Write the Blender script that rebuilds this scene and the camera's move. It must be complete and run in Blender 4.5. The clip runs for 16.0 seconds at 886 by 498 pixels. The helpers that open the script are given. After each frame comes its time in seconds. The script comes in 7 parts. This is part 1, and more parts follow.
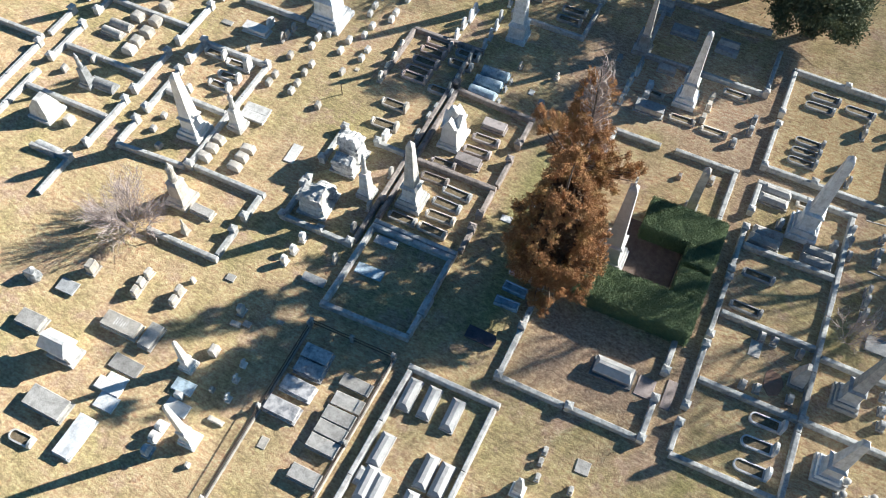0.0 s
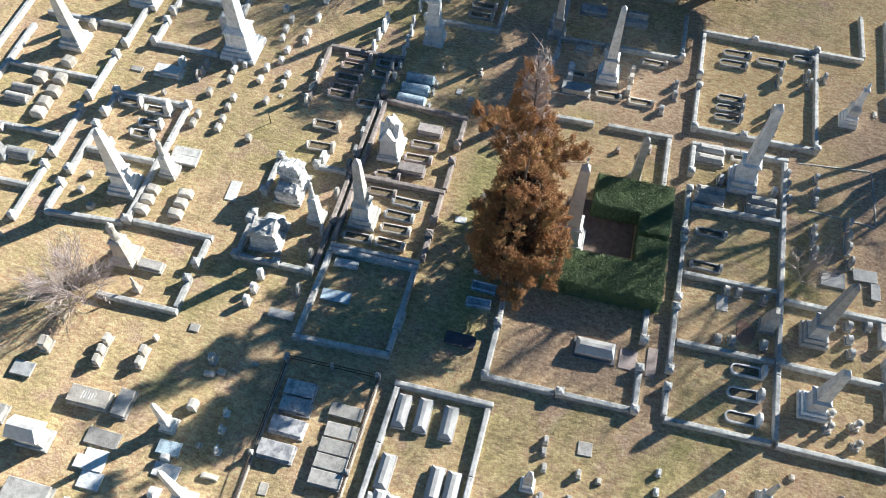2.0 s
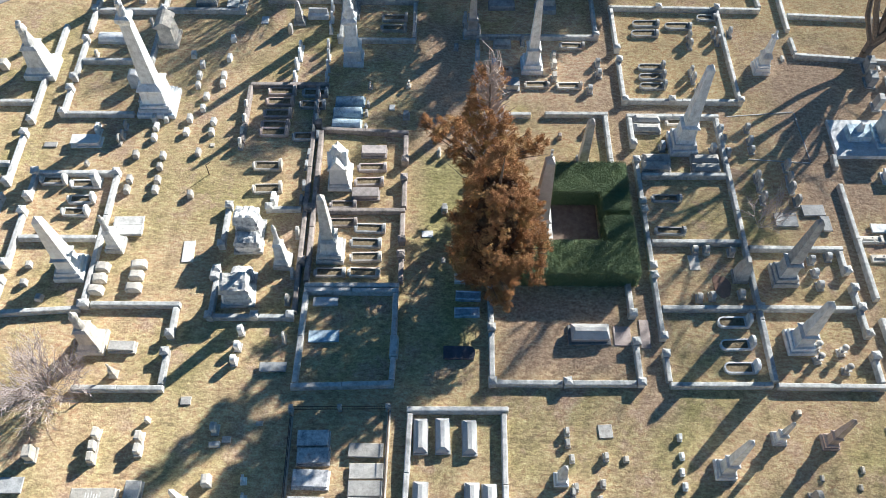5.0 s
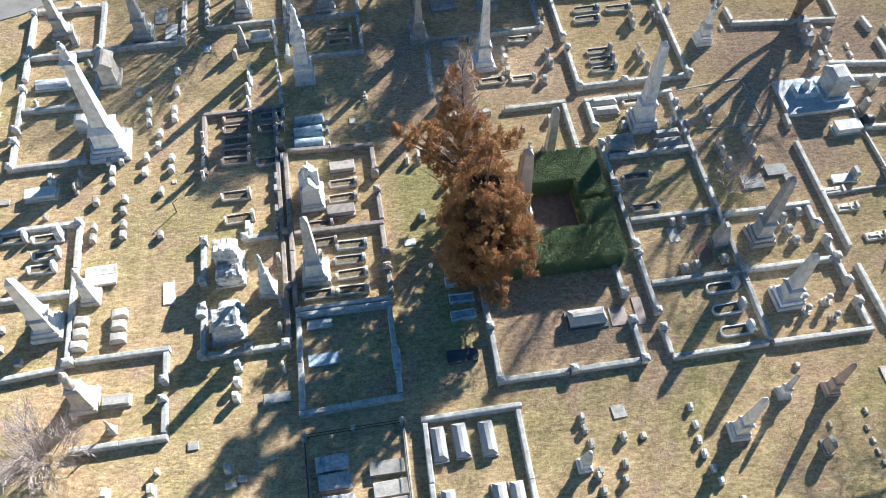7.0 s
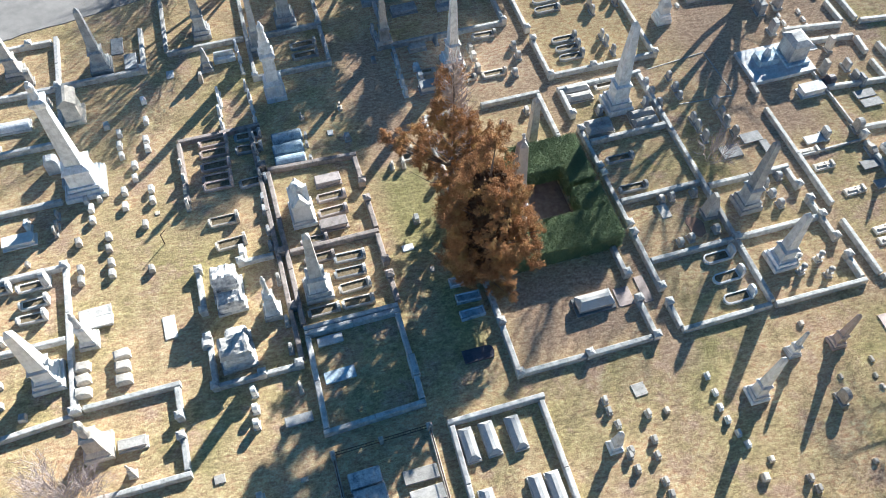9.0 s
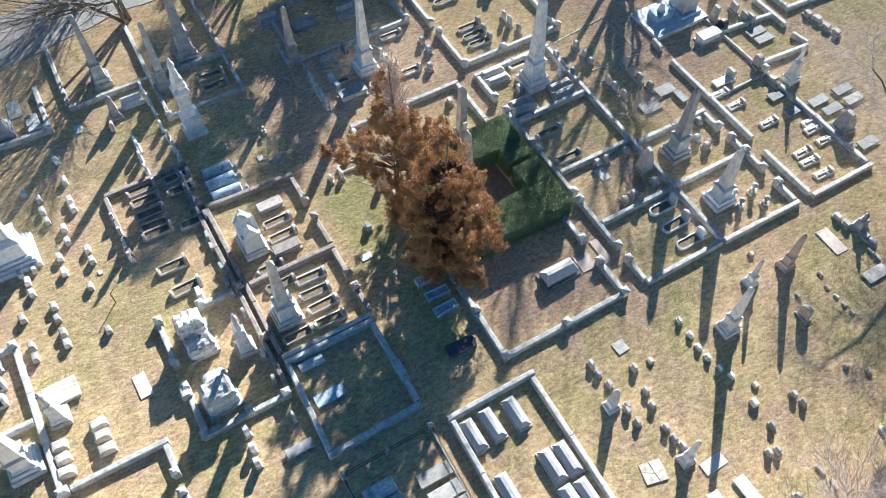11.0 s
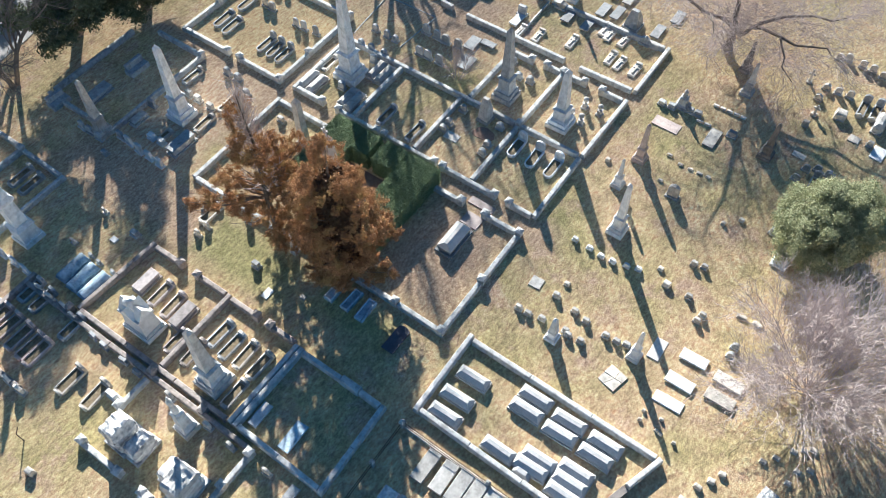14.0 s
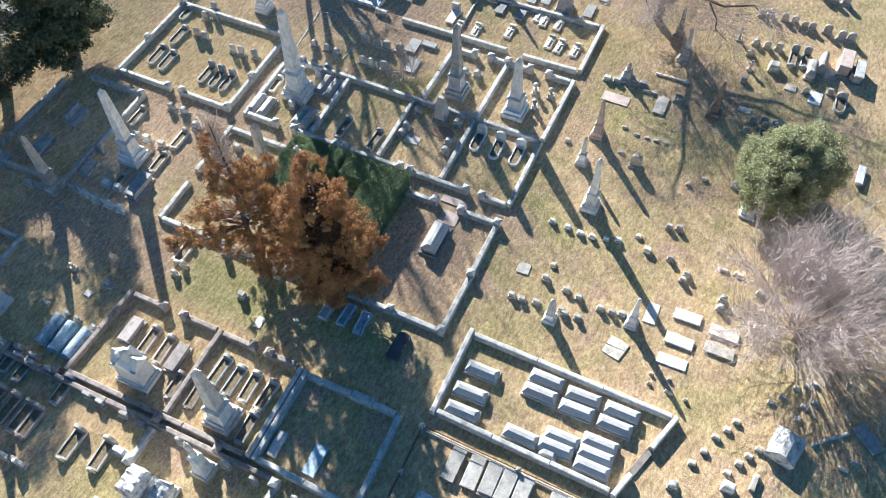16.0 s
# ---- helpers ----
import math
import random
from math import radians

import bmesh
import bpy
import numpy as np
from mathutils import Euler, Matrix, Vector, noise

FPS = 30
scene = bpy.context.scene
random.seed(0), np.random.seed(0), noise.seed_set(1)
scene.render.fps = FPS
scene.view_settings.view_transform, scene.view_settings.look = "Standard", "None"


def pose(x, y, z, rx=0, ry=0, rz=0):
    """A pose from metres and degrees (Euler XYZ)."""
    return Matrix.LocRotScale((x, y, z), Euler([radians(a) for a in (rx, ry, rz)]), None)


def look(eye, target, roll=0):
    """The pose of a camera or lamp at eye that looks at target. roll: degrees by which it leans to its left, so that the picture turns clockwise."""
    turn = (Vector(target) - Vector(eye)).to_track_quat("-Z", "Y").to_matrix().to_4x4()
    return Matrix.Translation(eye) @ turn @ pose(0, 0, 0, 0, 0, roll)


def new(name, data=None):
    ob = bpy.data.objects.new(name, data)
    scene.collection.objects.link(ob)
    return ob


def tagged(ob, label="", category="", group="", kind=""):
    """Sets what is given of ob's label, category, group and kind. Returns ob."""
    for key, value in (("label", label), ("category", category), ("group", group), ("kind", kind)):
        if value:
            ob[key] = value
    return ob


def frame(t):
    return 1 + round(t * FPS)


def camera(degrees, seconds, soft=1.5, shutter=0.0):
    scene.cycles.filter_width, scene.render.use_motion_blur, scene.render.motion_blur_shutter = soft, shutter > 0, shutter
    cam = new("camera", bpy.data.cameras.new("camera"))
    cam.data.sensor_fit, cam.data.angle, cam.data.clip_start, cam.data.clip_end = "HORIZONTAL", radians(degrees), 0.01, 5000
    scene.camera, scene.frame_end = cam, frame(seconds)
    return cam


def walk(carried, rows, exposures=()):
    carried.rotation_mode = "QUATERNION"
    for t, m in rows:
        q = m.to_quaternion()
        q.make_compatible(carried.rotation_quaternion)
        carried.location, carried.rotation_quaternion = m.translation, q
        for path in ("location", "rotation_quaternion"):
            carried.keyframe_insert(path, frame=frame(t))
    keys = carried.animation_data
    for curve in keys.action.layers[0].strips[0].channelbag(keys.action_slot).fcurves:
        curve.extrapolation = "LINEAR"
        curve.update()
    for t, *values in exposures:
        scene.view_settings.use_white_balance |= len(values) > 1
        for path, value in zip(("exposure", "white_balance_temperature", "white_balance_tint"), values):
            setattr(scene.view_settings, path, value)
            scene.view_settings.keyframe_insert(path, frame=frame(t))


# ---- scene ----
cam = camera(56.76, 16.0, soft=0.7)
PATH = [
    (0, (4.688, -18.301, 44.822), (4.256, -17.354, 43.115), 1.1),
    (0.5, (4.119, -18.56, 44.753), (3.746, -17.583, 43.048), 0.9),
    (1, (3.449, -18.803, 44.676), (3.117, -17.805, 42.975), 0.7),
    (1.5, (2.751, -18.957, 44.639), (2.459, -17.944, 42.939), 0.6),
    (2, (2.012, -19.023, 44.666), (1.765, -17.996, 42.968), 0.5),
    (2.5, (1.193, -18.999, 44.757), (0.992, -17.965, 43.057), 0.5),
    (3, (0.317, -18.942, 44.846), (0.164, -17.901, 43.145), 0.5),
    (3.5, (-0.561, -18.872, 44.893), (-0.668, -17.827, 43.192), 0.6),
    (4, (-1.427, -18.805, 44.916), (-1.494, -17.755, 43.215), 0.7),
    (6.5, (-5.654, -18.652, 44.616), (-5.521, -17.586, 42.929), 0.5),
    (7, (-6.537, -18.425, 44.583), (-6.36, -17.364, 42.897), 0.5),
    (7.5, (-7.448, -18.189, 44.54), (-7.239, -17.134, 42.854), 0.6),
    (8, (-8.363, -17.965, 44.473), (-8.123, -16.913, 42.789), 0.6),
    (10.5, (-12.824, -16.872, 44.286), (-12.343, -15.892, 42.611), -0.0),
    (11, (-13.723, -16.439, 44.314), (-13.179, -15.494, 42.637), -0.0),
    (11.5, (-14.611, -16.002, 44.276), (-14.008, -15.093, 42.599), -0.1),
    (12, (-15.441, -15.614, 44.204), (-14.783, -14.742, 42.529), -0.4),
    (12.5, (-16.212, -15.253, 44.13), (-15.488, -14.432, 42.457), -0.6),
    (13, (-16.949, -14.828, 44.075), (-16.157, -14.07, 42.403), -0.8),
    (13.5, (-17.652, -14.251, 44.045), (-16.806, -13.555, 42.372), -0.9),
    (14, (-18.344, -13.581, 44.053), (-17.456, -12.936, 42.381), -0.9),
    (14.5, (-18.996, -12.902, 44.083), (-18.072, -12.304, 42.412), -1.0),
    (15, (-19.649, -12.156, 44.112), (-18.698, -11.594, 42.445), -1.3),
    (15.5, (-20.226, -11.349, 44.079), (-19.251, -10.824, 42.414), -1.4),
    (16, (-20.785, -10.466, 44.011), (-19.788, -9.977, 42.348), -1.6),
]
walk(cam, [(t, look(eye, target, roll)) for t, eye, target, roll in PATH], exposures=[(0.0, 1.11, 5220, -2.0), (4.0, 1.20, 5200, -2.0), (8.0, 1.46, 5140, -2.0), (11.0, 1.58, 5075, -2.0), (16.0, 1.60, 5070, -2.0)])

# ---- light: low winter sun from the north-east, clear sky ----
world = bpy.data.worlds.new("sky")
scene.world = world
world.use_nodes = True
sky = world.node_tree.nodes.new("ShaderNodeTexSky")
sky.sky_type = "NISHITA"
sky.sun_disc = False
sky.ozone_density = 6.0
sky.sun_elevation, sky.sun_rotation = radians(25), radians(45)
world.node_tree.nodes["Background"].inputs["Strength"].default_value = 0.0355
haze = world.node_tree.nodes.new("ShaderNodeMix")
haze.data_type, haze.blend_type = "RGBA", "MULTIPLY"
haze.inputs[0].default_value, haze.inputs[7].default_value = 1.0, (0.80, 1.0, 0.97, 1)
world.node_tree.links.new(sky.outputs[0], haze.inputs[6])
world.node_tree.links.new(haze.outputs[2], world.node_tree.nodes["Background"].inputs["Color"])
sun_data = bpy.data.lights.new("sun", "SUN")
sun_data.energy, sun_data.angle, sun_data.color = 5.6, radians(0.6), (1.0, 0.79, 0.62)
sun = new("sun", sun_data)
sun.matrix_world = look((30, 30, 20), (30 - math.cos(radians(45)), 30 - math.sin(radians(45)), 20 - math.tan(radians(25))))


# ---- materials ----
def nodes_of(name):
    mat = bpy.data.materials.new(name)
    mat.use_nodes = True
    nt = mat.node_tree
    return mat, nt, nt.nodes["Principled BSDF"]


def mix(nt, kind, fac, a, b):
    """A colour mix node; fac, a and b are sockets or values."""
    n = nt.nodes.new("ShaderNodeMix")
    n.data_type, n.blend_type = "RGBA", kind
    for socket, v in ((n.inputs[0], fac), (n.inputs[6], a), (n.inputs[7], b)):
        if hasattr(v, "is_linked"):
            nt.links.new(v, socket)
        else:
            socket.default_value = (*v, 1) if isinstance(v, tuple) else v
    return n.outputs[2]


def noise_of(nt, coord, scale, detail=4.0, rough=0.6):
    n = nt.nodes.new("ShaderNodeTexNoise")
    n.inputs["Scale"].default_value, n.inputs["Detail"].default_value, n.inputs["Roughness"].default_value = scale, detail, rough
    nt.links.new(coord, n.inputs["Vector"])
    return n.outputs["Fac"]


def ramp(nt, fac, a, b):
    """0 below a, 1 above b."""
    n = nt.nodes.new("ShaderNodeMapRange")
    n.inputs[1].default_value, n.inputs[2].default_value = a, b
    nt.links.new(fac, n.inputs[0])
    return n.outputs[0]


def bump(nt, shader, height, strength, distance):
    n = nt.nodes.new("ShaderNodeBump")
    n.inputs["Strength"].default_value, n.inputs["Distance"].default_value = strength, distance
    nt.links.new(height, n.inputs["Height"])
    nt.links.new(n.outputs[0], shader.inputs["Normal"])


def stone_mat(name, colour, stain, amount=0.5, rough=0.8, coarse=2.2, vary=0.25):
    """Weathered stone: broad stains, fine grain, run-off streaks, a little difference from piece to piece."""
    mat, nt, bs = nodes_of(name)
    tc = nt.nodes.new("ShaderNodeTexCoord")
    info = nt.nodes.new("ShaderNodeObjectInfo")
    shift = nt.nodes.new("ShaderNodeVectorMath")
    shift.operation = "MULTIPLY_ADD"
    nt.links.new(info.outputs["Random"], shift.inputs[0])
    shift.inputs[1].default_value = (37, 53, 71)
    nt.links.new(tc.outputs["Object"], shift.inputs[2])
    where = shift.outputs[0]
    squash = nt.nodes.new("ShaderNodeMapping")
    squash.inputs["Scale"].default_value = (6, 6, 0.9)
    nt.links.new(where, squash.inputs["Vector"])
    broad = ramp(nt, noise_of(nt, where, coarse, 5, 0.65), 0.42, 0.68)
    runs = ramp(nt, noise_of(nt, squash.outputs[0], 1.3, 3, 0.6), 0.5, 0.75)
    grain = noise_of(nt, where, 38, 3, 0.7)
    col = mix(nt, "MIX", broad, colour, stain)
    streak = nt.nodes.new("ShaderNodeMath")
    streak.operation = "MULTIPLY"
    nt.links.new(runs, streak.inputs[0])
    streak.inputs[1].default_value = amount
    col = mix(nt, "MULTIPLY", streak.outputs[0], col, (0.55, 0.54, 0.5))
    grey = ramp(nt, grain, 0.2, 0.8)
    col = mix(nt, "SOFT_LIGHT", 0.6, col, grey)
    light = nt.nodes.new("ShaderNodeMapRange")
    light.inputs[3].default_value, light.inputs[4].default_value = 1 - vary, 1 + vary * 0.6
    nt.links.new(info.outputs["Random"], light.inputs[0])
    hsv = nt.nodes.new("ShaderNodeHueSaturation")
    nt.links.new(light.outputs[0], hsv.inputs["Value"])
    nt.links.new(col, hsv.inputs["Color"])
    nt.links.new(hsv.outputs[0], bs.inputs["Base Color"])
    bs.inputs["Roughness"].default_value = rough
    bs.inputs["Specular IOR Level"].default_value = 0.3
    both = nt.nodes.new("ShaderNodeMath")
    nt.links.new(grain, both.inputs[0])
    nt.links.new(broad, both.inputs[1])
    bump(nt, bs, both.outputs[0], 0.5, 0.02)
    return mat


STONE = {
    "white": stone_mat("white_marble", (0.70, 0.69, 0.665), (0.45, 0.44, 0.42), 0.5),
    "bright": stone_mat("clean_marble", (0.72, 0.71, 0.69), (0.57, 0.56, 0.54), 0.25),
    "bluewhite": stone_mat("grey_marble", (0.73, 0.75, 0.77), (0.50, 0.515, 0.535), 0.5),
    "pale": stone_mat("pale_sandstone", (0.63, 0.59, 0.525), (0.40, 0.375, 0.335), 0.5),
    "grey": stone_mat("grey_granite", (0.49, 0.475, 0.45), (0.31, 0.30, 0.28), 0.5),
    "slate": stone_mat("dark_slate", (0.42, 0.43, 0.435), (0.25, 0.255, 0.26), 0.5),
    "greyslab": stone_mat("dark_grey_stone", (0.29, 0.295, 0.30), (0.19, 0.195, 0.20), 0.4),
    "darkstone": stone_mat("dark_brown_stone", (0.27, 0.24, 0.22), (0.16, 0.14, 0.13), 0.5),
    "brownstone": stone_mat("brownstone", (0.41, 0.37, 0.36), (0.265, 0.24, 0.23), 0.4),
    "bluestone": stone_mat("bluish_stone", (0.50, 0.61, 0.70), (0.21, 0.275, 0.34), 0.6, coarse=2.2),
    "tombgrey": stone_mat("smooth_grey_granite", (0.49, 0.49, 0.49), (0.40, 0.40, 0.40), 0.25, 0.6, vary=0.12),
    "redstone": stone_mat("red_granite", (0.50, 0.42, 0.39), (0.36, 0.30, 0.275), 0.3, 0.6),
    "marble": stone_mat("stained_marble", (0.62, 0.61, 0.61), (0.20, 0.21, 0.24), 0.4, coarse=2.8),
    "veined": stone_mat("veined_marble", (0.72, 0.71, 0.69), (0.17, 0.185, 0.21), 0.7, coarse=1.7, vary=0.08),
    "navy": stone_mat("polished_dark_granite", (0.10, 0.10, 0.125), (0.06, 0.06, 0.08), 0.3, 0.5),
    "kerb": stone_mat("granite_kerb", (0.52, 0.525, 0.515), (0.28, 0.285, 0.28), 0.5, coarse=2.6, vary=0.12),
    "kerb_white": stone_mat("pale_kerb", (0.61, 0.605, 0.59), (0.36, 0.355, 0.345), 0.4, coarse=2.6, vary=0.08),
    "kerb_brown": stone_mat("brown_kerb", (0.37, 0.325, 0.30), (0.18, 0.16, 0.15), 0.6, coarse=2.6, vary=0.12),
}
WORDS = {"white": "white weathered marble", "bright": "clean white marble", "bluewhite": "grey-white marble", "pale": "pale sandstone",
         "grey": "grey granite", "slate": "dark grey slate", "darkstone": "dark brown stone", "greyslab": "dark grey stone", "brownstone": "brown sandstone",
         "bluestone": "bluish grey stone", "tombgrey": "smooth grey granite", "redstone": "reddish granite",
         "marble": "stained marble", "veined": "white marble with dark veins", "navy": "polished dark blue granite"}


def plain_mat(name, a, b, scale=3.0, rough=0.9, relief=0.02, fine=30.0):
    mat, nt, bs = nodes_of(name)
    tc = nt.nodes.new("ShaderNodeTexCoord")
    col = mix(nt, "MIX", ramp(nt, noise_of(nt, tc.outputs["Object"], scale, 5), 0.35, 0.65), a, b)
    grain = noise_of(nt, tc.outputs["Object"], fine, 4, 0.7)
    col = mix(nt, "SOFT_LIGHT", 0.7, col, grain)
    nt.links.new(col, bs.inputs["Base Color"])
    bs.inputs["Roughness"].default_value = rough
    bs.inputs["Specular IOR Level"].default_value = 0.2
    bump(nt, bs, grain, 0.7, relief)
    return mat


def leaf_mat(name, a, b, c, clear=0.3, patch_scale=0.9, rough=0.75):
    """Leaves that differ one by one and spray by spray, with some light passing through."""
    mat, nt, bs = nodes_of(name)
    geo = nt.nodes.new("ShaderNodeNewGeometry")
    tc = nt.nodes.new("ShaderNodeTexCoord")
    tone = ramp(nt, noise_of(nt, tc.outputs["Object"], patch_scale * 3.0, 4, 0.7), 0.32, 0.66)
    mean = nt.nodes.new("ShaderNodeMath")
    mean.operation = "MULTIPLY_ADD"
    nt.links.new(geo.outputs["Random Per Island"], mean.inputs[0])
    mean.inputs[1].default_value = 0.55
    half = nt.nodes.new("ShaderNodeMath")
    half.operation = "MULTIPLY"
    nt.links.new(tone, half.inputs[0])
    half.inputs[1].default_value = 0.45
    nt.links.new(half.outputs[0], mean.inputs[2])
    col = mix(nt, "MIX", mean.outputs[0], a, b)
    patch = ramp(nt, noise_of(nt, tc.outputs["Object"], patch_scale, 3), 0.5, 0.72)
    col = mix(nt, "MIX", patch, col, c)
    nt.links.new(col, bs.inputs["Base Color"])
    bs.inputs["Roughness"].default_value = rough
    bs.inputs["Specular IOR Level"].default_value = 0.2
    thin = nt.nodes.new("ShaderNodeBsdfTranslucent")
    nt.links.new(col, thin.inputs["Color"])
    join = nt.nodes.new("ShaderNodeMixShader")
    join.inputs[0].default_value = clear
    nt.links.new(bs.outputs[0], join.inputs[1])
    nt.links.new(thin.outputs[0], join.inputs[2])
    nt.links.new(join.outputs[0], nt.nodes["Material Output"].inputs["Surface"])
    return mat


def band(nt, where, axis, at, half, low, high, seed):
    """1 along a worn track: near axis = at, between low and high on the other axis, with a ragged edge."""
    def math_of(op, a, b):
        n = nt.nodes.new("ShaderNodeMath")
        n.operation = op
        for socket, v in zip(n.inputs, (a, b)):
            if hasattr(v, "is_linked"):
                nt.links.new(v, socket)
            else:
                socket.default_value = v
        return n.outputs[0]
    sep = nt.nodes.new("ShaderNodeSeparateXYZ")
    nt.links.new(where, sep.inputs[0])
    move = nt.nodes.new("ShaderNodeMapping")
    move.inputs["Location"].default_value = (seed, seed * 2, 0)
    nt.links.new(where, move.inputs["Vector"])
    rag = math_of("MULTIPLY", math_of("SUBTRACT", noise_of(nt, move.outputs[0], 1.1, 6, 0.7), 0.5), 2.2)
    off = math_of("ADD", math_of("ABSOLUTE", math_of("SUBTRACT", sep.outputs[axis], at), 0), rag)
    along = math_of("ABSOLUTE", math_of("SUBTRACT", sep.outputs[1 - axis], (low + high) / 2), 0)
    ends = math_of("SUBTRACT", math_of("ADD", along, rag), (high - low) / 2)
    far = math_of("MAXIMUM", math_of("SUBTRACT", off, half), ends)
    return ramp(nt, far, 0.9, -0.9)


def grass_mat():
    """Dry winter turf: straw with green patches, thin bare spots, worn tracks and a matted grain."""
    mat, nt, bs = nodes_of("winter_grass")
    where = nt.nodes.new("ShaderNodeTexCoord").outputs["Object"]
    green = ramp(nt, noise_of(nt, where, 0.13, 6, 0.68), 0.45, 0.67)
    patch = ramp(nt, noise_of(nt, where, 0.75, 6, 0.7), 0.38, 0.64)
    bare = ramp(nt, noise_of(nt, where, 0.33, 7, 0.72), 0.52, 0.64)
    wisp = nt.nodes.new("ShaderNodeMapping")
    wisp.inputs["Rotation"].default_value = (0, 0, 0.5)
    wisp.inputs["Scale"].default_value = (1.0, 2.3, 1.0)
    nt.links.new(where, wisp.inputs["Vector"])
    clump = noise_of(nt, wisp.outputs[0], 1.9, 6, 0.78)
    tuft = noise_of(nt, where, 6.0, 6, 0.75)
    blade = noise_of(nt, where, 19.0, 4, 0.7)
    straw = mix(nt, "MIX", patch, (0.71, 0.55, 0.34), (0.51, 0.395, 0.235))
    turf = mix(nt, "MIX", patch, (0.55, 0.475, 0.235), (0.385, 0.34, 0.155))
    col = mix(nt, "MIX", green, straw, turf)
    col = mix(nt, "MIX", bare, col, (0.56, 0.415, 0.295))
    col = mix(nt, "MIX", band(nt, where, 1, 24.8, 2.8, -3.5, 9.8, 41.0), col, mix(nt, "MIX", patch, (0.72, 0.555, 0.38), (0.60, 0.455, 0.31)))
    for axis, at, half, low, high, seed in ((0, 14.4, 4.2, 21.8, 31.8, 33.0), (0, 28.0, 8.0, 29.0, 46.0, 37.0)):
        col = mix(nt, "MIX", band(nt, where, axis, at, half, low, high, seed), col, mix(nt, "MIX", patch, (0.72, 0.565, 0.325), (0.58, 0.45, 0.25)))
    for axis, at, half, low, high, seed in ((0, 9.55, 0.75, -2.0, 36.0, 1.0), (0, 24.0, 3.0, 12.0, 27.0, 21.0), (0, -2.8, 1.7, 15.0, 30.0, 25.0), (1, 21.2, 0.5, 4.0, 17.0, 4.0), (0, 23.4, 0.5, -1.0, 26.0, 7.0), (0, 4.4, 3.6, 0.4, 6.0, 11.0), (0, 31.0, 4.0, 17.0, 27.0, 15.0)):
        col = mix(nt, "MIX", band(nt, where, axis, at, half, low, high, seed), col, (0.54, 0.405, 0.28))
    for at, half, low, high, seed in ((-2.6, 1.9, 9.5, 17.0, 51.0), (-2.2, 1.2, 2.0, 8.0, 57.0)):
        col = mix(nt, "MIX", band(nt, where, 0, at, half, low, high, seed), col, mix(nt, "MIX", patch, (0.51, 0.46, 0.23), (0.385, 0.355, 0.16)))
    col = mix(nt, "OVERLAY", 0.52, col, ramp(nt, clump, 0.30, 0.70))
    col = mix(nt, "OVERLAY", 0.52, col, ramp(nt, tuft, 0.28, 0.72))
    col = mix(nt, "OVERLAY", 0.35, col, ramp(nt, blade, 0.3, 0.7))
    nt.links.new(col, bs.inputs["Base Color"])
    bs.inputs["Roughness"].default_value = 0.95
    bs.inputs["Diffuse Roughness"].default_value = 1.0
    bs.inputs["Specular IOR Level"].default_value = 0.1
    add = nt.nodes.new("ShaderNodeMath")
    nt.links.new(tuft, add.inputs[0])
    nt.links.new(clump, add.inputs[1])
    bump(nt, bs, add.outputs[0], 0.6, 0.08)
    return mat


GRASS = grass_mat()
LITTER = plain_mat("dark_leaf_litter", (0.24, 0.185, 0.15), (0.16, 0.12, 0.10), 2.5, 0.95, 0.03)
RED_EARTH = plain_mat("red_pine_litter", (0.40, 0.25, 0.18), (0.30, 0.20, 0.14), 3.0, 0.95, 0.03)
BLADE = leaf_mat("dry_grass_blades", (0.62, 0.49, 0.31), (0.46, 0.365, 0.21), (0.42, 0.375, 0.16), 0.05)
BED = plain_mat("dead_planting", (0.26, 0.21, 0.14), (0.13, 0.105, 0.065), 6.0, 0.95, 0.05)
ROAD = plain_mat("worn_asphalt", (0.30, 0.29, 0.28), (0.22, 0.215, 0.21), 0.7, 0.9, 0.01, 60)
BARK = plain_mat("grey_bark", (0.20, 0.17, 0.145), (0.13, 0.11, 0.095), 5.0, 0.9, 0.03)
TWIG = plain_mat("pale_twigs", (0.52, 0.45, 0.41), (0.40, 0.34, 0.32), 2.0, 0.85, 0.005)
DARK_TWIG = plain_mat("dark_twigs", (0.20, 0.17, 0.15), (0.15, 0.13, 0.115), 2.0, 0.85, 0.005)
IRON = plain_mat("rusty_iron", (0.06, 0.05, 0.045), (0.13, 0.085, 0.06), 6.0, 0.7, 0.005)
BROWN_LEAF = leaf_mat("brown_cypress_leaves", (0.64, 0.36, 0.165), (0.125, 0.072, 0.04), (0.46, 0.325, 0.135), 0.07, 0.8)
# near-black twig tones: the shade between boughs is put into this colour
SHADE_LEAF = leaf_mat("crown_shade_twigs", (0.14, 0.085, 0.05), (0.05, 0.032, 0.022), (0.10, 0.07, 0.04), 0.03, 0.8)
HEDGE_LEAF = leaf_mat("hedge_leaves", (0.25, 0.31, 0.17), (0.10, 0.145, 0.075), (0.17, 0.225, 0.115), 0.2)
BUSH_LEAF = leaf_mat("holly_leaves", (0.48, 0.48, 0.28), (0.23, 0.25, 0.135), (0.31, 0.325, 0.175), 0.25, 1.2, 0.5)
FINE_TWIG = plain_mat("pinkish_grey_twigs", (0.55, 0.475, 0.45), (0.38, 0.325, 0.31), 2.0, 0.85, 0.005)
DARK_LEAF = leaf_mat("cedar_leaves", (0.17, 0.19, 0.11), (0.055, 0.075, 0.042), (0.16, 0.16, 0.095), 0.15)


# ---- shape helpers ----
def mesh_of(name, bm):
    data = bpy.data.meshes.new(name)
    bmesh.ops.recalc_face_normals(bm, faces=bm.faces)
    bm.to_mesh(data)
    bm.free()
    return data


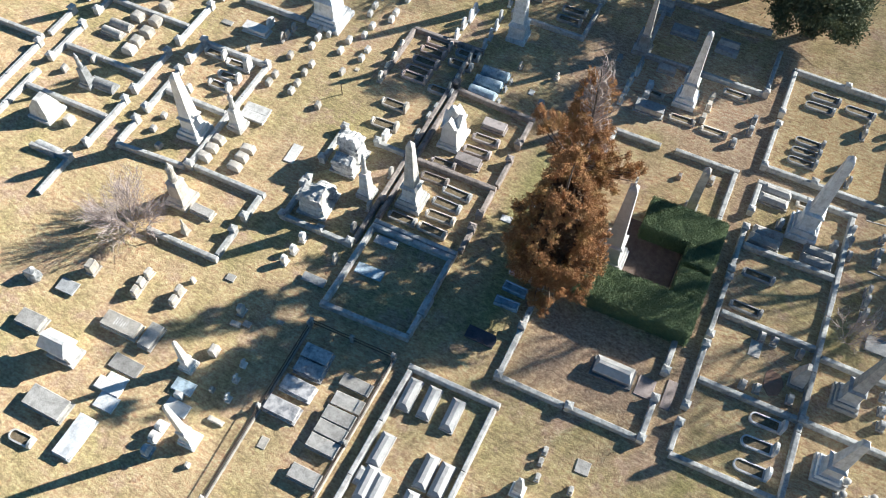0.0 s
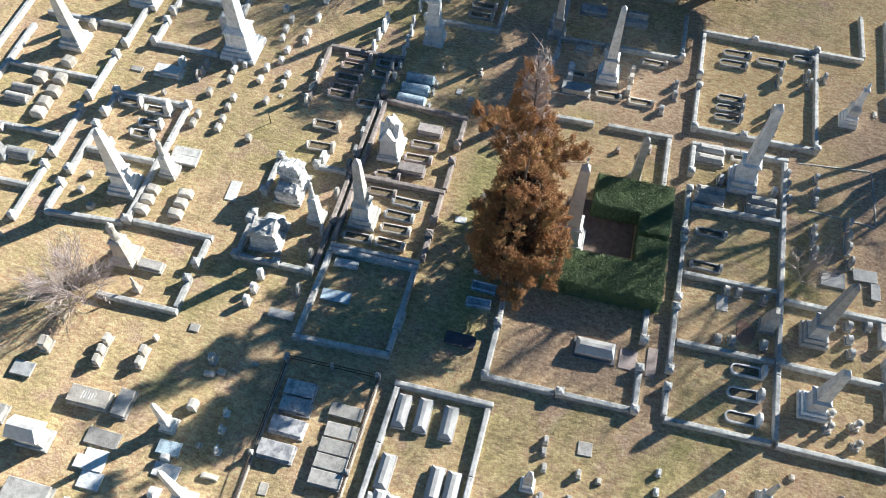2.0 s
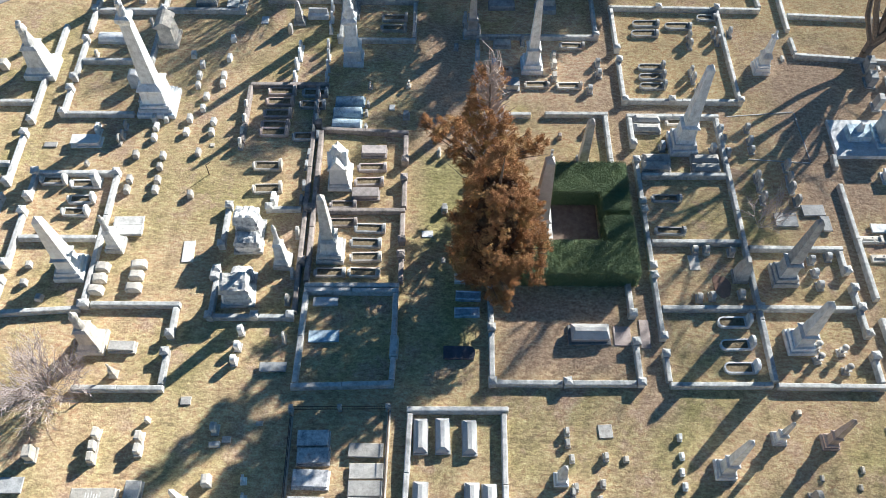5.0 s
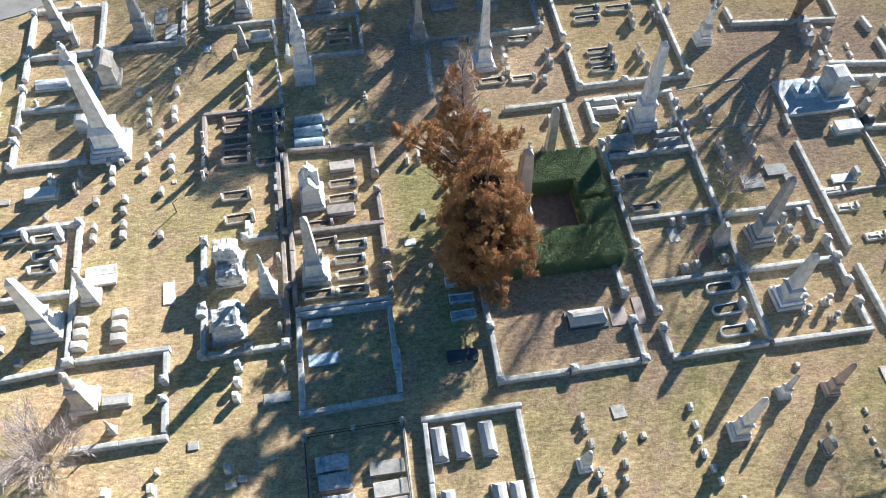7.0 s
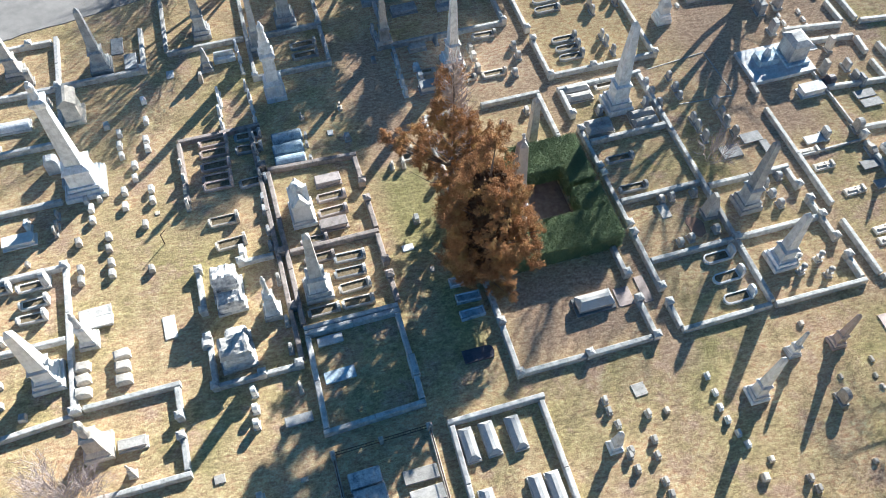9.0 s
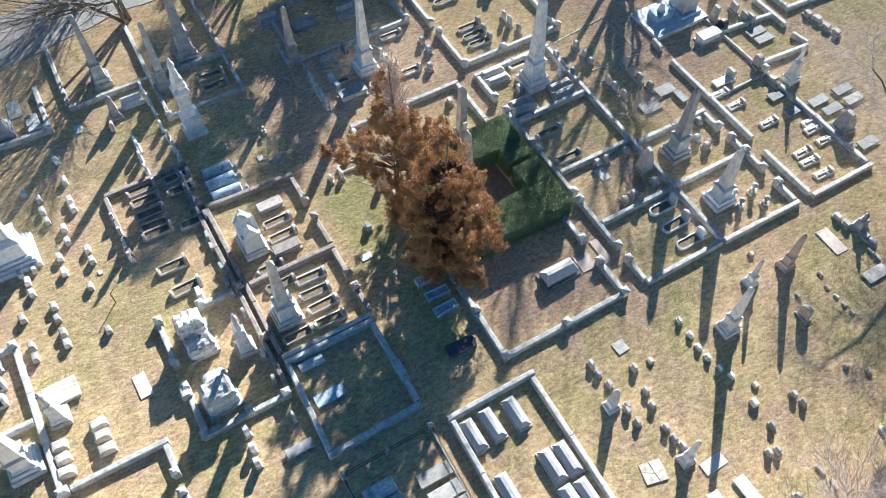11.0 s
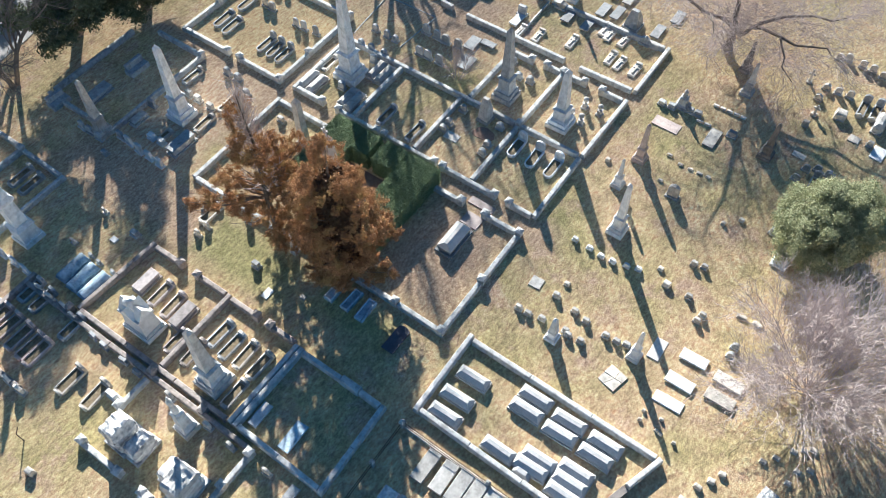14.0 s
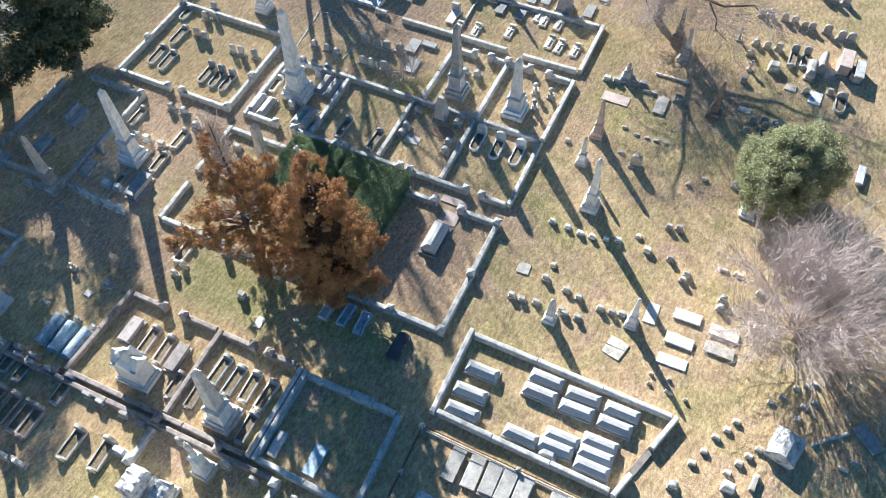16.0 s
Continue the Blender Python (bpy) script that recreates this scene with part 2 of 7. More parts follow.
def part(name, bm, material, parent, label=""):
    """One mesh object under a thing or a part."""
    data = bm if isinstance(bm, bpy.types.Mesh) else mesh_of(name, bm)
    if not data.materials:
        data.materials.append(material)
    ob = new(name, data)
    ob.parent = parent
    return tagged(ob, label)


def thing(name, x, y, label, category, rz=0.0, group="", z=0.0, lean=0.0):
    ob = new(name)
    ob.empty_display_size = 0.2
    ob.matrix_world = pose(x, y, z, random.uniform(-lean, lean), random.uniform(-lean, lean), rz)
    return tagged(ob, label, category, group)


def loft(bm, rings):
    """A closed solid through rings of points with the same count."""
    rows = [[bm.verts.new(p) for p in ring] for ring in rings]
    n = len(rows[0])
    for a, b in zip(rows, rows[1:]):
        for i in range(n):
            bm.faces.new((a[i], a[(i + 1) % n], b[(i + 1) % n], b[i]))
    bm.faces.new(list(reversed(rows[0])))
    bm.faces.new(rows[-1])
    return bm


def rect(hx, hy, z, cx=0.0, cy=0.0):
    return [(cx - hx, cy - hy, z), (cx + hx, cy - hy, z), (cx + hx, cy + hy, z), (cx - hx, cy + hy, z)]


def disc(r, z, n=10, cx=0.0, cy=0.0):
    return [(cx + r * math.cos(2 * math.pi * i / n), cy + r * math.sin(2 * math.pi * i / n), z) for i in range(n)]


def block_into(bm, l, w, z0, z1, cx=0.0, cy=0.0, chip=0.02):
    """A squared stone with worn upper edges."""
    c = min(chip, (z1 - z0) * 0.4)
    return loft(bm, [rect(l / 2, w / 2, z0, cx, cy), rect(l / 2, w / 2, z1 - c, cx, cy), rect(l / 2 - c, w / 2 - c, z1, cx, cy)])


def stack(rows):
    """Square-cut stonework from (half length, half width, height) rows."""
    return loft(bmesh.new(), [rect(*r) for r in rows])


def turned(rows, n=10):
    return loft(bmesh.new(), [disc(r, z, n) for r, z in rows])


def slab_of(outline, d):
    """An upright tablet: an outline in y and z, d thick in x, with worn edges."""
    cy = sum(p[0] for p in outline) / len(outline)
    cz = sum(p[1] for p in outline) / len(outline)
    k = 0.94
    small = [((y - cy) * k + cy, (z - cz) * k + cz) for y, z in outline]
    rings = [[(-d / 2, y, z) for y, z in small], [(-d / 2 + 0.02, y, z) for y, z in outline],
             [(d / 2 - 0.02, y, z) for y, z in outline], [(d / 2, y, z) for y, z in small]]
    return loft(bmesh.new(), rings)


def tablet_outline(w, h, z0, top):
    if top == "round":
        shoulder = h - w * 0.42
        arc = [(w / 2 * math.cos(a), shoulder + w * 0.42 * math.sin(a)) for a in [math.pi * i / 7 for i in range(8)]]
        return [(-w / 2, z0), (w / 2, z0)] + arc
    if top == "peak":
        return [(-w / 2, z0), (w / 2, z0), (w / 2, h * 0.72), (w * 0.2, h * 0.85), (0, h), (-w * 0.2, h * 0.85), (-w / 2, h * 0.72)]
    return [(-w / 2, z0), (w / 2, z0), (w / 2, h * 0.93), (w * 0.4, h), (-w * 0.4, h), (-w / 2, h * 0.93)]


def raw(name, verts, faces):
    data = bpy.data.meshes.new(name)
    data.from_pydata(verts, [], faces)
    data.update()
    return data


# ---- ground ----
def ground_sheet():
    xs = sorted(set([-900, -400, -150, -80] + [round(-58 + 0.8 * i, 2) for i in range(140)] + [70, 150, 400, 900]))
    ys = sorted(set([-900, -400, -150, -80] + [round(-38 + 0.8 * i, 2) for i in range(120)] + [80, 150, 400, 900]))
    verts = []
    for y in ys:
        for x in xs:
            near = -58 <= x <= 53 and -38 <= y <= 57
            verts.append((x, y, 0.05 * noise.noise((x * 0.35, y * 0.35, 0)) - 0.03 if near else 0.0))
    n = len(xs)
    faces = [(j * n + i, j * n + i + 1, j * n + n + i + 1, j * n + n + i) for j in range(len(ys) - 1) for i in range(n - 1)]
    data = raw("ground", verts, faces)
    data.polygons.foreach_set("use_smooth", [True] * len(data.polygons))
    data.materials.append(GRASS)
    return tagged(new("ground", data), "dry yellow winter grass with green patches", "lawn", kind="structure")


ground_sheet()


def strip(name, points, width, material, label, category, z=0.02, wobble=0.15):
    """A flat track along a line, with a ragged edge and a little thickness."""
    pts = [Vector((x, y, 0)) for x, y in points]
    fine = []
    for a, b in zip(pts, pts[1:]):
        k = max(2, int((b - a).length / 0.5))
        fine += [a.lerp(b, i / k) for i in range(k)]
    fine.append(pts[-1])
    bm = bmesh.new()
    rows = []
    for i, p in enumerate(fine):
        d = (fine[min(i + 1, len(fine) - 1)] - fine[max(i - 1, 0)]).normalized()
        side = Vector((-d.y, d.x, 0))
        l = width / 2 + wobble * noise.noise((p.x * 0.7, p.y * 0.7, 3)) * 2
        r = width / 2 + wobble * noise.noise((p.x * 0.7, p.y * 0.7, 9)) * 2
        rows.append([bm.verts.new(q) for q in (p + side * l + Vector((0, 0, -0.05)), p + side * (l - 0.05) + Vector((0, 0, z)),
                                               p - side * (r - 0.05) + Vector((0, 0, z)), p - side * r + Vector((0, 0, -0.05)))])
    for a, b in zip(rows, rows[1:]):
        for i in range(3):
            bm.faces.new((a[i], a[i + 1], b[i + 1], b[i]))
    data = mesh_of(name, bm)
    data.materials.append(material)
    return tagged(new(name, data), label, category, kind="structure")


strip("road", [(-75.0, 10.0), (-50.0, 26.0), (-34.5, 38.0), (-29.0, 40.3), (-20.0, 41.7), (-10.0, 43.6), (0.0, 43.6), (15.0, 46.0), (50.0, 54.0)], 5.6, ROAD, "worn pale asphalt cemetery road", "road", 0.03, 0.1)


# ---- plot kerbs ----
def kerb(label, bars, posts=(), m="kerb", w=0.27, h=0.32, post_h=0.68):
    """The stone surround of a family plot: bars with worn round tops on a wider footing, and squared posts with capped heads at its gates."""
    x0, y0 = bars[0][0], bars[0][1]
    root = thing("plot_kerb", x0, y0, label, "kerb", group="plot kerbs")
    top = w * (1.28 if w > 0.2 else 1.0)
    for ax, ay, bx, by in bars:
        d = Vector((bx - ax, by - ay, 0))
        turn = Matrix.Rotation(math.atan2(d.y, d.x), 4, "Z")
        mid = Vector(((ax + bx) / 2 - x0, (ay + by) / 2 - y0, 0))
        count = max(1, round(d.length / random.uniform(3.2, 4.6)))
        for i in range(count):
            l = d.length / count - 0.012
            hh = h * (1.22 if h > 0.25 else 1.0) + random.uniform(-0.02, 0.02)
            rows = [(top * 0.52, -0.05, 0), (top * 0.52, hh * 0.3, 0), (top * 0.47, hh * 0.33, 0), (top * 0.47, hh * 0.84, 0), (top * 0.38, hh * 0.97, 0.02), (top * 0.26, hh, 0.04)]
            bm = loft(bmesh.new(), [rect(l / 2 - c, half, z) for half, z, c in rows])
            lean = Matrix.Rotation(radians(random.uniform(-1.5, 1.5)), 4, "X") @ Matrix.Rotation(radians(random.uniform(-0.2, 0.2)), 4, "Z")
            bm.transform(Matrix.Translation(mid) @ turn @ Matrix.Translation(((i + 0.5) * d.length / count - d.length / 2, random.uniform(-0.01, 0.01), 0)) @ lean)
            part("kerb_bar", bm, STONE[m], root)
    for px, py in posts:
        s = max(0.2, w * 0.8) * random.uniform(0.94, 1.06)
        bm = stack([(s, s, -0.05), (s, s, post_h - 0.16), (s + 0.04, s + 0.04, post_h - 0.15), (s + 0.04, s + 0.04, post_h - 0.07), (s * 0.35, s * 0.35, post_h + 0.03)])
        bm.transform(pose(px - x0, py - y0, 0, random.uniform(-3, 3), random.uniform(-3, 3), random.uniform(-8, 8)))
        part("post", bm, STONE[m], root)
    return root


GREY_KERB = "weathered grey granite kerb round a grave plot"
kerb("pale grey stone kerb round a square grassy plot", [(-11.72, -0.29, -5.72, -0.10), (-11.51, -0.10, -11.36, 5.86), (-5.88, 0.10, -5.82, 1.55), (-5.82, 2.95, -5.80, 5.86), (-11.50, 6.05, -5.60, 6.05), (-11.50, 6.44, -5.60, 6.44)], m="kerb_white", h=0.36, w=0.27)
kerb("pale kerb set a little wider at the side of a plot", [(-5.80, 1.57, -5.78, 2.93)], m="kerb_white", h=0.42, w=0.40)
kerb("dark brown stone kerb round a plot with an obelisk", [(-11.44, 6.70, -11.44, 18.88), (-5.56, 6.70, -5.56, 8.50), (-5.56, 9.88, -5.56, 11.88), (-11.24, 12.12, -5.38, 12.12)], [(-5.56, 8.62), (-5.56, 9.75)], "kerb_brown")
kerb("dark brown stone kerb round a plot with a draped tomb", [(-11.44, 19.09, -5.31, 18.75), (-5.50, 12.38, -5.50, 14.62), (-5.50, 16.38, -5.50, 18.50)], [(-5.50, 14.75), (-5.50, 16.25)], "kerb_brown")
kerb("brown stone kerb along a row of dark graves", [(-12.00, 4.50, -12.00, 23.12), (-17.00, 23.31, -11.25, 23.31), (-16.94, 17.88, -16.94, 23.10)], [(-11.69, 19.50), (-11.75, 12.25), (-11.81, 8.12)], "kerb_brown", w=0.26)
kerb("pale kerb round a plot of white monuments", [(-17.06, 4.25, -12.25, 4.25), (-17.06, 4.50, -17.06, 7.38), (-17.06, 9.50, -17.06, 12.38), (-14.25, 12.25, -12.25, 12.25)], [(-17.06, 7.50), (-17.06, 9.38), (-17.06, 4.25), (-14.35, 4.25), (-17.00, 12.38), (-14.38, 12.25), (-12.19, 4.25)], "kerb", h=0.28)
kerb("broken pale kerb round a small plot", [(-24.50, 5.06, -19.00, 5.06), (-19.25, 3.12, -19.25, 4.85), (-19.25, -0.22, -19.25, 1.62), (-24.38, -0.44, -19.05, -0.44)], [(-19.31, 1.81), (-19.25, 3.00), (-24.81, 5.00)], "kerb")
kerb("pale kerb with posts round a plot with an obelisk", [(-30.50, 4.38, -25.12, 4.75), (-30.50, 4.62, -30.50, 6.62), (-30.50, 8.00, -30.50, 11.75), (-30.50, 13.25, -30.50, 14.88), (-30.30, 15.12, -24.81, 15.12), (-25.00, 5.00, -25.00, 14.91), (-30.25, 9.88, -25.21, 9.88)],
     [(-30.50, 6.69), (-30.50, 7.88), (-30.50, 11.88), (-30.50, 13.12), (-30.50, 15.12), (-25.00, 15.12), (-25.00, 5.00)], "kerb_white")
kerb("pale kerb with posts along far family plots", [(-32.31, 3.50, -32.31, 7.75), (-32.31, 9.00, -32.31, 13.00), (-32.25, 14.25, -32.25, 18.50), (-32.12, 19.88, -32.12, 24.50), (-31.88, 25.75, -31.88, 29.38), (-39.62, 6.00, -32.52, 6.00), (-39.62, 10.44, -32.52, 10.44), (-39.50, 15.94, -32.48, 15.94), (-39.38, 21.50, -32.35, 21.50), (-39.81, 0.00, -39.81, 7.50), (-39.81, 8.88, -39.81, 12.50), (-39.75, 14.25, -39.75, 20.00)],
     [(-32.31, 3.50), (-32.31, 7.81), (-32.31, 8.94), (-32.31, 13.00), (-32.25, 14.31), (-32.19, 18.50), (-32.06, 19.75), (-31.88, 24.50), (-31.88, 25.75), (-39.81, 8.88), (-39.81, 12.56), (-39.75, 14.25)], "kerb_white")
kerb("pale kerb of the outermost plots", [(-41.50, 2.50, -41.50, 9.50), (-41.50, 10.75, -41.50, 13.50), (-41.38, 15.00, -41.38, 25.00), (-48.12, 10.25, -41.73, 10.25), (-35.75, 1.75, -32.62, 2.00), (-32.62, -1.25, -32.62, 1.79)], [(-41.50, 9.62), (-41.50, 13.50), (-32.62, 2.00)], "kerb_white")
kerb("pale kerb round the plot of the tall monument", [(-30.00, 20.44, -24.94, 20.44), (-30.00, 20.65, -30.00, 22.75), (-30.00, 23.88, -30.00, 27.75), (-30.00, 28.75, -30.00, 35.75), (-24.69, 21.50, -24.69, 36.50), (-29.79, 25.62, -24.90, 25.62), (-29.79, 31.06, -24.90, 31.06), (-29.75, 36.12, -25.00, 36.12), (-24.47, 31.12, -18.62, 31.12), (-18.56, 31.34, -18.44, 35.62)],
     [(-30.00, 20.44), (-30.00, 22.75), (-30.00, 23.88), (-30.00, 27.75), (-30.00, 31.06), (-24.69, 31.12), (-18.56, 31.12), (-26.62, 36.19), (-30.00, 35.88)], "kerb_white")
kerb("grey kerb round plots with dark obelisks", [(-16.75, 32.38, -10.94, 32.38), (-16.75, 32.59, -16.62, 39.38), (-10.75, 28.19, -10.62, 38.75), (-10.96, 27.97, -5.00, 27.97), (-5.12, 28.19, -5.12, 32.00), (-10.50, 32.25, -4.88, 32.25), (-5.00, 32.50, -5.00, 41.25)], [(-10.75, 27.97), (-5.12, 32.25)], "kerb", w=0.24)
kerb("grey kerb beside the dark evergreen", [(-0.31, 28.44, 8.75, 28.44), (8.81, 28.65, 8.81, 33.12), (-0.38, 28.65, -0.38, 35.00), (0.00, 34.88, 7.75, 34.88)], [(8.81, 28.44)], "kerb", w=0.24)
kerb("pale kerb round the plot of hipped tombs", [(-4.94, -1.69, 0.88, -1.69), (0.62, -1.94, 0.40, -14.12), (-4.75, -1.94, -5.06, -12.25), (-5.25, -12.44, -3.69, -12.98), (-1.88, -13.57, 0.50, -14.38)], m="kerb_white", h=0.38, w=0.26)
kerb("grey granite kerb with posts round the hedge plot", [(0.25, 0.00, 4.12, 0.00), (4.62, 0.00, 8.44, 0.00), (8.69, 0.25, 8.69, 2.38), (8.69, 4.69, 8.69, 20.44), (0.00, 0.25, 0.06, 3.25), (0.06, 3.75, 0.06, 20.38), (4.38, 20.65, 8.88, 20.65), (0.00, 20.56, 3.38, 20.56)],
     [(0.00, 0.00), (4.38, 0.00), (8.69, 0.00), (8.69, 2.56), (8.69, 4.50), (0.06, 3.50)], "kerb", h=0.3)
kerb(GREY_KERB, [(10.38, -0.12, 16.38, -0.06), (10.38, 0.07, 10.38, 1.69), (10.38, 3.12, 10.38, 7.12), (10.38, 8.06, 10.38, 12.12), (10.38, 13.00, 10.38, 16.25), (10.38, 18.00, 10.38, 20.25), (10.20, 20.47, 16.80, 20.47), (16.59, 0.12, 16.59, 20.25), (10.60, 4.97, 16.38, 4.97), (10.60, 9.80, 16.38, 9.80), (10.60, 15.19, 16.38, 15.19)],
     [(10.38, 1.81), (10.38, 3.00), (10.38, 7.19), (10.38, 7.94), (10.38, 12.25), (10.38, 12.88), (10.38, 16.38), (10.38, 17.88), (16.59, 5.00)], "kerb", w=0.26)
kerb(GREY_KERB, [(16.62, -0.12, 23.00, -0.19), (22.81, 0.06, 22.81, 1.62), (22.81, 3.25, 22.75, 6.25), (22.62, 7.75, 22.62, 9.12), (16.80, 9.35, 22.83, 9.31), (16.80, 5.00, 22.56, 4.97)],
     [(22.81, 1.71), (22.81, 3.19), (22.75, 6.38), (22.62, 7.65), (22.81, 5.00)], "kerb", w=0.26)
kerb(GREY_KERB, [(10.25, 22.15, 10.25, 25.75), (10.25, 27.25, 10.25, 31.50), (10.05, 31.69, 22.00, 31.50), (10.05, 21.94, 18.81, 21.88), (18.62, 22.10, 18.56, 31.38), (22.00, 31.75, 21.88, 36.25)],
     [(10.25, 21.94), (10.25, 25.88), (10.25, 27.12), (14.00, 31.62), (18.56, 31.62), (18.62, 21.88), (13.62, 21.94)], "kerb", w=0.24)
kerb("pale kerb round a far plot of small ledgers", [(23.81, 36.25, 23.75, 29.25), (24.00, 30.94, 32.50, 30.50), (23.69, 28.38, 23.75, 26.88), (23.62, 26.66, 31.88, 25.88), (32.00, 26.12, 32.25, 30.25)], m="kerb", w=0.24)
kerb(GREY_KERB, [(24.12, -0.25, 29.62, -0.25), (24.12, 0.00, 24.00, 4.31), (24.06, 5.62, 24.00, 14.50), (29.38, 0.00, 29.25, 9.75), (29.60, 10.95, 34.05, 10.64), (29.42, 15.10, 34.00, 14.64), (34.18, 13.17, 34.06, 16.66), (34.22, 10.80, 33.92, 12.16), (24.10, 15.88, 24.20, 17.00)], [(29.38, 10.25)], "kerb", w=0.26)
kerb("thin pale kerb between small graves", [(24.30, 9.95, 29.10, 10.05), (29.32, 11.10, 29.26, 16.95)], (), "kerb", w=0.15, h=0.2)
kerb("pale kerb of a plot by the lane", [(29.28, 21.40, 34.00, 20.78), (34.17, 21.00, 34.15, 23.36), (33.96, 25.77, 34.11, 24.37), (30.42, 19.77, 34.15, 19.37), (34.32, 19.15, 34.18, 17.48)], m="kerb", w=0.28)
kerb("grey kerb of the outermost eastern plots", [(35.42, 24.75, 35.45, 20.95), (35.58, 20.75, 41.50, 19.90), (35.54, 18.14, 35.66, 14.75), (35.52, 14.58, 41.50, 14.15)], m="kerb", w=0.26)
kerb("narrow pale kerb nearly buried in the grass", [(17.48, 20.70, 22.38, 21.17), (22.42, 21.10, 22.60, 16.60), (18.27, 16.80, 22.55, 16.50)], (), "kerb", w=0.07, h=0.015)


# ---- kinds of grave furniture ----
def block(x, y, w=0.5, d=0.34, h=0.42, m="pale"):
    """A low marker with a rounded back; w along x, d along y."""
    root = thing("grave_marker", x, y, f"low {WORDS[m]} block marker standing in the grass", "grave marker", random.uniform(-7, 7), "small grave markers", lean=3)
    a, b = d / 2 * random.uniform(0.9, 1.1), w / 2 * random.uniform(0.9, 1.1)
    part("base", stack([(a + 0.02, b + 0.02, -0.06), (a + 0.02, b + 0.02, 0.03), (a + 0.005, b + 0.005, 0.045)]), STONE[m], root)
    part("tablet", stack([(a, b, 0.043), (a, b, h * 0.78), (a * 0.75, b * 0.9, h * 0.95), (a * 0.4, b * 0.75, h)]), STONE[m], root)


def stone(x, y, w, h, d, top="round", m="pale"):
    """An upright headstone on a plinth, its face to the east."""
    word = {"round": "round-topped", "peak": "pointed", "flat": "square-topped"}[top]
    root = thing("headstone", x, y, f"{word} {WORDS[m]} headstone on a low plinth", "headstone", random.uniform(-5, 5), "headstones", lean=2.5)
    e = min(0.1, 0.13 * w)
    part("plinth", stack([(d / 2 + e, w / 2 + e, -0.06), (d / 2 + e, w / 2 + e, 0.1), (d / 2 + e * 0.7, w / 2 + e * 0.7, 0.13)]), STONE[m], root)
    part("tablet", slab_of(tablet_outline(w, h * random.uniform(0.92, 1.08), 0.128, top), d), STONE[m], root)


def plaque(x, y, l, w, m):
    root = thing("flat_stone", x, y, f"flat {WORDS[m]} slab set level with the grass", "grave slab", random.uniform(-3, 3))
    part("slab", block_into(bmesh.new(), l, w, -0.05, 0.045, chip=0.02), STONE[m], root)


def ledger(x, y, l, w, h, m, rz=0.0, rounded=False):
    """A grave slab: a low one, or one raised on a chest."""
    rz += random.uniform(-1.5, 1.5)
    kind = "raised" if h > 0.3 else "low"
    root = thing("ledger_tomb", x, y, f"{kind} {WORDS[m]} ledger slab over a grave", "tomb", rz, "ledger tombs")
    if h > 0.18:
        part("chest", block_into(bmesh.new(), l - 0.16, w - 0.14, -0.06, h - 0.1), STONE[m], root)
    bm = bmesh.new()
    if rounded:
        outline = [(-l / 2, -w / 2)] + [(l / 2 - w * 0.35 + w * 0.35 * math.cos(a), w / 2 * math.sin(a)) for a in [math.pi * (i / 8 - 0.5) for i in range(9)]] + [(-l / 2, w / 2)]
        loft(bm, [[(px, py, z) for px, py in outline] for z in (h - 0.1, h - 0.03)] + [[(px * 0.97, py * 0.95, h) for px, py in outline]])
    else:
        block_into(bm, l, w, max(h - 0.1, -0.05), h, chip=0.03)
    part("slab", bm, STONE[m], root)
    if h > 0.3:
        part("plinth", block_into(bmesh.new(), l + 0.1, w + 0.1, -0.05, 0.09), STONE[m], root)
    return root


def trough_slab(x, y, l, w, h, m):
    """A low grave slab with a raised rim and a sunk panel."""
    root = thing("rimmed_slab", x, y, f"low {WORDS[m]} grave slab with a raised rim", "tomb", random.uniform(-2, 2), "rimmed slabs")
    part("chest", block_into(bmesh.new(), l, w, -0.06, h - 0.07, chip=0.02), STONE[m], root)
    for cx, cy, a, b in ((0, w / 2 - 0.05, l, 0.1), (0, -w / 2 + 0.05, l, 0.1), (l / 2 - 0.06, 0, 0.12, w - 0.204), (-l / 2 + 0.06, 0, 0.12, w - 0.204)):
        part("rim", block_into(bmesh.new(), a, b, h - 0.072, h, cx, cy, chip=0.025), STONE[m], root)


def inscribed_ledger(x, y, l, w, h, m):
    """A ledger with lines of worn lettering cut into its top."""
    root = ledger(x, y, l, w, h, m)
    for i in range(6):
        bar = random.uniform(0.35, 0.6) * w
        part("inscription_line", block_into(bmesh.new(), 0.07, bar, h - 0.01, h + 0.004, -0.35 + 0.15 * i, random.uniform(-0.05, 0.05), chip=0.001), STONE["white"], root)


def ledger_y(x, y, l, w, h, m):
    ledger(x, y, l, w, h, m, 90.0)


def ledger_d(x, y, l, w, h, m):
    ledger(x, y, l, w, h, m, -90.0)


def table_stone(x, y, l, w, h, m):
    ledger(x, y, l, w, h, m)


def hip_tomb(x, y, l, w, h, m, rz=0.0, plinth=""):
    """A chest with a hipped lid like a roof."""
    root = thing("hipped_tomb", x, y, f"{WORDS[m]} tomb with a hipped lid", "tomb", rz + random.uniform(-1.5, 1.5), "hipped tombs")
    low = STONE[plinth or m]
    part("plinth", block_into(bmesh.new(), l + (0.25 if plinth else 0.1), w + (0.25 if plinth else 0.1), -0.06, 0.1), low, root)
    part("chest", stack([(l / 2 - 0.05, w / 2 - 0.05, 0.098), (l / 2 - 0.05, w / 2 - 0.05, h * 0.5)]), low, root)
    part("lid", stack([(l / 2, w / 2, h * 0.49), (l / 2, w / 2, h * 0.62), (l / 2 - 0.02, w / 2 - 0.02, h * 0.64), (l / 2 - 0.2, 0.13, h), (l / 2 - 0.21, 0.11, h + 0.01)]), STONE[m], root)


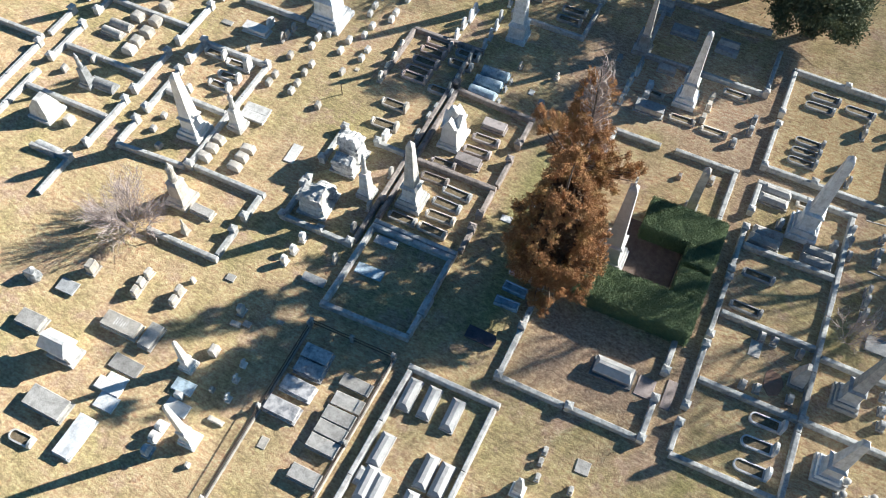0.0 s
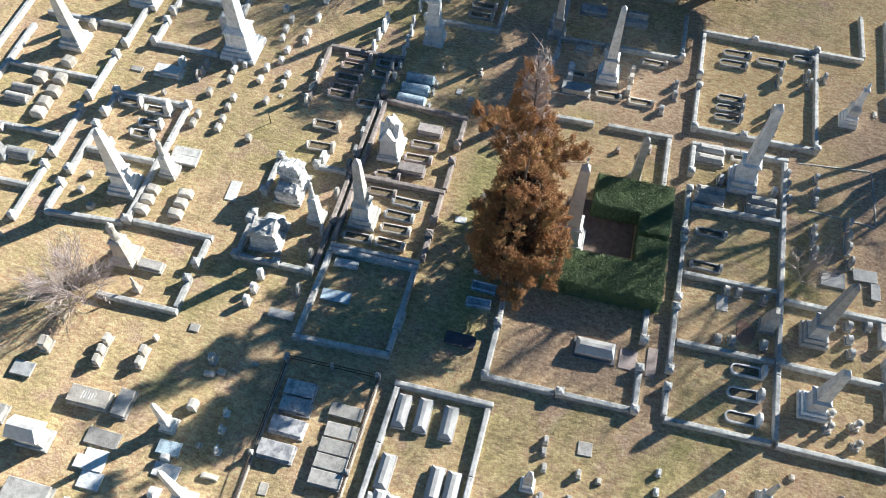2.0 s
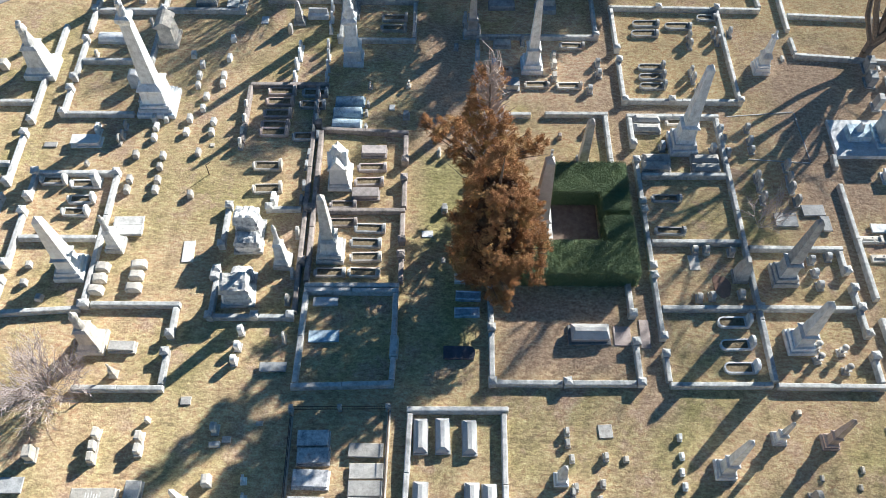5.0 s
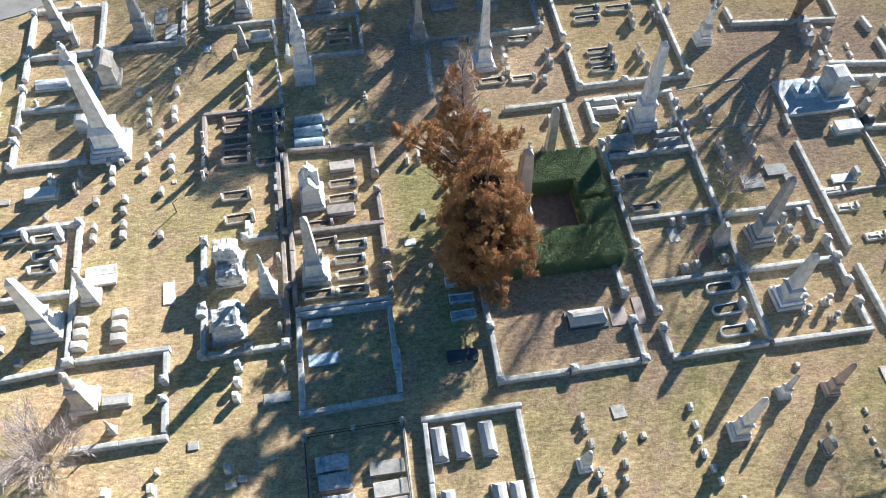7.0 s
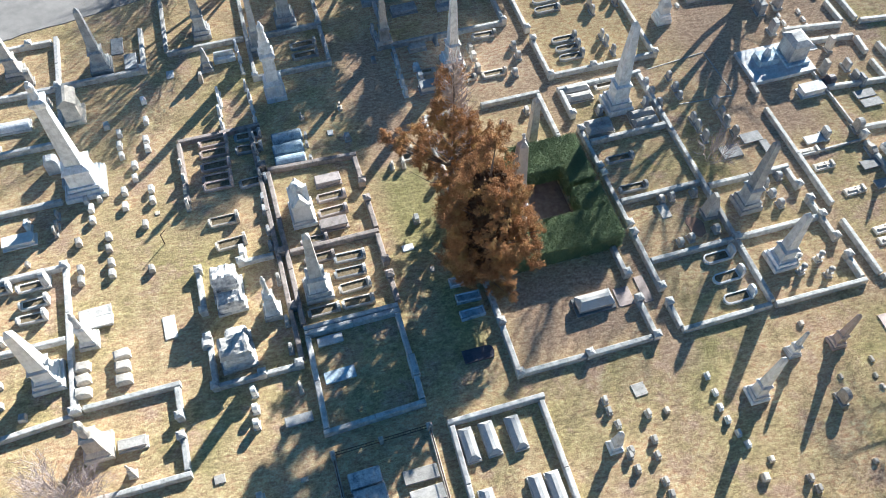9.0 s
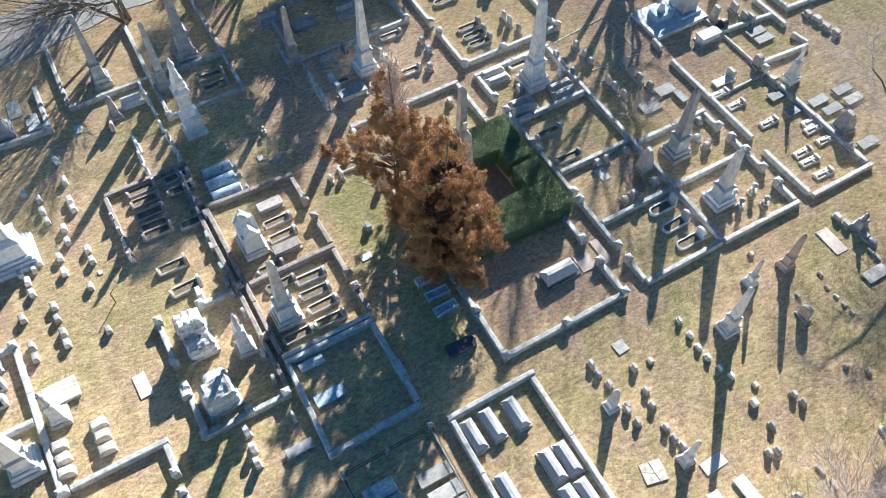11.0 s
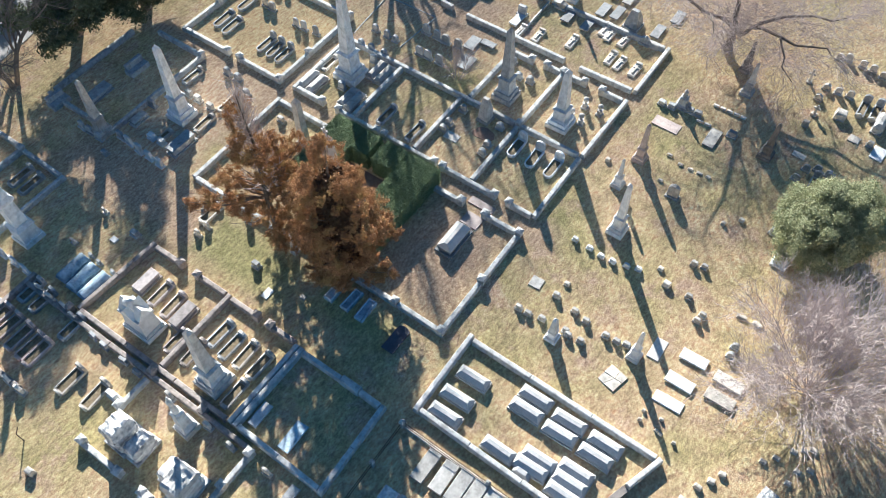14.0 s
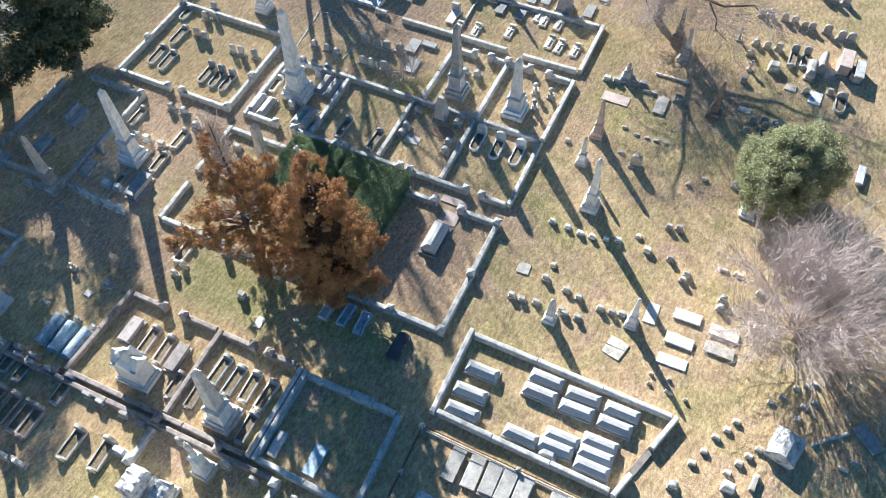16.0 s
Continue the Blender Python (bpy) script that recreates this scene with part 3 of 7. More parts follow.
def hip_tomb_y(x, y, l, w, h, m):
    hip_tomb(x, y, l, w, h, m, 90.0)


def vault(x, y, l, w, h, m, name="barrel_tomb"):
    """A grave cover with a round back on a plinth."""
    root = thing(name, x, y, f"{WORDS[m]} round-backed grave cover on a plinth", "tomb", random.uniform(-2, 2), "barrel tombs")
    part("plinth", block_into(bmesh.new(), l + 0.14, w + 0.14, -0.06, 0.14), STONE[m], root)
    arc = [(w / 2 * math.cos(a), h * 0.35 + (h * 0.65) * math.sin(a)) for a in [math.pi * i / 9 for i in range(10)]]
    outline = [(w / 2, 0.13)] + arc + [(-w / 2, 0.13)]
    bm = loft(bmesh.new(), [[(s * k, py * q, 0.13 + (pz - 0.13) * q) for py, pz in outline] for s, k, q in ((-1, l / 2, 0.95), (-1, l / 2 - 0.03, 1), (1, l / 2 - 0.03, 1), (1, l / 2, 0.95))])
    part("cover", bm, STONE[m], root)


def barrel_tomb(x, y, l, w, h, m):
    vault(x, y, l, w, h, m)


def frame_bars(l, w, t, z, rounded):
    """The two rings of a grave kerb: outer and inner outline."""
    def outline(hl, hw):
        if rounded:
            arc = [(-hl + hw + hw * math.cos(a), hw * math.sin(a)) for a in [math.pi * (0.5 + i / 8) for i in range(9)]]
            return [(hl, -hw), (hl, hw)] + arc
        return [(hl, -hw), (hl, hw), (-hl, hw), (-hl, -hw)]
    return outline(l / 2, w / 2), outline(l / 2 - t, w / 2 - t)


def cradle(x, y, l, w, head, m, rounded=False):
    """A grave with a stone kerb, a planting bed and a headstone at its eastern end."""
    shape = "round-ended" if rounded else "oblong"
    root = thing("kerbed_grave", x, y, f"{shape} {WORDS[m]} grave kerb with headstone and dead planting", "grave", random.uniform(-2, 2), "kerbed graves")
    outer, inner = frame_bars(l, w, 0.095, 0, rounded)
    bm = bmesh.new()
    rows = [[bm.verts.new((px, py, z)) for px, py in o] for o, z in ((outer, -0.05), (outer, 0.2), (inner, 0.22), (inner, 0.0))]
    n = len(outer)
    for a, b in zip(rows, rows[1:]):
        for i in range(n):
            bm.faces.new((a[i], a[(i + 1) % n], b[(i + 1) % n], b[i]))
    part("grave_kerb", bm, STONE[m], root)
    bed = bmesh.new()
    loft(bed, [[(px * 0.99, py * 0.99, z) for px, py in inner] for z in (-0.04, 0.13)])
    part("planting_bed", bed, BED, root)
    top = slab_of(tablet_outline(w * 0.95, head, -0.05, "round"), 0.2)
    top.transform(Matrix.Translation((l / 2 + 0.09, 0, 0)))
    part("headstone", top, STONE[m], root)
    if not rounded:
        foot = slab_of(tablet_outline(w * 0.7, head * 0.55, -0.05, "round"), 0.12)
        foot.transform(Matrix.Translation((-l / 2 - 0.06, 0, 0)))
        part("footstone", foot, STONE[m], root)


def obelisk(x, y, h, base, m, slim=1.0, rz=0.0):
    """Three steps, a die with a moulded cap, and a tapered shaft with a pyramid point."""
    root = thing("obelisk", x, y, f"{WORDS[m]} obelisk on a stepped base", "obelisk", rz + random.uniform(-1, 1), "obelisks")
    b = base / 2
    s1, s2 = h * 0.055 + 0.05, h * 0.11 + 0.08
    for i, (k, z0, z1) in enumerate(((1.0, -0.08, s1), (0.84, s1 - 0.002, s2))):
        part("step", block_into(bmesh.new(), 2 * b * k, 2 * b * k, z0, z1, chip=0.04), STONE[m], root)
    d0, d1 = s2 + h * 0.035, s2 + h * 0.17
    part("die", stack([(b * 0.7, b * 0.7, s2 - 0.002), (b * 0.68, b * 0.68, s2 + 0.05), (b * 0.58, b * 0.58, d0), (b * 0.54, b * 0.54, d1)]), STONE[m], root)
    part("cap", stack([(b * 0.54, b * 0.54, d1 - 0.002), (b * 0.66, b * 0.66, d1 + 0.06), (b * 0.66, b * 0.66, d1 + 0.14), (b * 0.48, b * 0.48, d1 + 0.24)]), STONE[m], root)
    w0, w1 = b * 0.44 * slim, b * 0.24 * slim
    part("shaft", stack([(w0, w0, d1 + 0.238), (w1, w1, h - w1 * 1.6), (0.015, 0.015, h)]), STONE[m], root)
    return root


def rough(bm, amount, scale, seed):
    for v in bm.verts:
        p = v.co * scale + Vector((seed, seed * 2, 0))
        v.co += Vector((noise.noise(p), noise.noise(p + Vector((9, 0, 0))), noise.noise(p + Vector((0, 9, 0))))) * amount
    return bm


def lump(l, w, z0, z1, n=14, rows=9, amount=0.12, scale=2.6, seed=0.0):
    """A rounded, broken mass for rock-faced and draped stone."""
    rings = []
    for i in range(rows):
        f = i / (rows - 1)
        k = math.sqrt(max(0.0, 1 - (max(0.0, f - 0.45) / 0.56) ** 2)) * (1 - 0.12 * f)
        rings.append([((abs(math.cos(a)) ** 0.6) * math.copysign(l / 2 * k, math.cos(a)), (abs(math.sin(a)) ** 0.6) * math.copysign(w / 2 * k, math.sin(a)), z0 + (z1 - z0) * f) for a in [2 * math.pi * j / n for j in range(n)]])
    return rough(loft(bmesh.new(), rings), amount, scale, seed)


def rock_monument(x, y, h, w, l, m, slope=1.0):
    """A rock-faced marble block of uneven beds under a broken, draped top that falls away to the south (slope 1) or the north (-1)."""
    root = thing("rock_monument", x, y, f"{WORDS[m]} rock-faced monument with rough draped top", "monument", random.uniform(-3, 3), "rock monuments")
    seed = x * 1.7 + y
    part("base", rough(block_into(bmesh.new(), w, l, -0.06, 0.2, chip=0.03), 0.03, 4.0, seed), STONE[m], root)
    beds = 4
    z = 0.19
    for b in range(beds):
        f = (b + 1) / beds
        k = 0.94 - 0.16 * f
        z1 = z + (h * 0.72 - 0.19) / beds
        rings = []
        for q, zz in ((1.0, z), (1.03, z + (z1 - z) * 0.3), (0.99, z + (z1 - z) * 0.8), (0.93, z1 + 0.01)):
            edge = []
            for i in range(24):
                a = 2 * math.pi * (i + 0.5) / 24
                c, s = math.cos(a), math.sin(a)
                out = min(1 / max(abs(c), abs(s)) * 0.97, 1.3) * (1 + 0.10 * noise.noise((c * 2.4 + seed, s * 2.4, b * 3.1 + zz * 2.0)))
                edge.append((w / 2 * k * q * out * c, l / 2 * k * q * out * s, zz + 0.05 * noise.noise((c * 3 + seed, s * 3, b))))
            rings.append(edge)
        part("bed", loft(bmesh.new(), rings), STONE[m], root)
        z = z1
    n = 13
    bm = bmesh.new()
    grid = []
    for i in range(n):
        row = []
        for j in range(n):
            u, v = i / (n - 1) * 2 - 1, j / (n - 1) * 2 - 1
            edge = max(abs(u), abs(v))
            fold = 0.16 * noise.noise((u * 2.6 + seed, v * 0.9, 4.0)) + 0.10 * noise.noise((u * 5.0, v * 3.0 + seed, 7.0))
            tall = (h * 0.30) * (0.62 + 0.38 * slope * v) + fold * h * 0.4
            px = w * 0.43 * u * (1 + 0.08 * noise.noise((v * 2, seed, 1)))
            py = l * 0.43 * v * (1 + 0.08 * noise.noise((u * 2, seed, 2)))
            row.append(bm.verts.new((px, py, z - 0.12 if edge > 0.99 else z + tall * (1 - edge ** 6 * 0.35))))
        grid.append(row)
    for i in range(n - 1):
        for j in range(n - 1):
            bm.faces.new((grid[i][j], grid[i + 1][j], grid[i + 1][j + 1], grid[i][j + 1]))
    rim = [grid[i][0] for i in range(n)] + [grid[n - 1][j] for j in range(1, n)] + [grid[i][n - 1] for i in range(n - 2, -1, -1)] + [grid[0][j] for j in range(n - 2, 0, -1)]
    bm.faces.new(list(reversed(rim)))
    part("drapery", bm, STONE[m], root)


def figure(h, r, seed):
    """A plain upright draped form."""
    rows = [(r, 0), (r * 0.95, h * 0.2), (r * 0.7, h * 0.45), (r * 0.85, h * 0.62), (r * 0.8, h * 0.74), (r * 0.35, h * 0.82), (r * 0.42, h * 0.9), (r * 0.3, h * 0.97), (r * 0.08, h)]
    return rough(turned(rows, 12), r * 0.22, 4.0, seed)


def statue_monument(x, y, h, base, m):
    root = thing("statue_monument", x, y, f"{WORDS[m]} pedestal with a weathered standing statue", "monument", random.uniform(-3, 3), "statue monuments")
    b = base / 2
    part("step", block_into(bmesh.new(), base, base, -0.06, h * 0.1, chip=0.03), STONE[m], root)
    part("die", stack([(b * 0.82, b * 0.82, h * 0.098), (b * 0.8, b * 0.8, h * 0.16), (b * 0.62, b * 0.62, h * 0.2), (b * 0.5, b * 0.5, h * 0.5), (b * 0.58, b * 0.58, h * 0.53), (b * 0.4, b * 0.4, h * 0.58)]), STONE[m], root)
    bm = figure(h * 0.44, b * 0.36, x)
    bm.transform(Matrix.Translation((0, 0, h * 0.57)))
    part("statue", bm, STONE[m], root)


def figure_stone(x, y, h, base, m):
    statue_monument(x, y, max(h, 0.8), base, m)


def urn_monument(x, y, h, base, m):
    statue_monument(x, y, h, base, m)


def column_monument(x, y, h, base, m):
    """A stepped base with a gabled die, a tall tapered shaft, a capital and a draped finial."""
    root = thing("column_monument", x, y, f"tall {WORDS[m]} shaft with draped finial on steps", "monument", 0, "tall monuments")
    b = base / 2
    z = 0.0
    for k, t in ((1.0, 0.35), (0.88, 0.3), (0.76, 0.25)):
        part("step", block_into(bmesh.new(), 2 * b * k, 2 * b * k, z - 0.05, z + t, chip=0.05), STONE[m], root)
        z += t - 0.002
    d = z + h * 0.12
    part("die", stack([(b * 0.62, b * 0.62, z), (b * 0.58, b * 0.58, d), (b * 0.66, b * 0.66, d + 0.08), (b * 0.66, b * 0.66, d + 0.2), (b * 0.4, b * 0.4, d + 0.55)]), STONE[m], root)
    part("shaft", stack([(b * 0.37, b * 0.37, d + 0.54), (b * 0.25, b * 0.25, h * 0.8)]), STONE[m], root)
    part("capital", stack([(b * 0.25, b * 0.25, h * 0.798), (b * 0.36, b * 0.36, h * 0.83), (b * 0.36, b * 0.36, h * 0.855), (b * 0.22, b * 0.22, h * 0.87)]), STONE[m], root)
    bm = figure(h * 0.14, b * 0.22, 4)
    bm.transform(Matrix.Translation((0, 0, h * 0.865)))
    part("finial", bm, STONE[m], root)


def draped_monument(x, y, h, base, m):
    """A square pillar with panelled stages and a draped figure on top."""
    root = thing("draped_monument", x, y, f"tall {WORDS[m]} pillar with carved stages and draped top", "monument", 0)
    b = base / 2
    part("step", block_into(bmesh.new(), base, base, -0.06, 0.4, chip=0.04), STONE[m], root)
    part("pedestal", stack([(b * 0.85, b * 0.85, 0.398), (b * 0.8, b * 0.8, h * 0.2), (b * 0.9, b * 0.9, h * 0.22), (b * 0.65, b * 0.65, h * 0.26)]), STONE[m], root)
    part("pillar", stack([(b * 0.6, b * 0.6, h * 0.258), (b * 0.55, b * 0.55, h * 0.55), (b * 0.72, b * 0.72, h * 0.58), (b * 0.72, b * 0.72, h * 0.61), (b * 0.5, b * 0.5, h * 0.64)]), STONE[m], root)
    top = lump(b * 1.1, b * 1.1, h * 0.63, h * 0.8, amount=0.1, seed=3)
    part("drapery", top, STONE[m], root)
    bm = figure(h * 0.24, b * 0.38, 8)
    bm.transform(Matrix.Translation((0, 0, h * 0.77)))
    part("finial", bm, STONE[m], root)


def draped_tomb(x, y, h, base, m):
    """A tall tapered chest tomb with a cross-gabled roof and a draped finial."""
    root = thing("draped_tomb", x, y, f"tall {WORDS[m]} tomb with a cross-gabled draped top", "monument", 0)
    part("base", block_into(bmesh.new(), base, base * 1.38, -0.06, 0.28), STONE[m], root)
    part("step", block_into(bmesh.new(), base * 0.88, base * 1.25, 0.278, 0.5, chip=0.05), STONE[m], root)
    part("chest", stack([(base * 0.39, base * 0.56, 0.498), (base * 0.33, base * 0.49, h * 0.52), (base * 0.4, base * 0.56, h * 0.56), (base * 0.38, base * 0.54, h * 0.61)]), STONE[m], root)
    def gable(half, run, along):
        prism = [[(half * e, -run, h * 0.608), (half * e, run, h * 0.608), (half * e, 0.0, h * 0.84)] for e in (-1, 1)]
        if along:
            prism = [[(-q, p, z) for p, q, z in ring_] for ring_ in prism]
        return loft(bmesh.new(), prism)
    part("gable", gable(base * 0.4, base * 0.34, False), STONE[m], root)
    part("gable", gable(base * 0.56, base * 0.3, True), STONE[m], root)
    part("drapery", lump(base * 0.42, base * 0.5, h * 0.74, h, amount=0.14, scale=3.0, seed=5), STONE[m], root)


def mausoleum_stone(x, y, h, base, m):
    root = thing("chest_monument", x, y, f"large {WORDS[m]} gabled monument block", "monument", 0)
    part("base", block_into(bmesh.new(), 1.5, 1.8, -0.06, 0.3), STONE[m], root)
    part("die", stack([(0.55, 0.75, 0.298), (0.5, 0.7, 1.8)]), STONE[m], root)
    part("gable", stack([(0.64, 0.84, 1.798), (0.64, 0.84, 1.95), (0.1, 0.8, 2.35)]), STONE[m], root)


def pyramid_stone(x, y, l, h, m):
    root = thing("pyramid_monument", x, y, f"{WORDS[m]} monument with a steep hipped top", "monument", random.uniform(-4, 4))
    part("base", block_into(bmesh.new(), l, l, -0.06, 0.25), STONE[m], root)
    part("body", stack([(l * 0.42, l * 0.42, 0.248), (l * 0.36, l * 0.36, h * 0.55), (l * 0.12, l * 0.22, h)]), STONE[m], root)


def pyramid_block(x, y, h, l, m):
    pyramid_stone(x, y, l, max(h, 1.0), m)


def tall_slab(x, y, h, w, m):
    root = thing("pillar_stone", x, y, f"tall narrow {WORDS[m]} pillar with pointed top", "monument", 0)
    part("base", block_into(bmesh.new(), w, w, -0.06, 0.3), STONE[m], root)
    part("shaft", stack([(w * 0.36, w * 0.36, 0.298), (w * 0.26, w * 0.26, h - 0.35), (0.02, 0.02, h)]), STONE[m], root)


def slant_stone(x, y, l, w, h, m):
    root = thing("slant_marker", x, y, f"{WORDS[m]} slant-faced marker", "grave marker", random.uniform(-4, 4))
    part("base", block_into(bmesh.new(), w + 0.2, l + 0.2, -0.05, 0.14), STONE[m], root)
    bm = loft(bmesh.new(), [[(-w / 2, -l / 2 * k, 0.138), (w / 2, -l / 2 * k, 0.138), (w / 2, -l / 2 * k, h), (w / 2 - 0.2, -l / 2 * k, h)] for k in (1, -1)])
    part("face_block", bm, STONE[m], root)


def bench_stone(x, y, l, w, h, m):
    root = thing("bench_monument", x, y, f"{WORDS[m]} low monument with a raised back", "monument", random.uniform(-3, 3))
    part("seat", block_into(bmesh.new(), l, w, -0.05, h * 0.45), STONE[m], root)
    bm = block_into(bmesh.new(), l * 0.9, w * 0.35, h * 0.448, h, 0, w * 0.3)
    part("back", bm, STONE[m], root)


def cross_marker(x, y, h, m):
    root = thing("stone_cross", x, y, f"small {WORDS[m]} cross on a foot", "grave cross", random.uniform(-10, 10), "small crosses", lean=4)
    part("foot", block_into(bmesh.new(), 0.34, 0.42, -0.05, 0.14), STONE[m], root)
    part("upright", block_into(bmesh.new(), 0.14, 0.16, 0.138, h), STONE[m], root)
    part("arms", block_into(bmesh.new(), 0.13, 0.5, h * 0.6, h * 0.6 + 0.15), STONE[m], root)


def grave_cross(x, y, l, w, m):
    """A small bordered grave with a cross lying at its head."""
    root = thing("child_grave", x, y, f"small {WORDS[m]} bordered grave with a low headpiece", "grave", random.uniform(-3, 3), "small bordered graves")
    part("slab", stack([(l / 2, w / 2, -0.05), (l / 2, w / 2, 0.1), (l / 2 - 0.05, w / 2 - 0.05, 0.13)]), STONE[m], root)
    part("headpiece", block_into(bmesh.new(), 0.2, w * 0.9, 0.128, 0.3, l / 2 - 0.12), STONE[m], root)
    part("cross_shaft", block_into(bmesh.new(), l * 0.62, 0.13, 0.128, 0.22, -0.06), STONE[m], root)
    part("cross_arm", block_into(bmesh.new(), 0.13, w * 0.7, 0.128, 0.212, l * 0.1), STONE[m], root)


def urn(x, y, h, m):
    root = thing("stone_urn", x, y, f"{WORDS[m]} urn on a small pedestal", "urn", random.uniform(-10, 10), "stone urns", lean=2)
    part("pedestal", stack([(0.24, 0.24, -0.05), (0.24, 0.24, 0.1), (0.15, 0.15, 0.14), (0.14, 0.14, h * 0.45), (0.2, 0.2, h * 0.5)]), STONE[m], root)
    part("bowl", turned([(0.1, h * 0.498), (0.08, h * 0.58), (0.19, h * 0.76), (0.2, h * 0.9), (0.12, h * 0.97), (0.05, h)]), STONE[m], root)


def stone_row(x, y, l, rz=0.0):
    """A low kerb of short stones in a line."""
    root = thing("kerb_row", x, y, "row of small pale kerb stones in the grass", "kerb", rz)
    n = max(2, int(l / 0.52))
    for i in range(n):
        bm = block_into(bmesh.new(), 0.17, l / n - 0.12, -0.05, random.uniform(0.13, 0.18), 0, (i + 0.5) * l / n - l / 2)
        part("kerb_stone", bm, STONE["white"], root)


def broken_slab(x, y):
    """A squarish slab split by two crooked cracks into four pieces."""
    root = thing("broken_slab", x, y, "pale flat slab cracked into four pieces", "grave slab", -14)
    a, b = 0.66, 0.6
    hub = (0.06, -0.1)
    mids = ((a, -0.02), (-0.08, b), (-a, 0.14), (0.16, -b))
    corners = ((a * 0.98, b), (-a, b * 0.96), (-a * 0.95, -b), (a, -b * 0.98))
    for i in range(4):
        ring_ = [hub, mids[i], corners[i], mids[(i + 1) % 4]]
        cx, cy = sum(e[0] for e in ring_) / 4, sum(e[1] for e in ring_) / 4
        tip = random.uniform(-0.05, 0.05)
        bm = loft(bmesh.new(), [[(cx + (ex - cx) * k, cy + (ey - cy) * k, z + tip * (ex - ey)) for ex, ey in ring_] for k, z in ((0.96, -0.08), (0.96, 0.025), (0.92, 0.04))])
        part("fragment", bm, STONE["pale"], root)


def draped_table(x, y, l, w, h, m):
    root = thing("sloped_tomb", x, y, f"{WORDS[m]} tomb with a sloping ribbed cover", "tomb", -12)
    part("chest", block_into(bmesh.new(), l, w, -0.05, h * 0.5), STONE[m], root)
    part("cover", stack([(l / 2 + 0.06, w / 2 + 0.06, h * 0.498), (l / 2 + 0.06, w / 2 + 0.06, h * 0.6), (l / 2 - 0.1, 0.2, h)]), STONE[m], root)


def studded_tomb(x, y, h):
    root = thing("studded_tomb", x, y, "white marble chest tomb with a row of dentils under its lid", "tomb", 0)
    part("base", block_into(bmesh.new(), 1.9, 1.25, -0.06, 0.25), STONE["white"], root)
    part("chest", block_into(bmesh.new(), 1.55, 0.95, 0.248, h * 0.66), STONE["bright"], root)
    for i in range(11):
        for side in (-1, 1):
            part("dentil", block_into(bmesh.new(), 0.08, 0.08, h * 0.66 - 0.12, h * 0.66, -0.72 + i * 0.144, side * 0.5), STONE["bright"], root)
    part("lid", stack([(0.97, 0.64, h * 0.66 - 0.002), (0.97, 0.64, h * 0.66 + 0.12), (0.95, 0.62, h * 0.66 + 0.15), (0.8, 0.1, h)]), STONE["bright"], root)


def rock_block(x, y, l, w, h):
    root = thing("boulder_marker", x, y, "dark rough boulder marker", "grave marker", 0)
    part("boulder", lump(l, w, -0.1, h, amount=0.15, scale=3, seed=2), STONE["slate"], root)


def red_bed(x, y, l, w):
    root = thing("earth_patch", x, y, "patch of bare reddish soil in a plot", "soil", 8)
    n = 22
    edge = [(l / 2 * (1 + 0.35 * noise.noise((math.cos(a) * 1.7, math.sin(a) * 1.7, 5))) * math.cos(a), w / 2 * (1 + 0.35 * noise.noise((math.cos(a) * 1.7, math.sin(a) * 1.7, 8))) * math.sin(a)) for a in [2 * math.pi * i / n for i in range(n)]]
    part("soil", loft(bmesh.new(), [[(px, py, -0.05) for px, py in edge], [(px * 0.96, py * 0.96, 0.02) for px, py in edge]]), RED_EARTH, root)


def hook_post(x, y, h):
    root = thing("hook_post", x, y, "thin dark iron post with a bent arm", "post", 30)
    part("pole", turned([(0.035, -0.1), (0.03, 1.0), (0.02, 1.02)], 8), IRON, root)
    bm = turned([(0.025, 0), (0.025, 0.4)], 6)
    bm.transform(Matrix.Translation((0, 0, 0.98)) @ Matrix.Rotation(radians(70), 4, "Y"))
    part("arm", bm, IRON, root)


def sarcophagus_platform(x, y, h):
    """A broad paved platform with a stepped block and a great chest tomb."""
    root = thing("platform_tomb", x, y, "large grey stone platform with a stepped chest monument", "monument", 0)
    part("platform", block_into(bmesh.new(), 5.1, 3.3, -0.06, 0.3), STONE["bluewhite"], root)
    part("step", block_into(bmesh.new(), 1.9, 2.2, 0.298, 0.5, 1.35, 0.1), STONE["bluestone"], root)
    part("chest", stack([(0.72, 0.85, 0.498, 1.35, 0.15), (0.68, 0.8, 1.7, 1.35, 0.15), (0.8, 0.95, 1.8, 1.35, 0.15), (0.8, 0.95, 1.95, 1.35, 0.15), (0.4, 0.5, 2.2, 1.35, 0.15)]), STONE["slate"], root)
    part("chest", stack([(0.8, 0.62, 0.298, -0.75, 0.25), (0.75, 0.58, 0.8, -0.75, 0.25)]), STONE["bluestone"], root)
    part("cross", stack([(0.22, 0.22, 0.798, -0.75, 0.3), (0.1, 0.12, 1.5, -0.75, 0.3)]), STONE["bluewhite"], root)

# ---- the graves, plot by plot ----
# open lawn west of the ringed plots
block(-23.42, 20.10, m='white')
block(-22.60, 20.03, m='white')
block(-23.16, 19.30, m='white')
block(-23.14, 18.33, m='white')
block(-20.94, 20.11, m='white')
block(-20.99, 18.85, m='white')
block(-19.20, 19.82, m='white')
block(-19.21, 18.84, m='white')
block(-20.13, 21.04, m='white')
block(-20.07, 22.18, m='white')
block(-20.86, 23.29, m='white')
block(-20.93, 24.28, m='white')
block(-20.85, 25.37, m='white')
block(-19.09, 23.44, m='white')
block(-19.11, 24.26, m='white')
block(-21.67, 26.37, m='white')
block(-24.13, 16.79, m='grey')
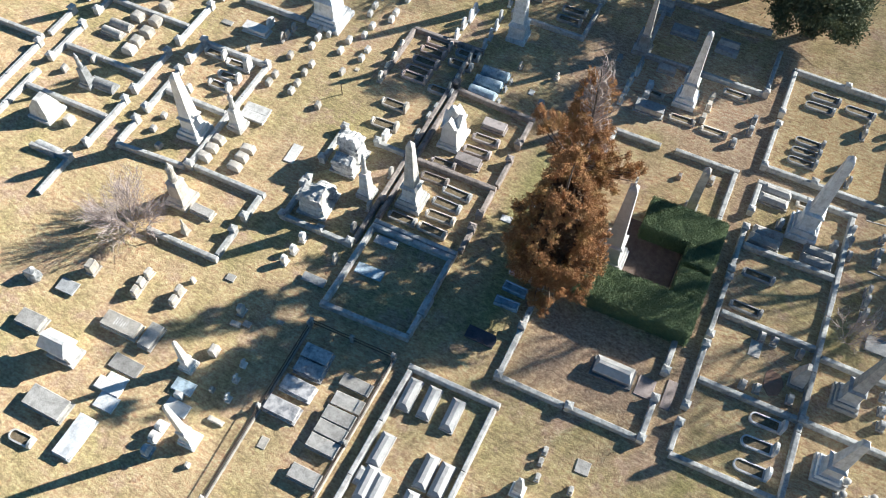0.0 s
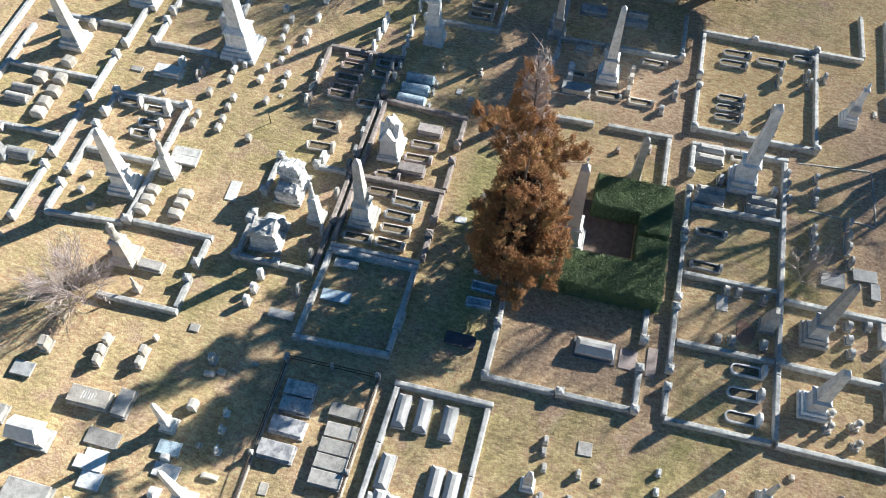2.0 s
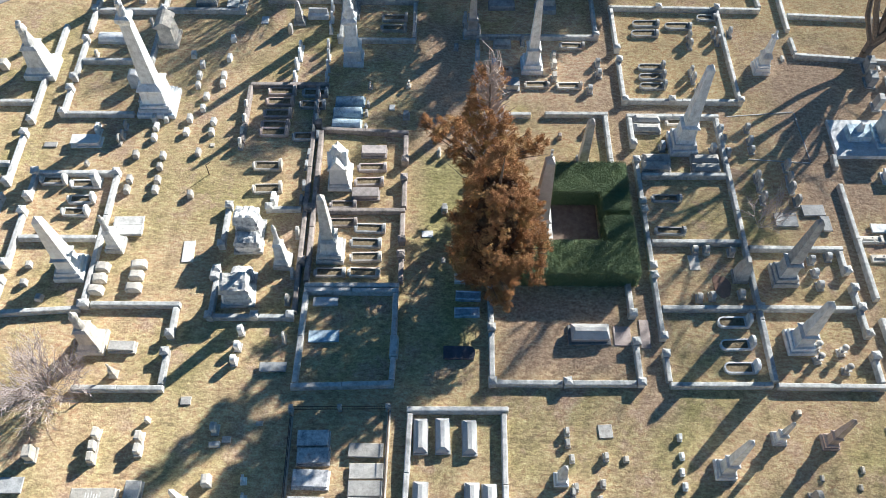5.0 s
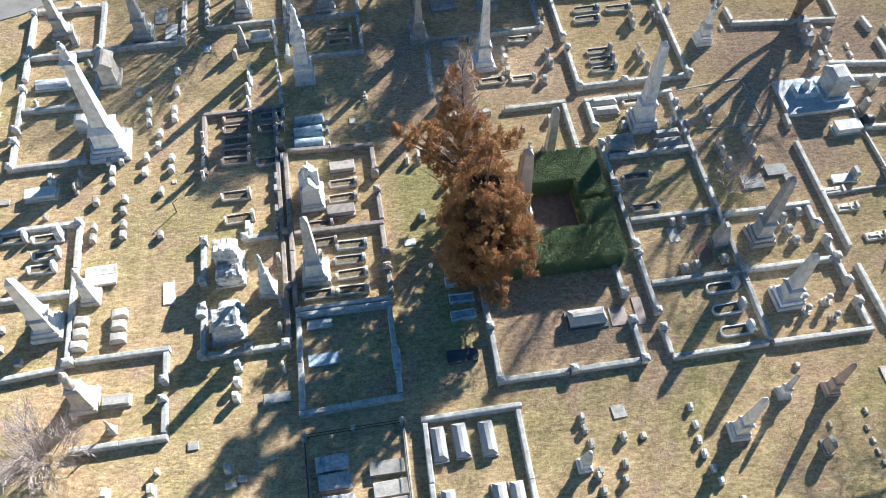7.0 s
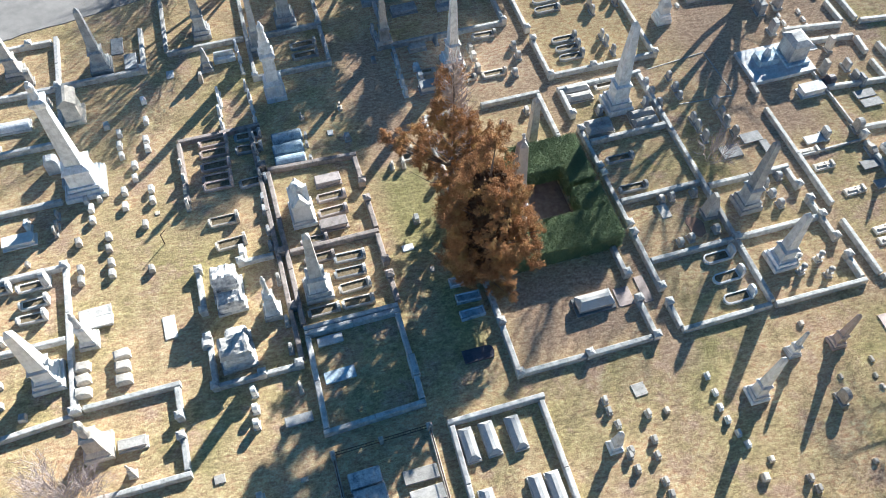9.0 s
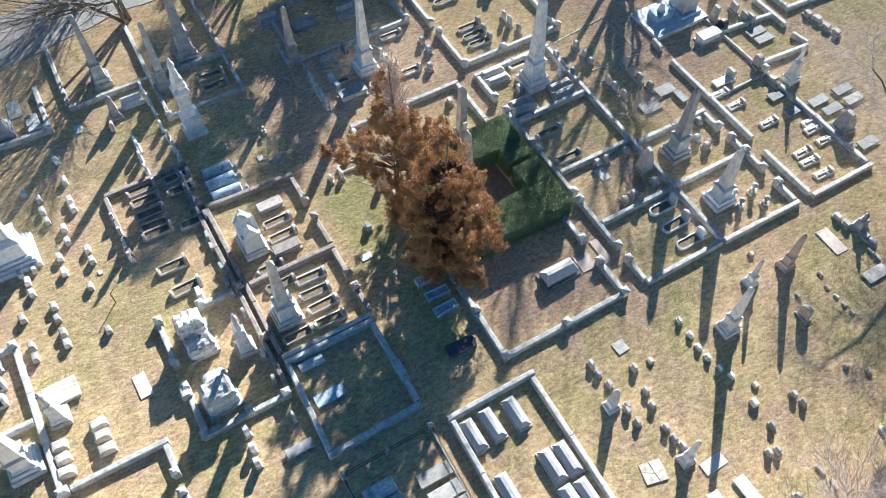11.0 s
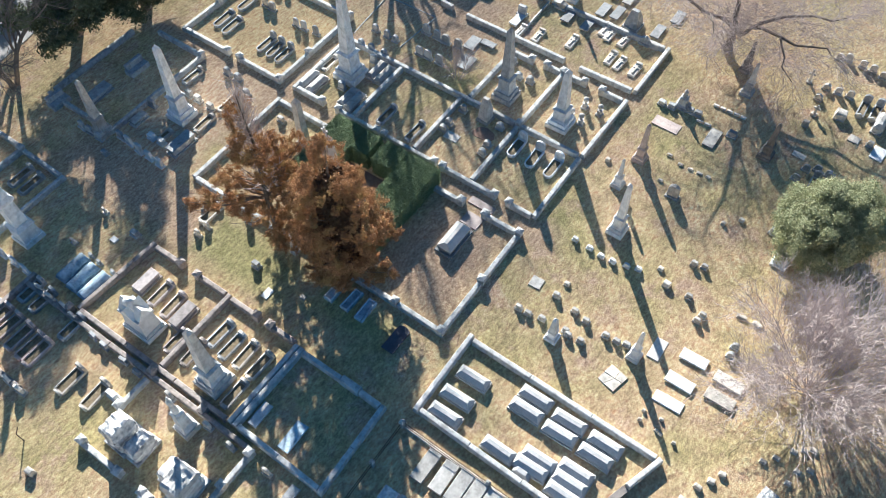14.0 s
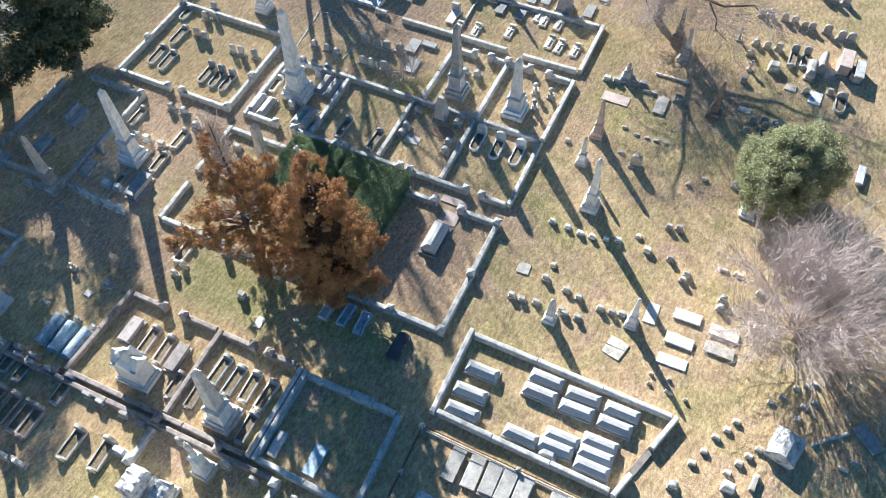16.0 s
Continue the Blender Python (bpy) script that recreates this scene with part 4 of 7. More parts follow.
block(-22.22, 16.70, m='grey')
block(-22.29, 15.76, m='grey')
block(-22.22, 14.65, m='grey')
block(-22.22, 13.81, m='grey')
block(-24.12, 14.68, m='grey')
block(-24.14, 13.83, m='grey')
block(-19.86, 17.02, m='grey')
block(-19.82, 13.45, m='grey')
stone(-17.01, 21.24, 0.62, 0.85, 0.2, 'peak', 'pale')
stone(-16.96, 19.86, 0.62, 0.85, 0.2, 'peak', 'pale')
stone(-17.01, 17.72, 0.62, 0.85, 0.2, 'peak', 'pale')
stone(-25.30, 19.33, 0.5, 0.75, 0.14, 'round', 'grey')
stone(-25.33, 18.45, 0.5, 0.75, 0.14, 'round', 'grey')
stone(-25.45, 18.01, 0.5, 0.75, 0.14, 'round', 'grey')
ledger(-27.75, 17.95, 2.05, 0.85, 0.45, 'bright', rounded=True)
stone(-27.11, 18.79, 0.6, 0.85, 0.2, 'round', 'white')
plaque(-30.29, 17.76, 0.9, 0.45, 'grey')
block(-27.29, 16.00, 0.3, 0.2, 0.4, m='grey')
plaque(-19.03, 17.80, 0.3, 0.3, 'pale')
plaque(-19.22, 9.03, 0.75, 1.6, 'bright')
hook_post(-18.85, 15.25, 1.38)
table_stone(-23.42, 11.21, 1.95, 0.72, 0.28, 'white')
table_stone(-23.36, 10.52, 1.95, 0.72, 0.28, 'white')
block(-24.36, 7.73, 0.55, 0.85, 0.5, m='pale')
block(-24.39, 6.89, 0.55, 0.85, 0.5, m='pale')
block(-24.45, 6.07, 0.55, 0.85, 0.5, m='pale')
block(-22.11, 7.90, 0.55, 0.85, 0.5, m='pale')
block(-22.13, 7.11, 0.55, 0.85, 0.5, m='pale')
block(-22.13, 6.25, 0.55, 0.85, 0.5, m='pale')

# headstones with kerbed graves beside the lawn
cradle(-14.94, 15.90, 1.7, 0.75, 0.75, 'pale')
cradle(-14.75, 13.97, 1.7, 0.75, 0.75, 'pale')
stone(-14.14, 13.00, 0.75, 0.7, 0.3, 'flat', 'white')
stone(-12.15, 16.97, 0.55, 0.45, 0.2, 'flat', 'slate')
stone(-12.23, 15.92, 0.55, 0.45, 0.2, 'flat', 'slate')
stone(-12.25, 14.24, 0.55, 0.45, 0.2, 'flat', 'slate')
stone(-12.31, 13.02, 0.55, 0.45, 0.2, 'flat', 'slate')
stone(-17.01, 18.80, 0.6, 0.8, 0.2, 'peak', 'pale')

# far western plots
obelisk(-26.29, 7.63, 6.00, 1.85, 'bright', slim=1.1)
statue_monument(-23.89, 9.41, 3.48, 1.15, 'white')
statue_monument(-23.79, 2.52, 3.98, 1.6, 'pale')
obelisk(-35.90, 19.19, 5.78, 1.85, 'white', slim=1.0)
urn_monument(-32.54, 24.84, 4.78, 2.2, 'white')
figure_stone(-35.77, 8.05, 3.06, 1.0, 'slate')
vault(-34.67, 8.39, 1.9, 0.8, 0.5, 'slate')
vault(-37.30, 13.90, 1.7, 0.6, 0.45, 'grey')
vault(-37.37, 12.98, 1.7, 0.6, 0.45, 'grey')
block(-35.10, 15.30, 0.7, 0.9, 0.55, m='pale')
block(-35.02, 14.06, 0.7, 0.9, 0.55, m='pale')
block(-35.13, 12.96, 0.7, 0.9, 0.55, m='pale')
block(-35.11, 11.99, 0.7, 0.9, 0.55, m='pale')
block(-36.63, 15.13, 0.7, 0.9, 0.55, m='pale')
block(-35.36, 17.02, 0.7, 0.9, 0.55, m='pale')
pyramid_stone(-36.68, 4.61, 1.9, 1.7, 'white')
block(-34.70, 4.60, 0.6, 0.6, 0.6, m='pale')
vault(-34.54, 1.99, 1.8, 0.7, 0.4, 'slate')
block(-29.10, 7.90, 0.4, 0.4, 0.35, m='grey')
block(-29.08, 6.61, 0.4, 0.4, 0.35, m='grey')
block(-27.84, 5.53, 0.4, 0.4, 0.35, m='grey')
block(-28.83, 10.70, 0.4, 0.3, 0.7, m='pale')
block(-36.86, 10.13, 0.5, 0.3, 0.5, m='grey')
block(-38.20, 8.40, 0.5, 0.3, 0.5, m='grey')
cradle(-29.21, 14.55, 1.5, 0.65, 0.8, 'white')
cradle(-27.13, 14.28, 1.5, 0.65, 0.8, 'white')
cradle(-26.99, 13.01, 1.5, 0.65, 0.8, 'white')
cradle(-27.16, 11.97, 1.5, 0.65, 0.8, 'white')
stone(-26.20, 14.39, 0.7, 1.3, 0.35, 'round', 'white')
block(-35.46, 25.11, 0.7, 0.5, 0.7, m='pale')
block(-35.30, 20.96, 0.7, 0.5, 0.7, m='pale')
ledger(-21.99, 2.21, 1.55, 0.62, 0.4, 'grey')
figure_stone(-22.16, 0.51, 1.50, 0.5, 'pale')

# obelisk plot beside the lane
column_monument(-23.35, 21.54, 9.76, 2.7, 'bluewhite')
block(-25.34, 23.46, 0.7, 0.9, 1.4, m='bluewhite')
vault(-27.96, 28.13, 2.3, 0.9, 0.5, 'bluewhite')
mausoleum_stone(-23.74, 28.09, 2.42, 1.7, 'pale')
stone(-28.94, 26.37, 0.4, 0.6, 0.15, 'round', 'pale')
stone(-25.34, 29.55, 0.4, 0.9, 0.15, 'round', 'pale')
obelisk(-21.55, 32.47, 5.70, 1.6, 'slate')
obelisk(-27.70, 33.60, 5.38, 1.43, 'grey')
stone(-26.68, 32.48, 0.7, 1.3, 0.4, 'round', 'grey')
plaque(-20.32, 34.46, 0.9, 1.8, 'slate')
ledger_y(-19.39, 32.07, 1.6, 0.9, 0.5, 'slate')
plaque(-16.79, 30.30, 0.55, 0.8, 'bluewhite')
block(-18.92, 28.07, m='bluewhite')
block(-18.94, 26.08, m='bluewhite')
block(-27.29, 19.29, m='bluewhite')

# row of dark kerbed graves
cradle(-14.67, 22.76, 1.75, 0.72, 0.65, 'redstone')
cradle(-14.72, 21.76, 1.75, 0.72, 0.65, 'redstone')
cradle(-14.78, 20.62, 1.75, 0.72, 0.65, 'redstone')
cradle(-14.83, 19.55, 1.75, 0.72, 0.65, 'redstone')
cradle(-14.86, 18.90, 1.75, 0.72, 0.65, 'redstone')
cradle(-12.27, 22.64, 1.6, 0.7, 0.6, 'slate')
cradle(-12.36, 21.48, 1.6, 0.7, 0.6, 'slate')
cradle(-12.57, 18.53, 1.6, 0.7, 0.6, 'slate')
stone(-13.62, 27.10, 0.6, 0.95, 0.16, 'round', 'bluewhite')
stone(-13.63, 26.23, 0.6, 0.95, 0.16, 'round', 'bluewhite')
stone(-13.80, 25.30, 0.6, 0.95, 0.16, 'round', 'bluewhite')
stone(-13.80, 24.01, 0.6, 0.95, 0.16, 'round', 'bluewhite')
stone(-11.55, 29.09, 0.55, 0.9, 0.16, 'round', 'bluewhite')
stone(-11.55, 30.32, 0.55, 0.9, 0.16, 'round', 'bluewhite')
stone(-11.63, 31.59, 0.55, 0.9, 0.16, 'round', 'bluewhite')
stone(-11.60, 27.31, 0.55, 0.9, 0.16, 'round', 'bluewhite')
stone(-11.51, 26.24, 0.55, 0.9, 0.16, 'round', 'bluewhite')
stone(-11.48, 25.09, 0.55, 0.9, 0.16, 'round', 'bluewhite')
stone(-11.49, 23.97, 0.55, 0.9, 0.16, 'round', 'bluewhite')
stone(-11.83, 22.18, 0.55, 0.8, 0.16, 'round', 'grey')
stone(-11.91, 21.13, 0.55, 0.8, 0.16, 'round', 'grey')
stone(-11.84, 19.92, 0.55, 0.8, 0.16, 'round', 'grey')
stone(-12.00, 18.93, 0.55, 0.8, 0.16, 'round', 'grey')
block(-14.65, 28.94, 0.4, 0.3, 0.9, m='grey')
bench_stone(-12.64, 30.65, 1.6, 0.5, 0.8, 'bluewhite')
obelisk(-14.04, 30.16, 2.10, 0.92, 'slate', slim=1.2)

# large monuments in the northern plots
draped_monument(-9.61, 26.07, 6.86, 1.5, 'bluewhite')
obelisk(-7.48, 33.46, 8.48, 1.6, 'slate')
obelisk(-13.90, 33.94, 6.44, 1.34, 'slate')
obelisk(-10.05, 31.03, 6.32, 1.26, 'slate')
block(-7.09, 34.06, 0.7, 0.5, 1.0, m='pale')
cradle(-6.72, 30.50, 1.7, 0.65, 0.6, 'grey')
cradle(-6.78, 29.38, 1.7, 0.65, 0.6, 'grey')
barrel_tomb(-9.61, 21.77, 2.0, 0.75, 0.55, 'bluestone')
barrel_tomb(-9.72, 20.72, 2.0, 0.75, 0.55, 'bluestone')
barrel_tomb(-9.74, 19.63, 2.0, 0.75, 0.55, 'bluestone')
stone(-8.31, 21.53, 0.35, 0.4, 0.15, 'flat', 'slate')
stone(-8.40, 20.69, 0.35, 0.4, 0.15, 'flat', 'slate')
stone(-8.38, 19.43, 0.35, 0.4, 0.15, 'flat', 'slate')
cross_marker(-5.42, 23.41, 0.55, 'pale')
cross_marker(-8.24, 23.26, 0.55, 'pale')
stone(-5.53, 20.48, 0.5, 0.5, 0.35, 'flat', 'slate')
plaque(-6.59, 21.37, 0.4, 0.5, 'bluewhite')

# northern plots by the dark evergreen
obelisk(3.7, 25.45, 6.8, 1.6, 'bluewhite')
obelisk(-0.66, 28.95, 5.2, 1.25, 'grey')
ledger(1.70, 32.06, 2.0, 0.9, 0.4, 'slate')
ledger(1.59, 27.70, 1.3, 0.6, 0.4, 'grey')
stone(-1.22, 30.50, 0.6, 0.75, 0.2, 'round', 'slate')
stone(-1.21, 29.65, 0.6, 0.75, 0.2, 'round', 'slate')
stone(-1.23, 28.68, 0.6, 0.75, 0.2, 'round', 'slate')
stone(-0.30, 27.45, 0.6, 0.75, 0.2, 'flat', 'slate')
stone(-0.30, 26.60, 0.62, 0.75, 0.2, 'flat', 'bluewhite')
stone(-0.46, 25.45, 0.58, 0.8, 0.22, 'flat', 'bright')
stone(-0.46, 24.45, 0.58, 0.8, 0.22, 'flat', 'bright')
stone(-0.50, 23.40, 0.58, 0.8, 0.22, 'flat', 'bright')
block(-1.93, 27.35, 0.5, 0.3, 0.35, m='slate')
bench_stone(-0.55, 33.80, 1.5, 0.9, 0.8, 'slate')
stone(3.14, 27.93, 0.6, 0.7, 0.2, 'flat', 'slate')
stone(0.97, 25.70, 0.5, 0.45, 0.4, 'flat', 'bluewhite')
stone(1.00, 24.78, 0.5, 0.45, 0.35, 'flat', 'bright')
cradle(6.84, 27.57, 1.6, 0.6, 0.5, 'grey')
cradle(3.96, 23.57, 1.6, 0.6, 0.4, 'pale')
cradle(6.31, 23.48, 1.6, 0.6, 0.5, 'pale')
stone(5.38, 26.41, 0.55, 0.6, 0.3, 'flat', 'pale')
stone(5.39, 25.50, 0.55, 0.6, 0.3, 'flat', 'pale')
stone(5.31, 24.20, 0.55, 0.6, 0.3, 'flat', 'pale')
stone(8.65, 25.69, 0.55, 0.65, 0.3, 'round', 'slate')
stone(8.63, 24.60, 0.55, 0.65, 0.3, 'round', 'slate')
stone(7.84, 23.03, 0.55, 0.65, 0.3, 'round', 'slate')
ledger(1.62, 23.45, 2.1, 0.85, 0.6, 'slate')
cradle(1.60, 25.08, 0.9, 0.5, 0.35, 'pale')
bench_stone(5.09, 31.57, 1.7, 0.8, 0.9, 'slate')
cradle(-1.57, 17.60, 1.5, 0.7, 0.5, 'pale')
stone(-3.18, 17.13, 0.5, 0.6, 0.15, 'round', 'pale')
stone(-2.38, 17.04, 0.5, 0.6, 0.15, 'round', 'pale')
stone(-1.54, 18.10, 0.5, 0.6, 0.15, 'round', 'pale')
stone(-0.51, 15.03, 0.5, 0.8, 0.2, 'round', 'slate')
figure_stone(-0.55, 11.07, 2.06, 0.5, 'pale')
stone(-2.80, 12.34, 0.5, 0.5, 0.3, 'flat', 'slate')
plaque(-3.90, 10.46, 0.75, 0.5, 'bluewhite')
plaque(-2.84, 8.48, 0.3, 0.4, 'grey')

# plots of the white monuments
rock_monument(-15.40, 10.62, 2.5, 1.85, 1.65, 'veined', -1.0)
rock_monument(-15.35, 9.32, 1.45, 1.85, 0.95, 'veined', 1.0)
rock_monument(-15.35, 6.98, 1.4, 1.55, 0.9, 'veined', -1.0)
rock_monument(-15.55, 5.72, 2.2, 2.1, 1.5, 'white', 1.0)
statue_monument(-13.04, 8.22, 4.32, 1.1, 'white')
stone(-12.28, 10.29, 0.5, 0.85, 0.2, 'round', 'grey')
stone(-12.35, 7.28, 0.5, 0.85, 0.2, 'round', 'grey')
stone(-12.47, 5.41, 0.5, 0.85, 0.2, 'round', 'grey')
stone(-15.04, 3.29, 0.45, 0.8, 0.3, 'round', 'white')
stone(-15.10, 2.26, 0.45, 0.8, 0.3, 'round', 'white')
stone(-15.22, 1.33, 0.45, 0.8, 0.3, 'round', 'white')
block(-17.16, 7.17, 0.6, 0.6, 0.6, m='white')
stone(-12.42, 2.80, 0.5, 0.8, 0.15, 'round', 'pale')
ledger(-12.88, 0.95, 1.6, 0.6, 0.25, 'slate')

# obelisk plot and its kerbed graves
obelisk(-10.05, 8.98, 6.4, 1.75, 'white')
cradle(-9.55, 11.25, 1.7, 0.65, 0.5, 'darkstone')
cradle(-10.07, 7.46, 1.7, 0.65, 0.5, 'grey')
cradle(-7.70, 10.82, 1.75, 0.68, 0.5, 'slate')
cradle(-7.92, 9.69, 1.75, 0.68, 0.5, 'slate')
cradle(-7.87, 8.62, 1.75, 0.68, 0.5, 'pale')
cradle(-7.92, 7.47, 1.75, 0.68, 0.5, 'pale')

# plot of the white draped tomb
draped_tomb(-9.85, 14.98, 3.4, 1.6, 'bright')
ledger(-7.67, 17.12, 1.7, 0.75, 0.5, 'brownstone')
ledger(-8.07, 13.51, 1.8, 0.75, 0.5, 'brownstone')
cradle(-7.79, 15.82, 1.7, 0.65, 0.5, 'brownstone')
cradle(-7.94, 14.60, 1.7, 0.65, 0.5, 'brownstone')
cradle(-9.58, 12.69, 1.5, 0.6, 0.45, 'brownstone')

# square plot with two ledgers
ledger(-10.12, 5.36, 1.55, 0.62, 0.22, 'bluewhite')
ledger(-10.05, 2.99, 1.85, 0.78, 0.2, 'bluestone')
trough_slab(-1.38, 7.02, 1.55, 0.6, 0.34, 'bluewhite')
trough_slab(-1.32, 5.78, 1.55, 0.6, 0.34, 'bluestone')
trough_slab(-1.40, 4.64, 1.55, 0.6, 0.34, 'bluestone')
ledger(-1.9, 1.9, 1.9, 0.85, 0.3, 'navy', rounded=True)

# lane west of the hedge plot

# hedge plot
hip_tomb(5.97, 3.2, 2.3, 1.05, 0.85, 'bright', plinth='greyslab')
tall_slab(6.73, 16.48, 4.56, 0.85, 'grey')
stone(7.38, 19.24, 0.5, 0.5, 0.25, 'flat', 'grey')
block(5.33, 18.67, 0.35, 0.25, 0.35, m='darkstone')

# ringed plots to the east
obelisk(13.80, 17.99, 7.92, 1.9, 'bluewhite')
hip_tomb(11.60, 20.27, 1.9, 0.7, 0.45, 'grey')
hip_tomb(11.55, 19.39, 1.9, 0.7, 0.45, 'grey')
hip_tomb(11.86, 16.68, 1.9, 0.7, 0.45, 'grey')
hip_tomb(11.78, 16.02, 1.9, 0.7, 0.45, 'grey')
hip_tomb(15.20, 16.65, 1.9, 0.7, 0.45, 'grey')
hip_tomb(15.14, 15.87, 1.9, 0.7, 0.45, 'grey')
cradle(13.76, 20.04, 1.4, 0.55, 0.4, 'pale')
stone(12.39, 17.71, 0.5, 0.7, 0.3, 'flat', 'slate')
stone(15.89, 17.44, 0.5, 0.7, 0.3, 'flat', 'slate')
cradle(12.03, 13.32, 1.7, 0.6, 0.5, 'slate')
cradle(11.90, 10.73, 1.7, 0.6, 0.5, 'slate')
stone(13.33, 9.25, 0.5, 0.55, 0.3, 'round', 'grey')
stone(14.07, 9.25, 0.5, 0.55, 0.3, 'round', 'grey')
stone(15.63, 9.10, 0.5, 0.55, 0.3, 'round', 'grey')
stone(13.05, 5.74, 0.5, 0.55, 0.3, 'round', 'grey')
stone(13.85, 5.85, 0.5, 0.55, 0.3, 'round', 'grey')
stone(15.75, 6.02, 0.5, 0.55, 0.3, 'round', 'grey')
plaque(13.17, 8.37, 0.7, 1.1, 'pale')
pyramid_block(15.86, 7.33, 2.18, 0.95, 'grey')
red_bed(14.65, 6.66, 1.2, 1.6)
cradle(14.76, 4.07, 1.75, 0.74, 0.95, 'bluewhite', rounded=True)
cradle(14.66, 2.56, 1.75, 0.74, 0.95, 'bluewhite', rounded=True)
cradle(14.62, 1.05, 1.75, 0.74, 0.95, 'bluewhite', rounded=True)
obelisk(18.58, 2.73, 5.28, 1.65, 'bluewhite')
obelisk(18.61, 7.36, 6.50, 1.6, 'slate')
stone(20.64, 8.50, 0.5, 0.6, 0.3, 'round', 'slate')
stone(20.68, 7.57, 0.5, 0.6, 0.3, 'round', 'slate')
stone(20.78, 6.64, 0.5, 0.6, 0.3, 'round', 'slate')
stone(21.79, 8.75, 0.5, 0.6, 0.3, 'round', 'slate')
urn(19.38, 1.56, 1.0, 'grey')
urn(20.93, 2.08, 1.0, 'grey')
urn(20.93, 0.87, 1.0, 'grey')
urn(19.47, 2.36, 1.0, 'grey')

# yellow lawn plot to the north-east
cradle(12.54, 25.40, 1.75, 0.62, 0.75, 'slate', rounded=True)
cradle(12.48, 24.43, 1.75, 0.62, 0.75, 'slate', rounded=True)
cradle(12.42, 23.48, 1.75, 0.62, 0.75, 'slate', rounded=True)
cradle(12.73, 30.04, 1.9, 0.7, 0.45, 'slate', rounded=True)
cradle(12.52, 28.96, 1.9, 0.7, 0.45, 'slate', rounded=True)
cradle(15.22, 29.79, 1.9, 0.7, 0.45, 'slate', rounded=True)
stone(15.52, 24.85, 0.55, 0.85, 0.16, 'round', 'slate')
stone(15.59, 24.10, 0.55, 0.85, 0.16, 'round', 'slate')
stone(15.72, 22.99, 0.55, 0.85, 0.16, 'round', 'slate')
stone(15.97, 28.46, 0.55, 0.85, 0.16, 'round', 'slate')
cradle(17.56, 30.74, 1.3, 0.6, 0.5, 'slate', rounded=True)
stone(17.92, 28.97, 0.6, 0.8, 0.2, 'round', 'slate')
stone(18.06, 28.10, 0.6, 0.8, 0.2, 'round', 'slate')
stone(19.19, 29.00, 0.6, 0.8, 0.2, 'round', 'slate')
stone(15.89, 27.67, 0.6, 0.8, 0.2, 'round', 'slate')

# east beyond the ringed plots
column_monument(20.82, 25.32, 3.92, 1.2, 'bluewhite')
sarcophagus_platform(27.0, 18.55, 2.2)
ledger(28.08, 15.18, 1.9, 0.95, 0.6, 'bluewhite')
stone(16.76, 19.32, 0.5, 0.65, 0.25, 'round', 'slate')
stone(16.77, 18.37, 0.5, 0.65, 0.25, 'round', 'slate')
stone(16.89, 17.25, 0.5, 0.65, 0.25, 'round', 'slate')
stone(18.66, 19.42, 0.5, 0.65, 0.25, 'round', 'slate')
stone(18.64, 18.30, 0.5, 0.65, 0.25, 'round', 'slate')
stone(18.60, 17.48, 0.5, 0.65, 0.25, 'round', 'slate')
stone(18.50, 15.09, 0.65, 0.9, 0.2, 'round', 'grey')
stone(18.54, 14.30, 0.65, 0.9, 0.2, 'round', 'grey')
stone(18.55, 13.27, 0.65, 0.9, 0.2, 'round', 'grey')
stone(20.68, 16.01, 0.65, 0.9, 0.2, 'round', 'grey')
stone(20.68, 14.95, 0.65, 0.9, 0.2, 'round', 'grey')
stone(20.66, 14.16, 0.65, 0.9, 0.2, 'round', 'grey')
stone(20.78, 13.11, 0.65, 0.9, 0.2, 'round', 'grey')
ledger(21.74, 12.43, 1.5, 0.9, 0.16, 'greyslab')
ledger(19.78, 11.69, 1.5, 1.1, 0.12, 'greyslab')
ledger_y(22.30, 11.32, 1.2, 0.6, 0.25, 'greyslab')
ledger(25.89, 11.00, 1.4, 0.7, 0.2, 'bluewhite')
stone(26.77, 11.09, 0.7, 0.8, 0.3, 'flat', 'slate')
grave_cross(24.99, 10.13, 1.5, 0.58, 'pale')
grave_cross(25.35, 8.71, 1.5, 0.58, 'pale')
grave_cross(26.23, 6.24, 1.5, 0.58, 'pale')
grave_cross(28.89, 4.80, 1.5, 0.58, 'pale')
grave_cross(28.61, 3.01, 1.5, 0.58, 'pale')
grave_cross(26.39, 2.96, 1.5, 0.58, 'pale')
grave_cross(26.24, 2.12, 1.5, 0.58, 'pale')
grave_cross(26.30, 0.85, 1.5, 0.58, 'pale')
grave_cross(28.57, 4.22, 1.5, 0.58, 'pale')
figure_stone(30.59, 8.72, 3.42, 1.0, 'bluewhite')
stone(29.32, 11.02, 0.7, 1.1, 0.4, 'round', 'slate')
stone(29.20, 8.93, 0.8, 0.6, 0.4, 'peak', 'grey')
ledger(28.60, 7.92, 1.6, 0.75, 0.18, 'greyslab')
ledger(28.60, 6.20, 1.6, 0.75, 0.18, 'greyslab')
ledger(30.75, 6.00, 1.6, 0.75, 0.18, 'greyslab')
ledger(33.11, 5.96, 1.6, 0.75, 0.18, 'greyslab')
ledger(31.06, 4.90, 1.6, 0.75, 0.18, 'greyslab')
ledger(33.14, 4.89, 1.6, 0.75, 0.18, 'grey')
ledger(30.95, 1.32, 1.6, 0.75, 0.18, 'greyslab')
ledger(33.27, 0.74, 1.6, 0.75, 0.18, 'greyslab')
ledger(31.74, 13.80, 1.6, 0.75, 0.18, 'greyslab')
ledger(31.78, 12.92, 1.6, 0.75, 0.18, 'greyslab')
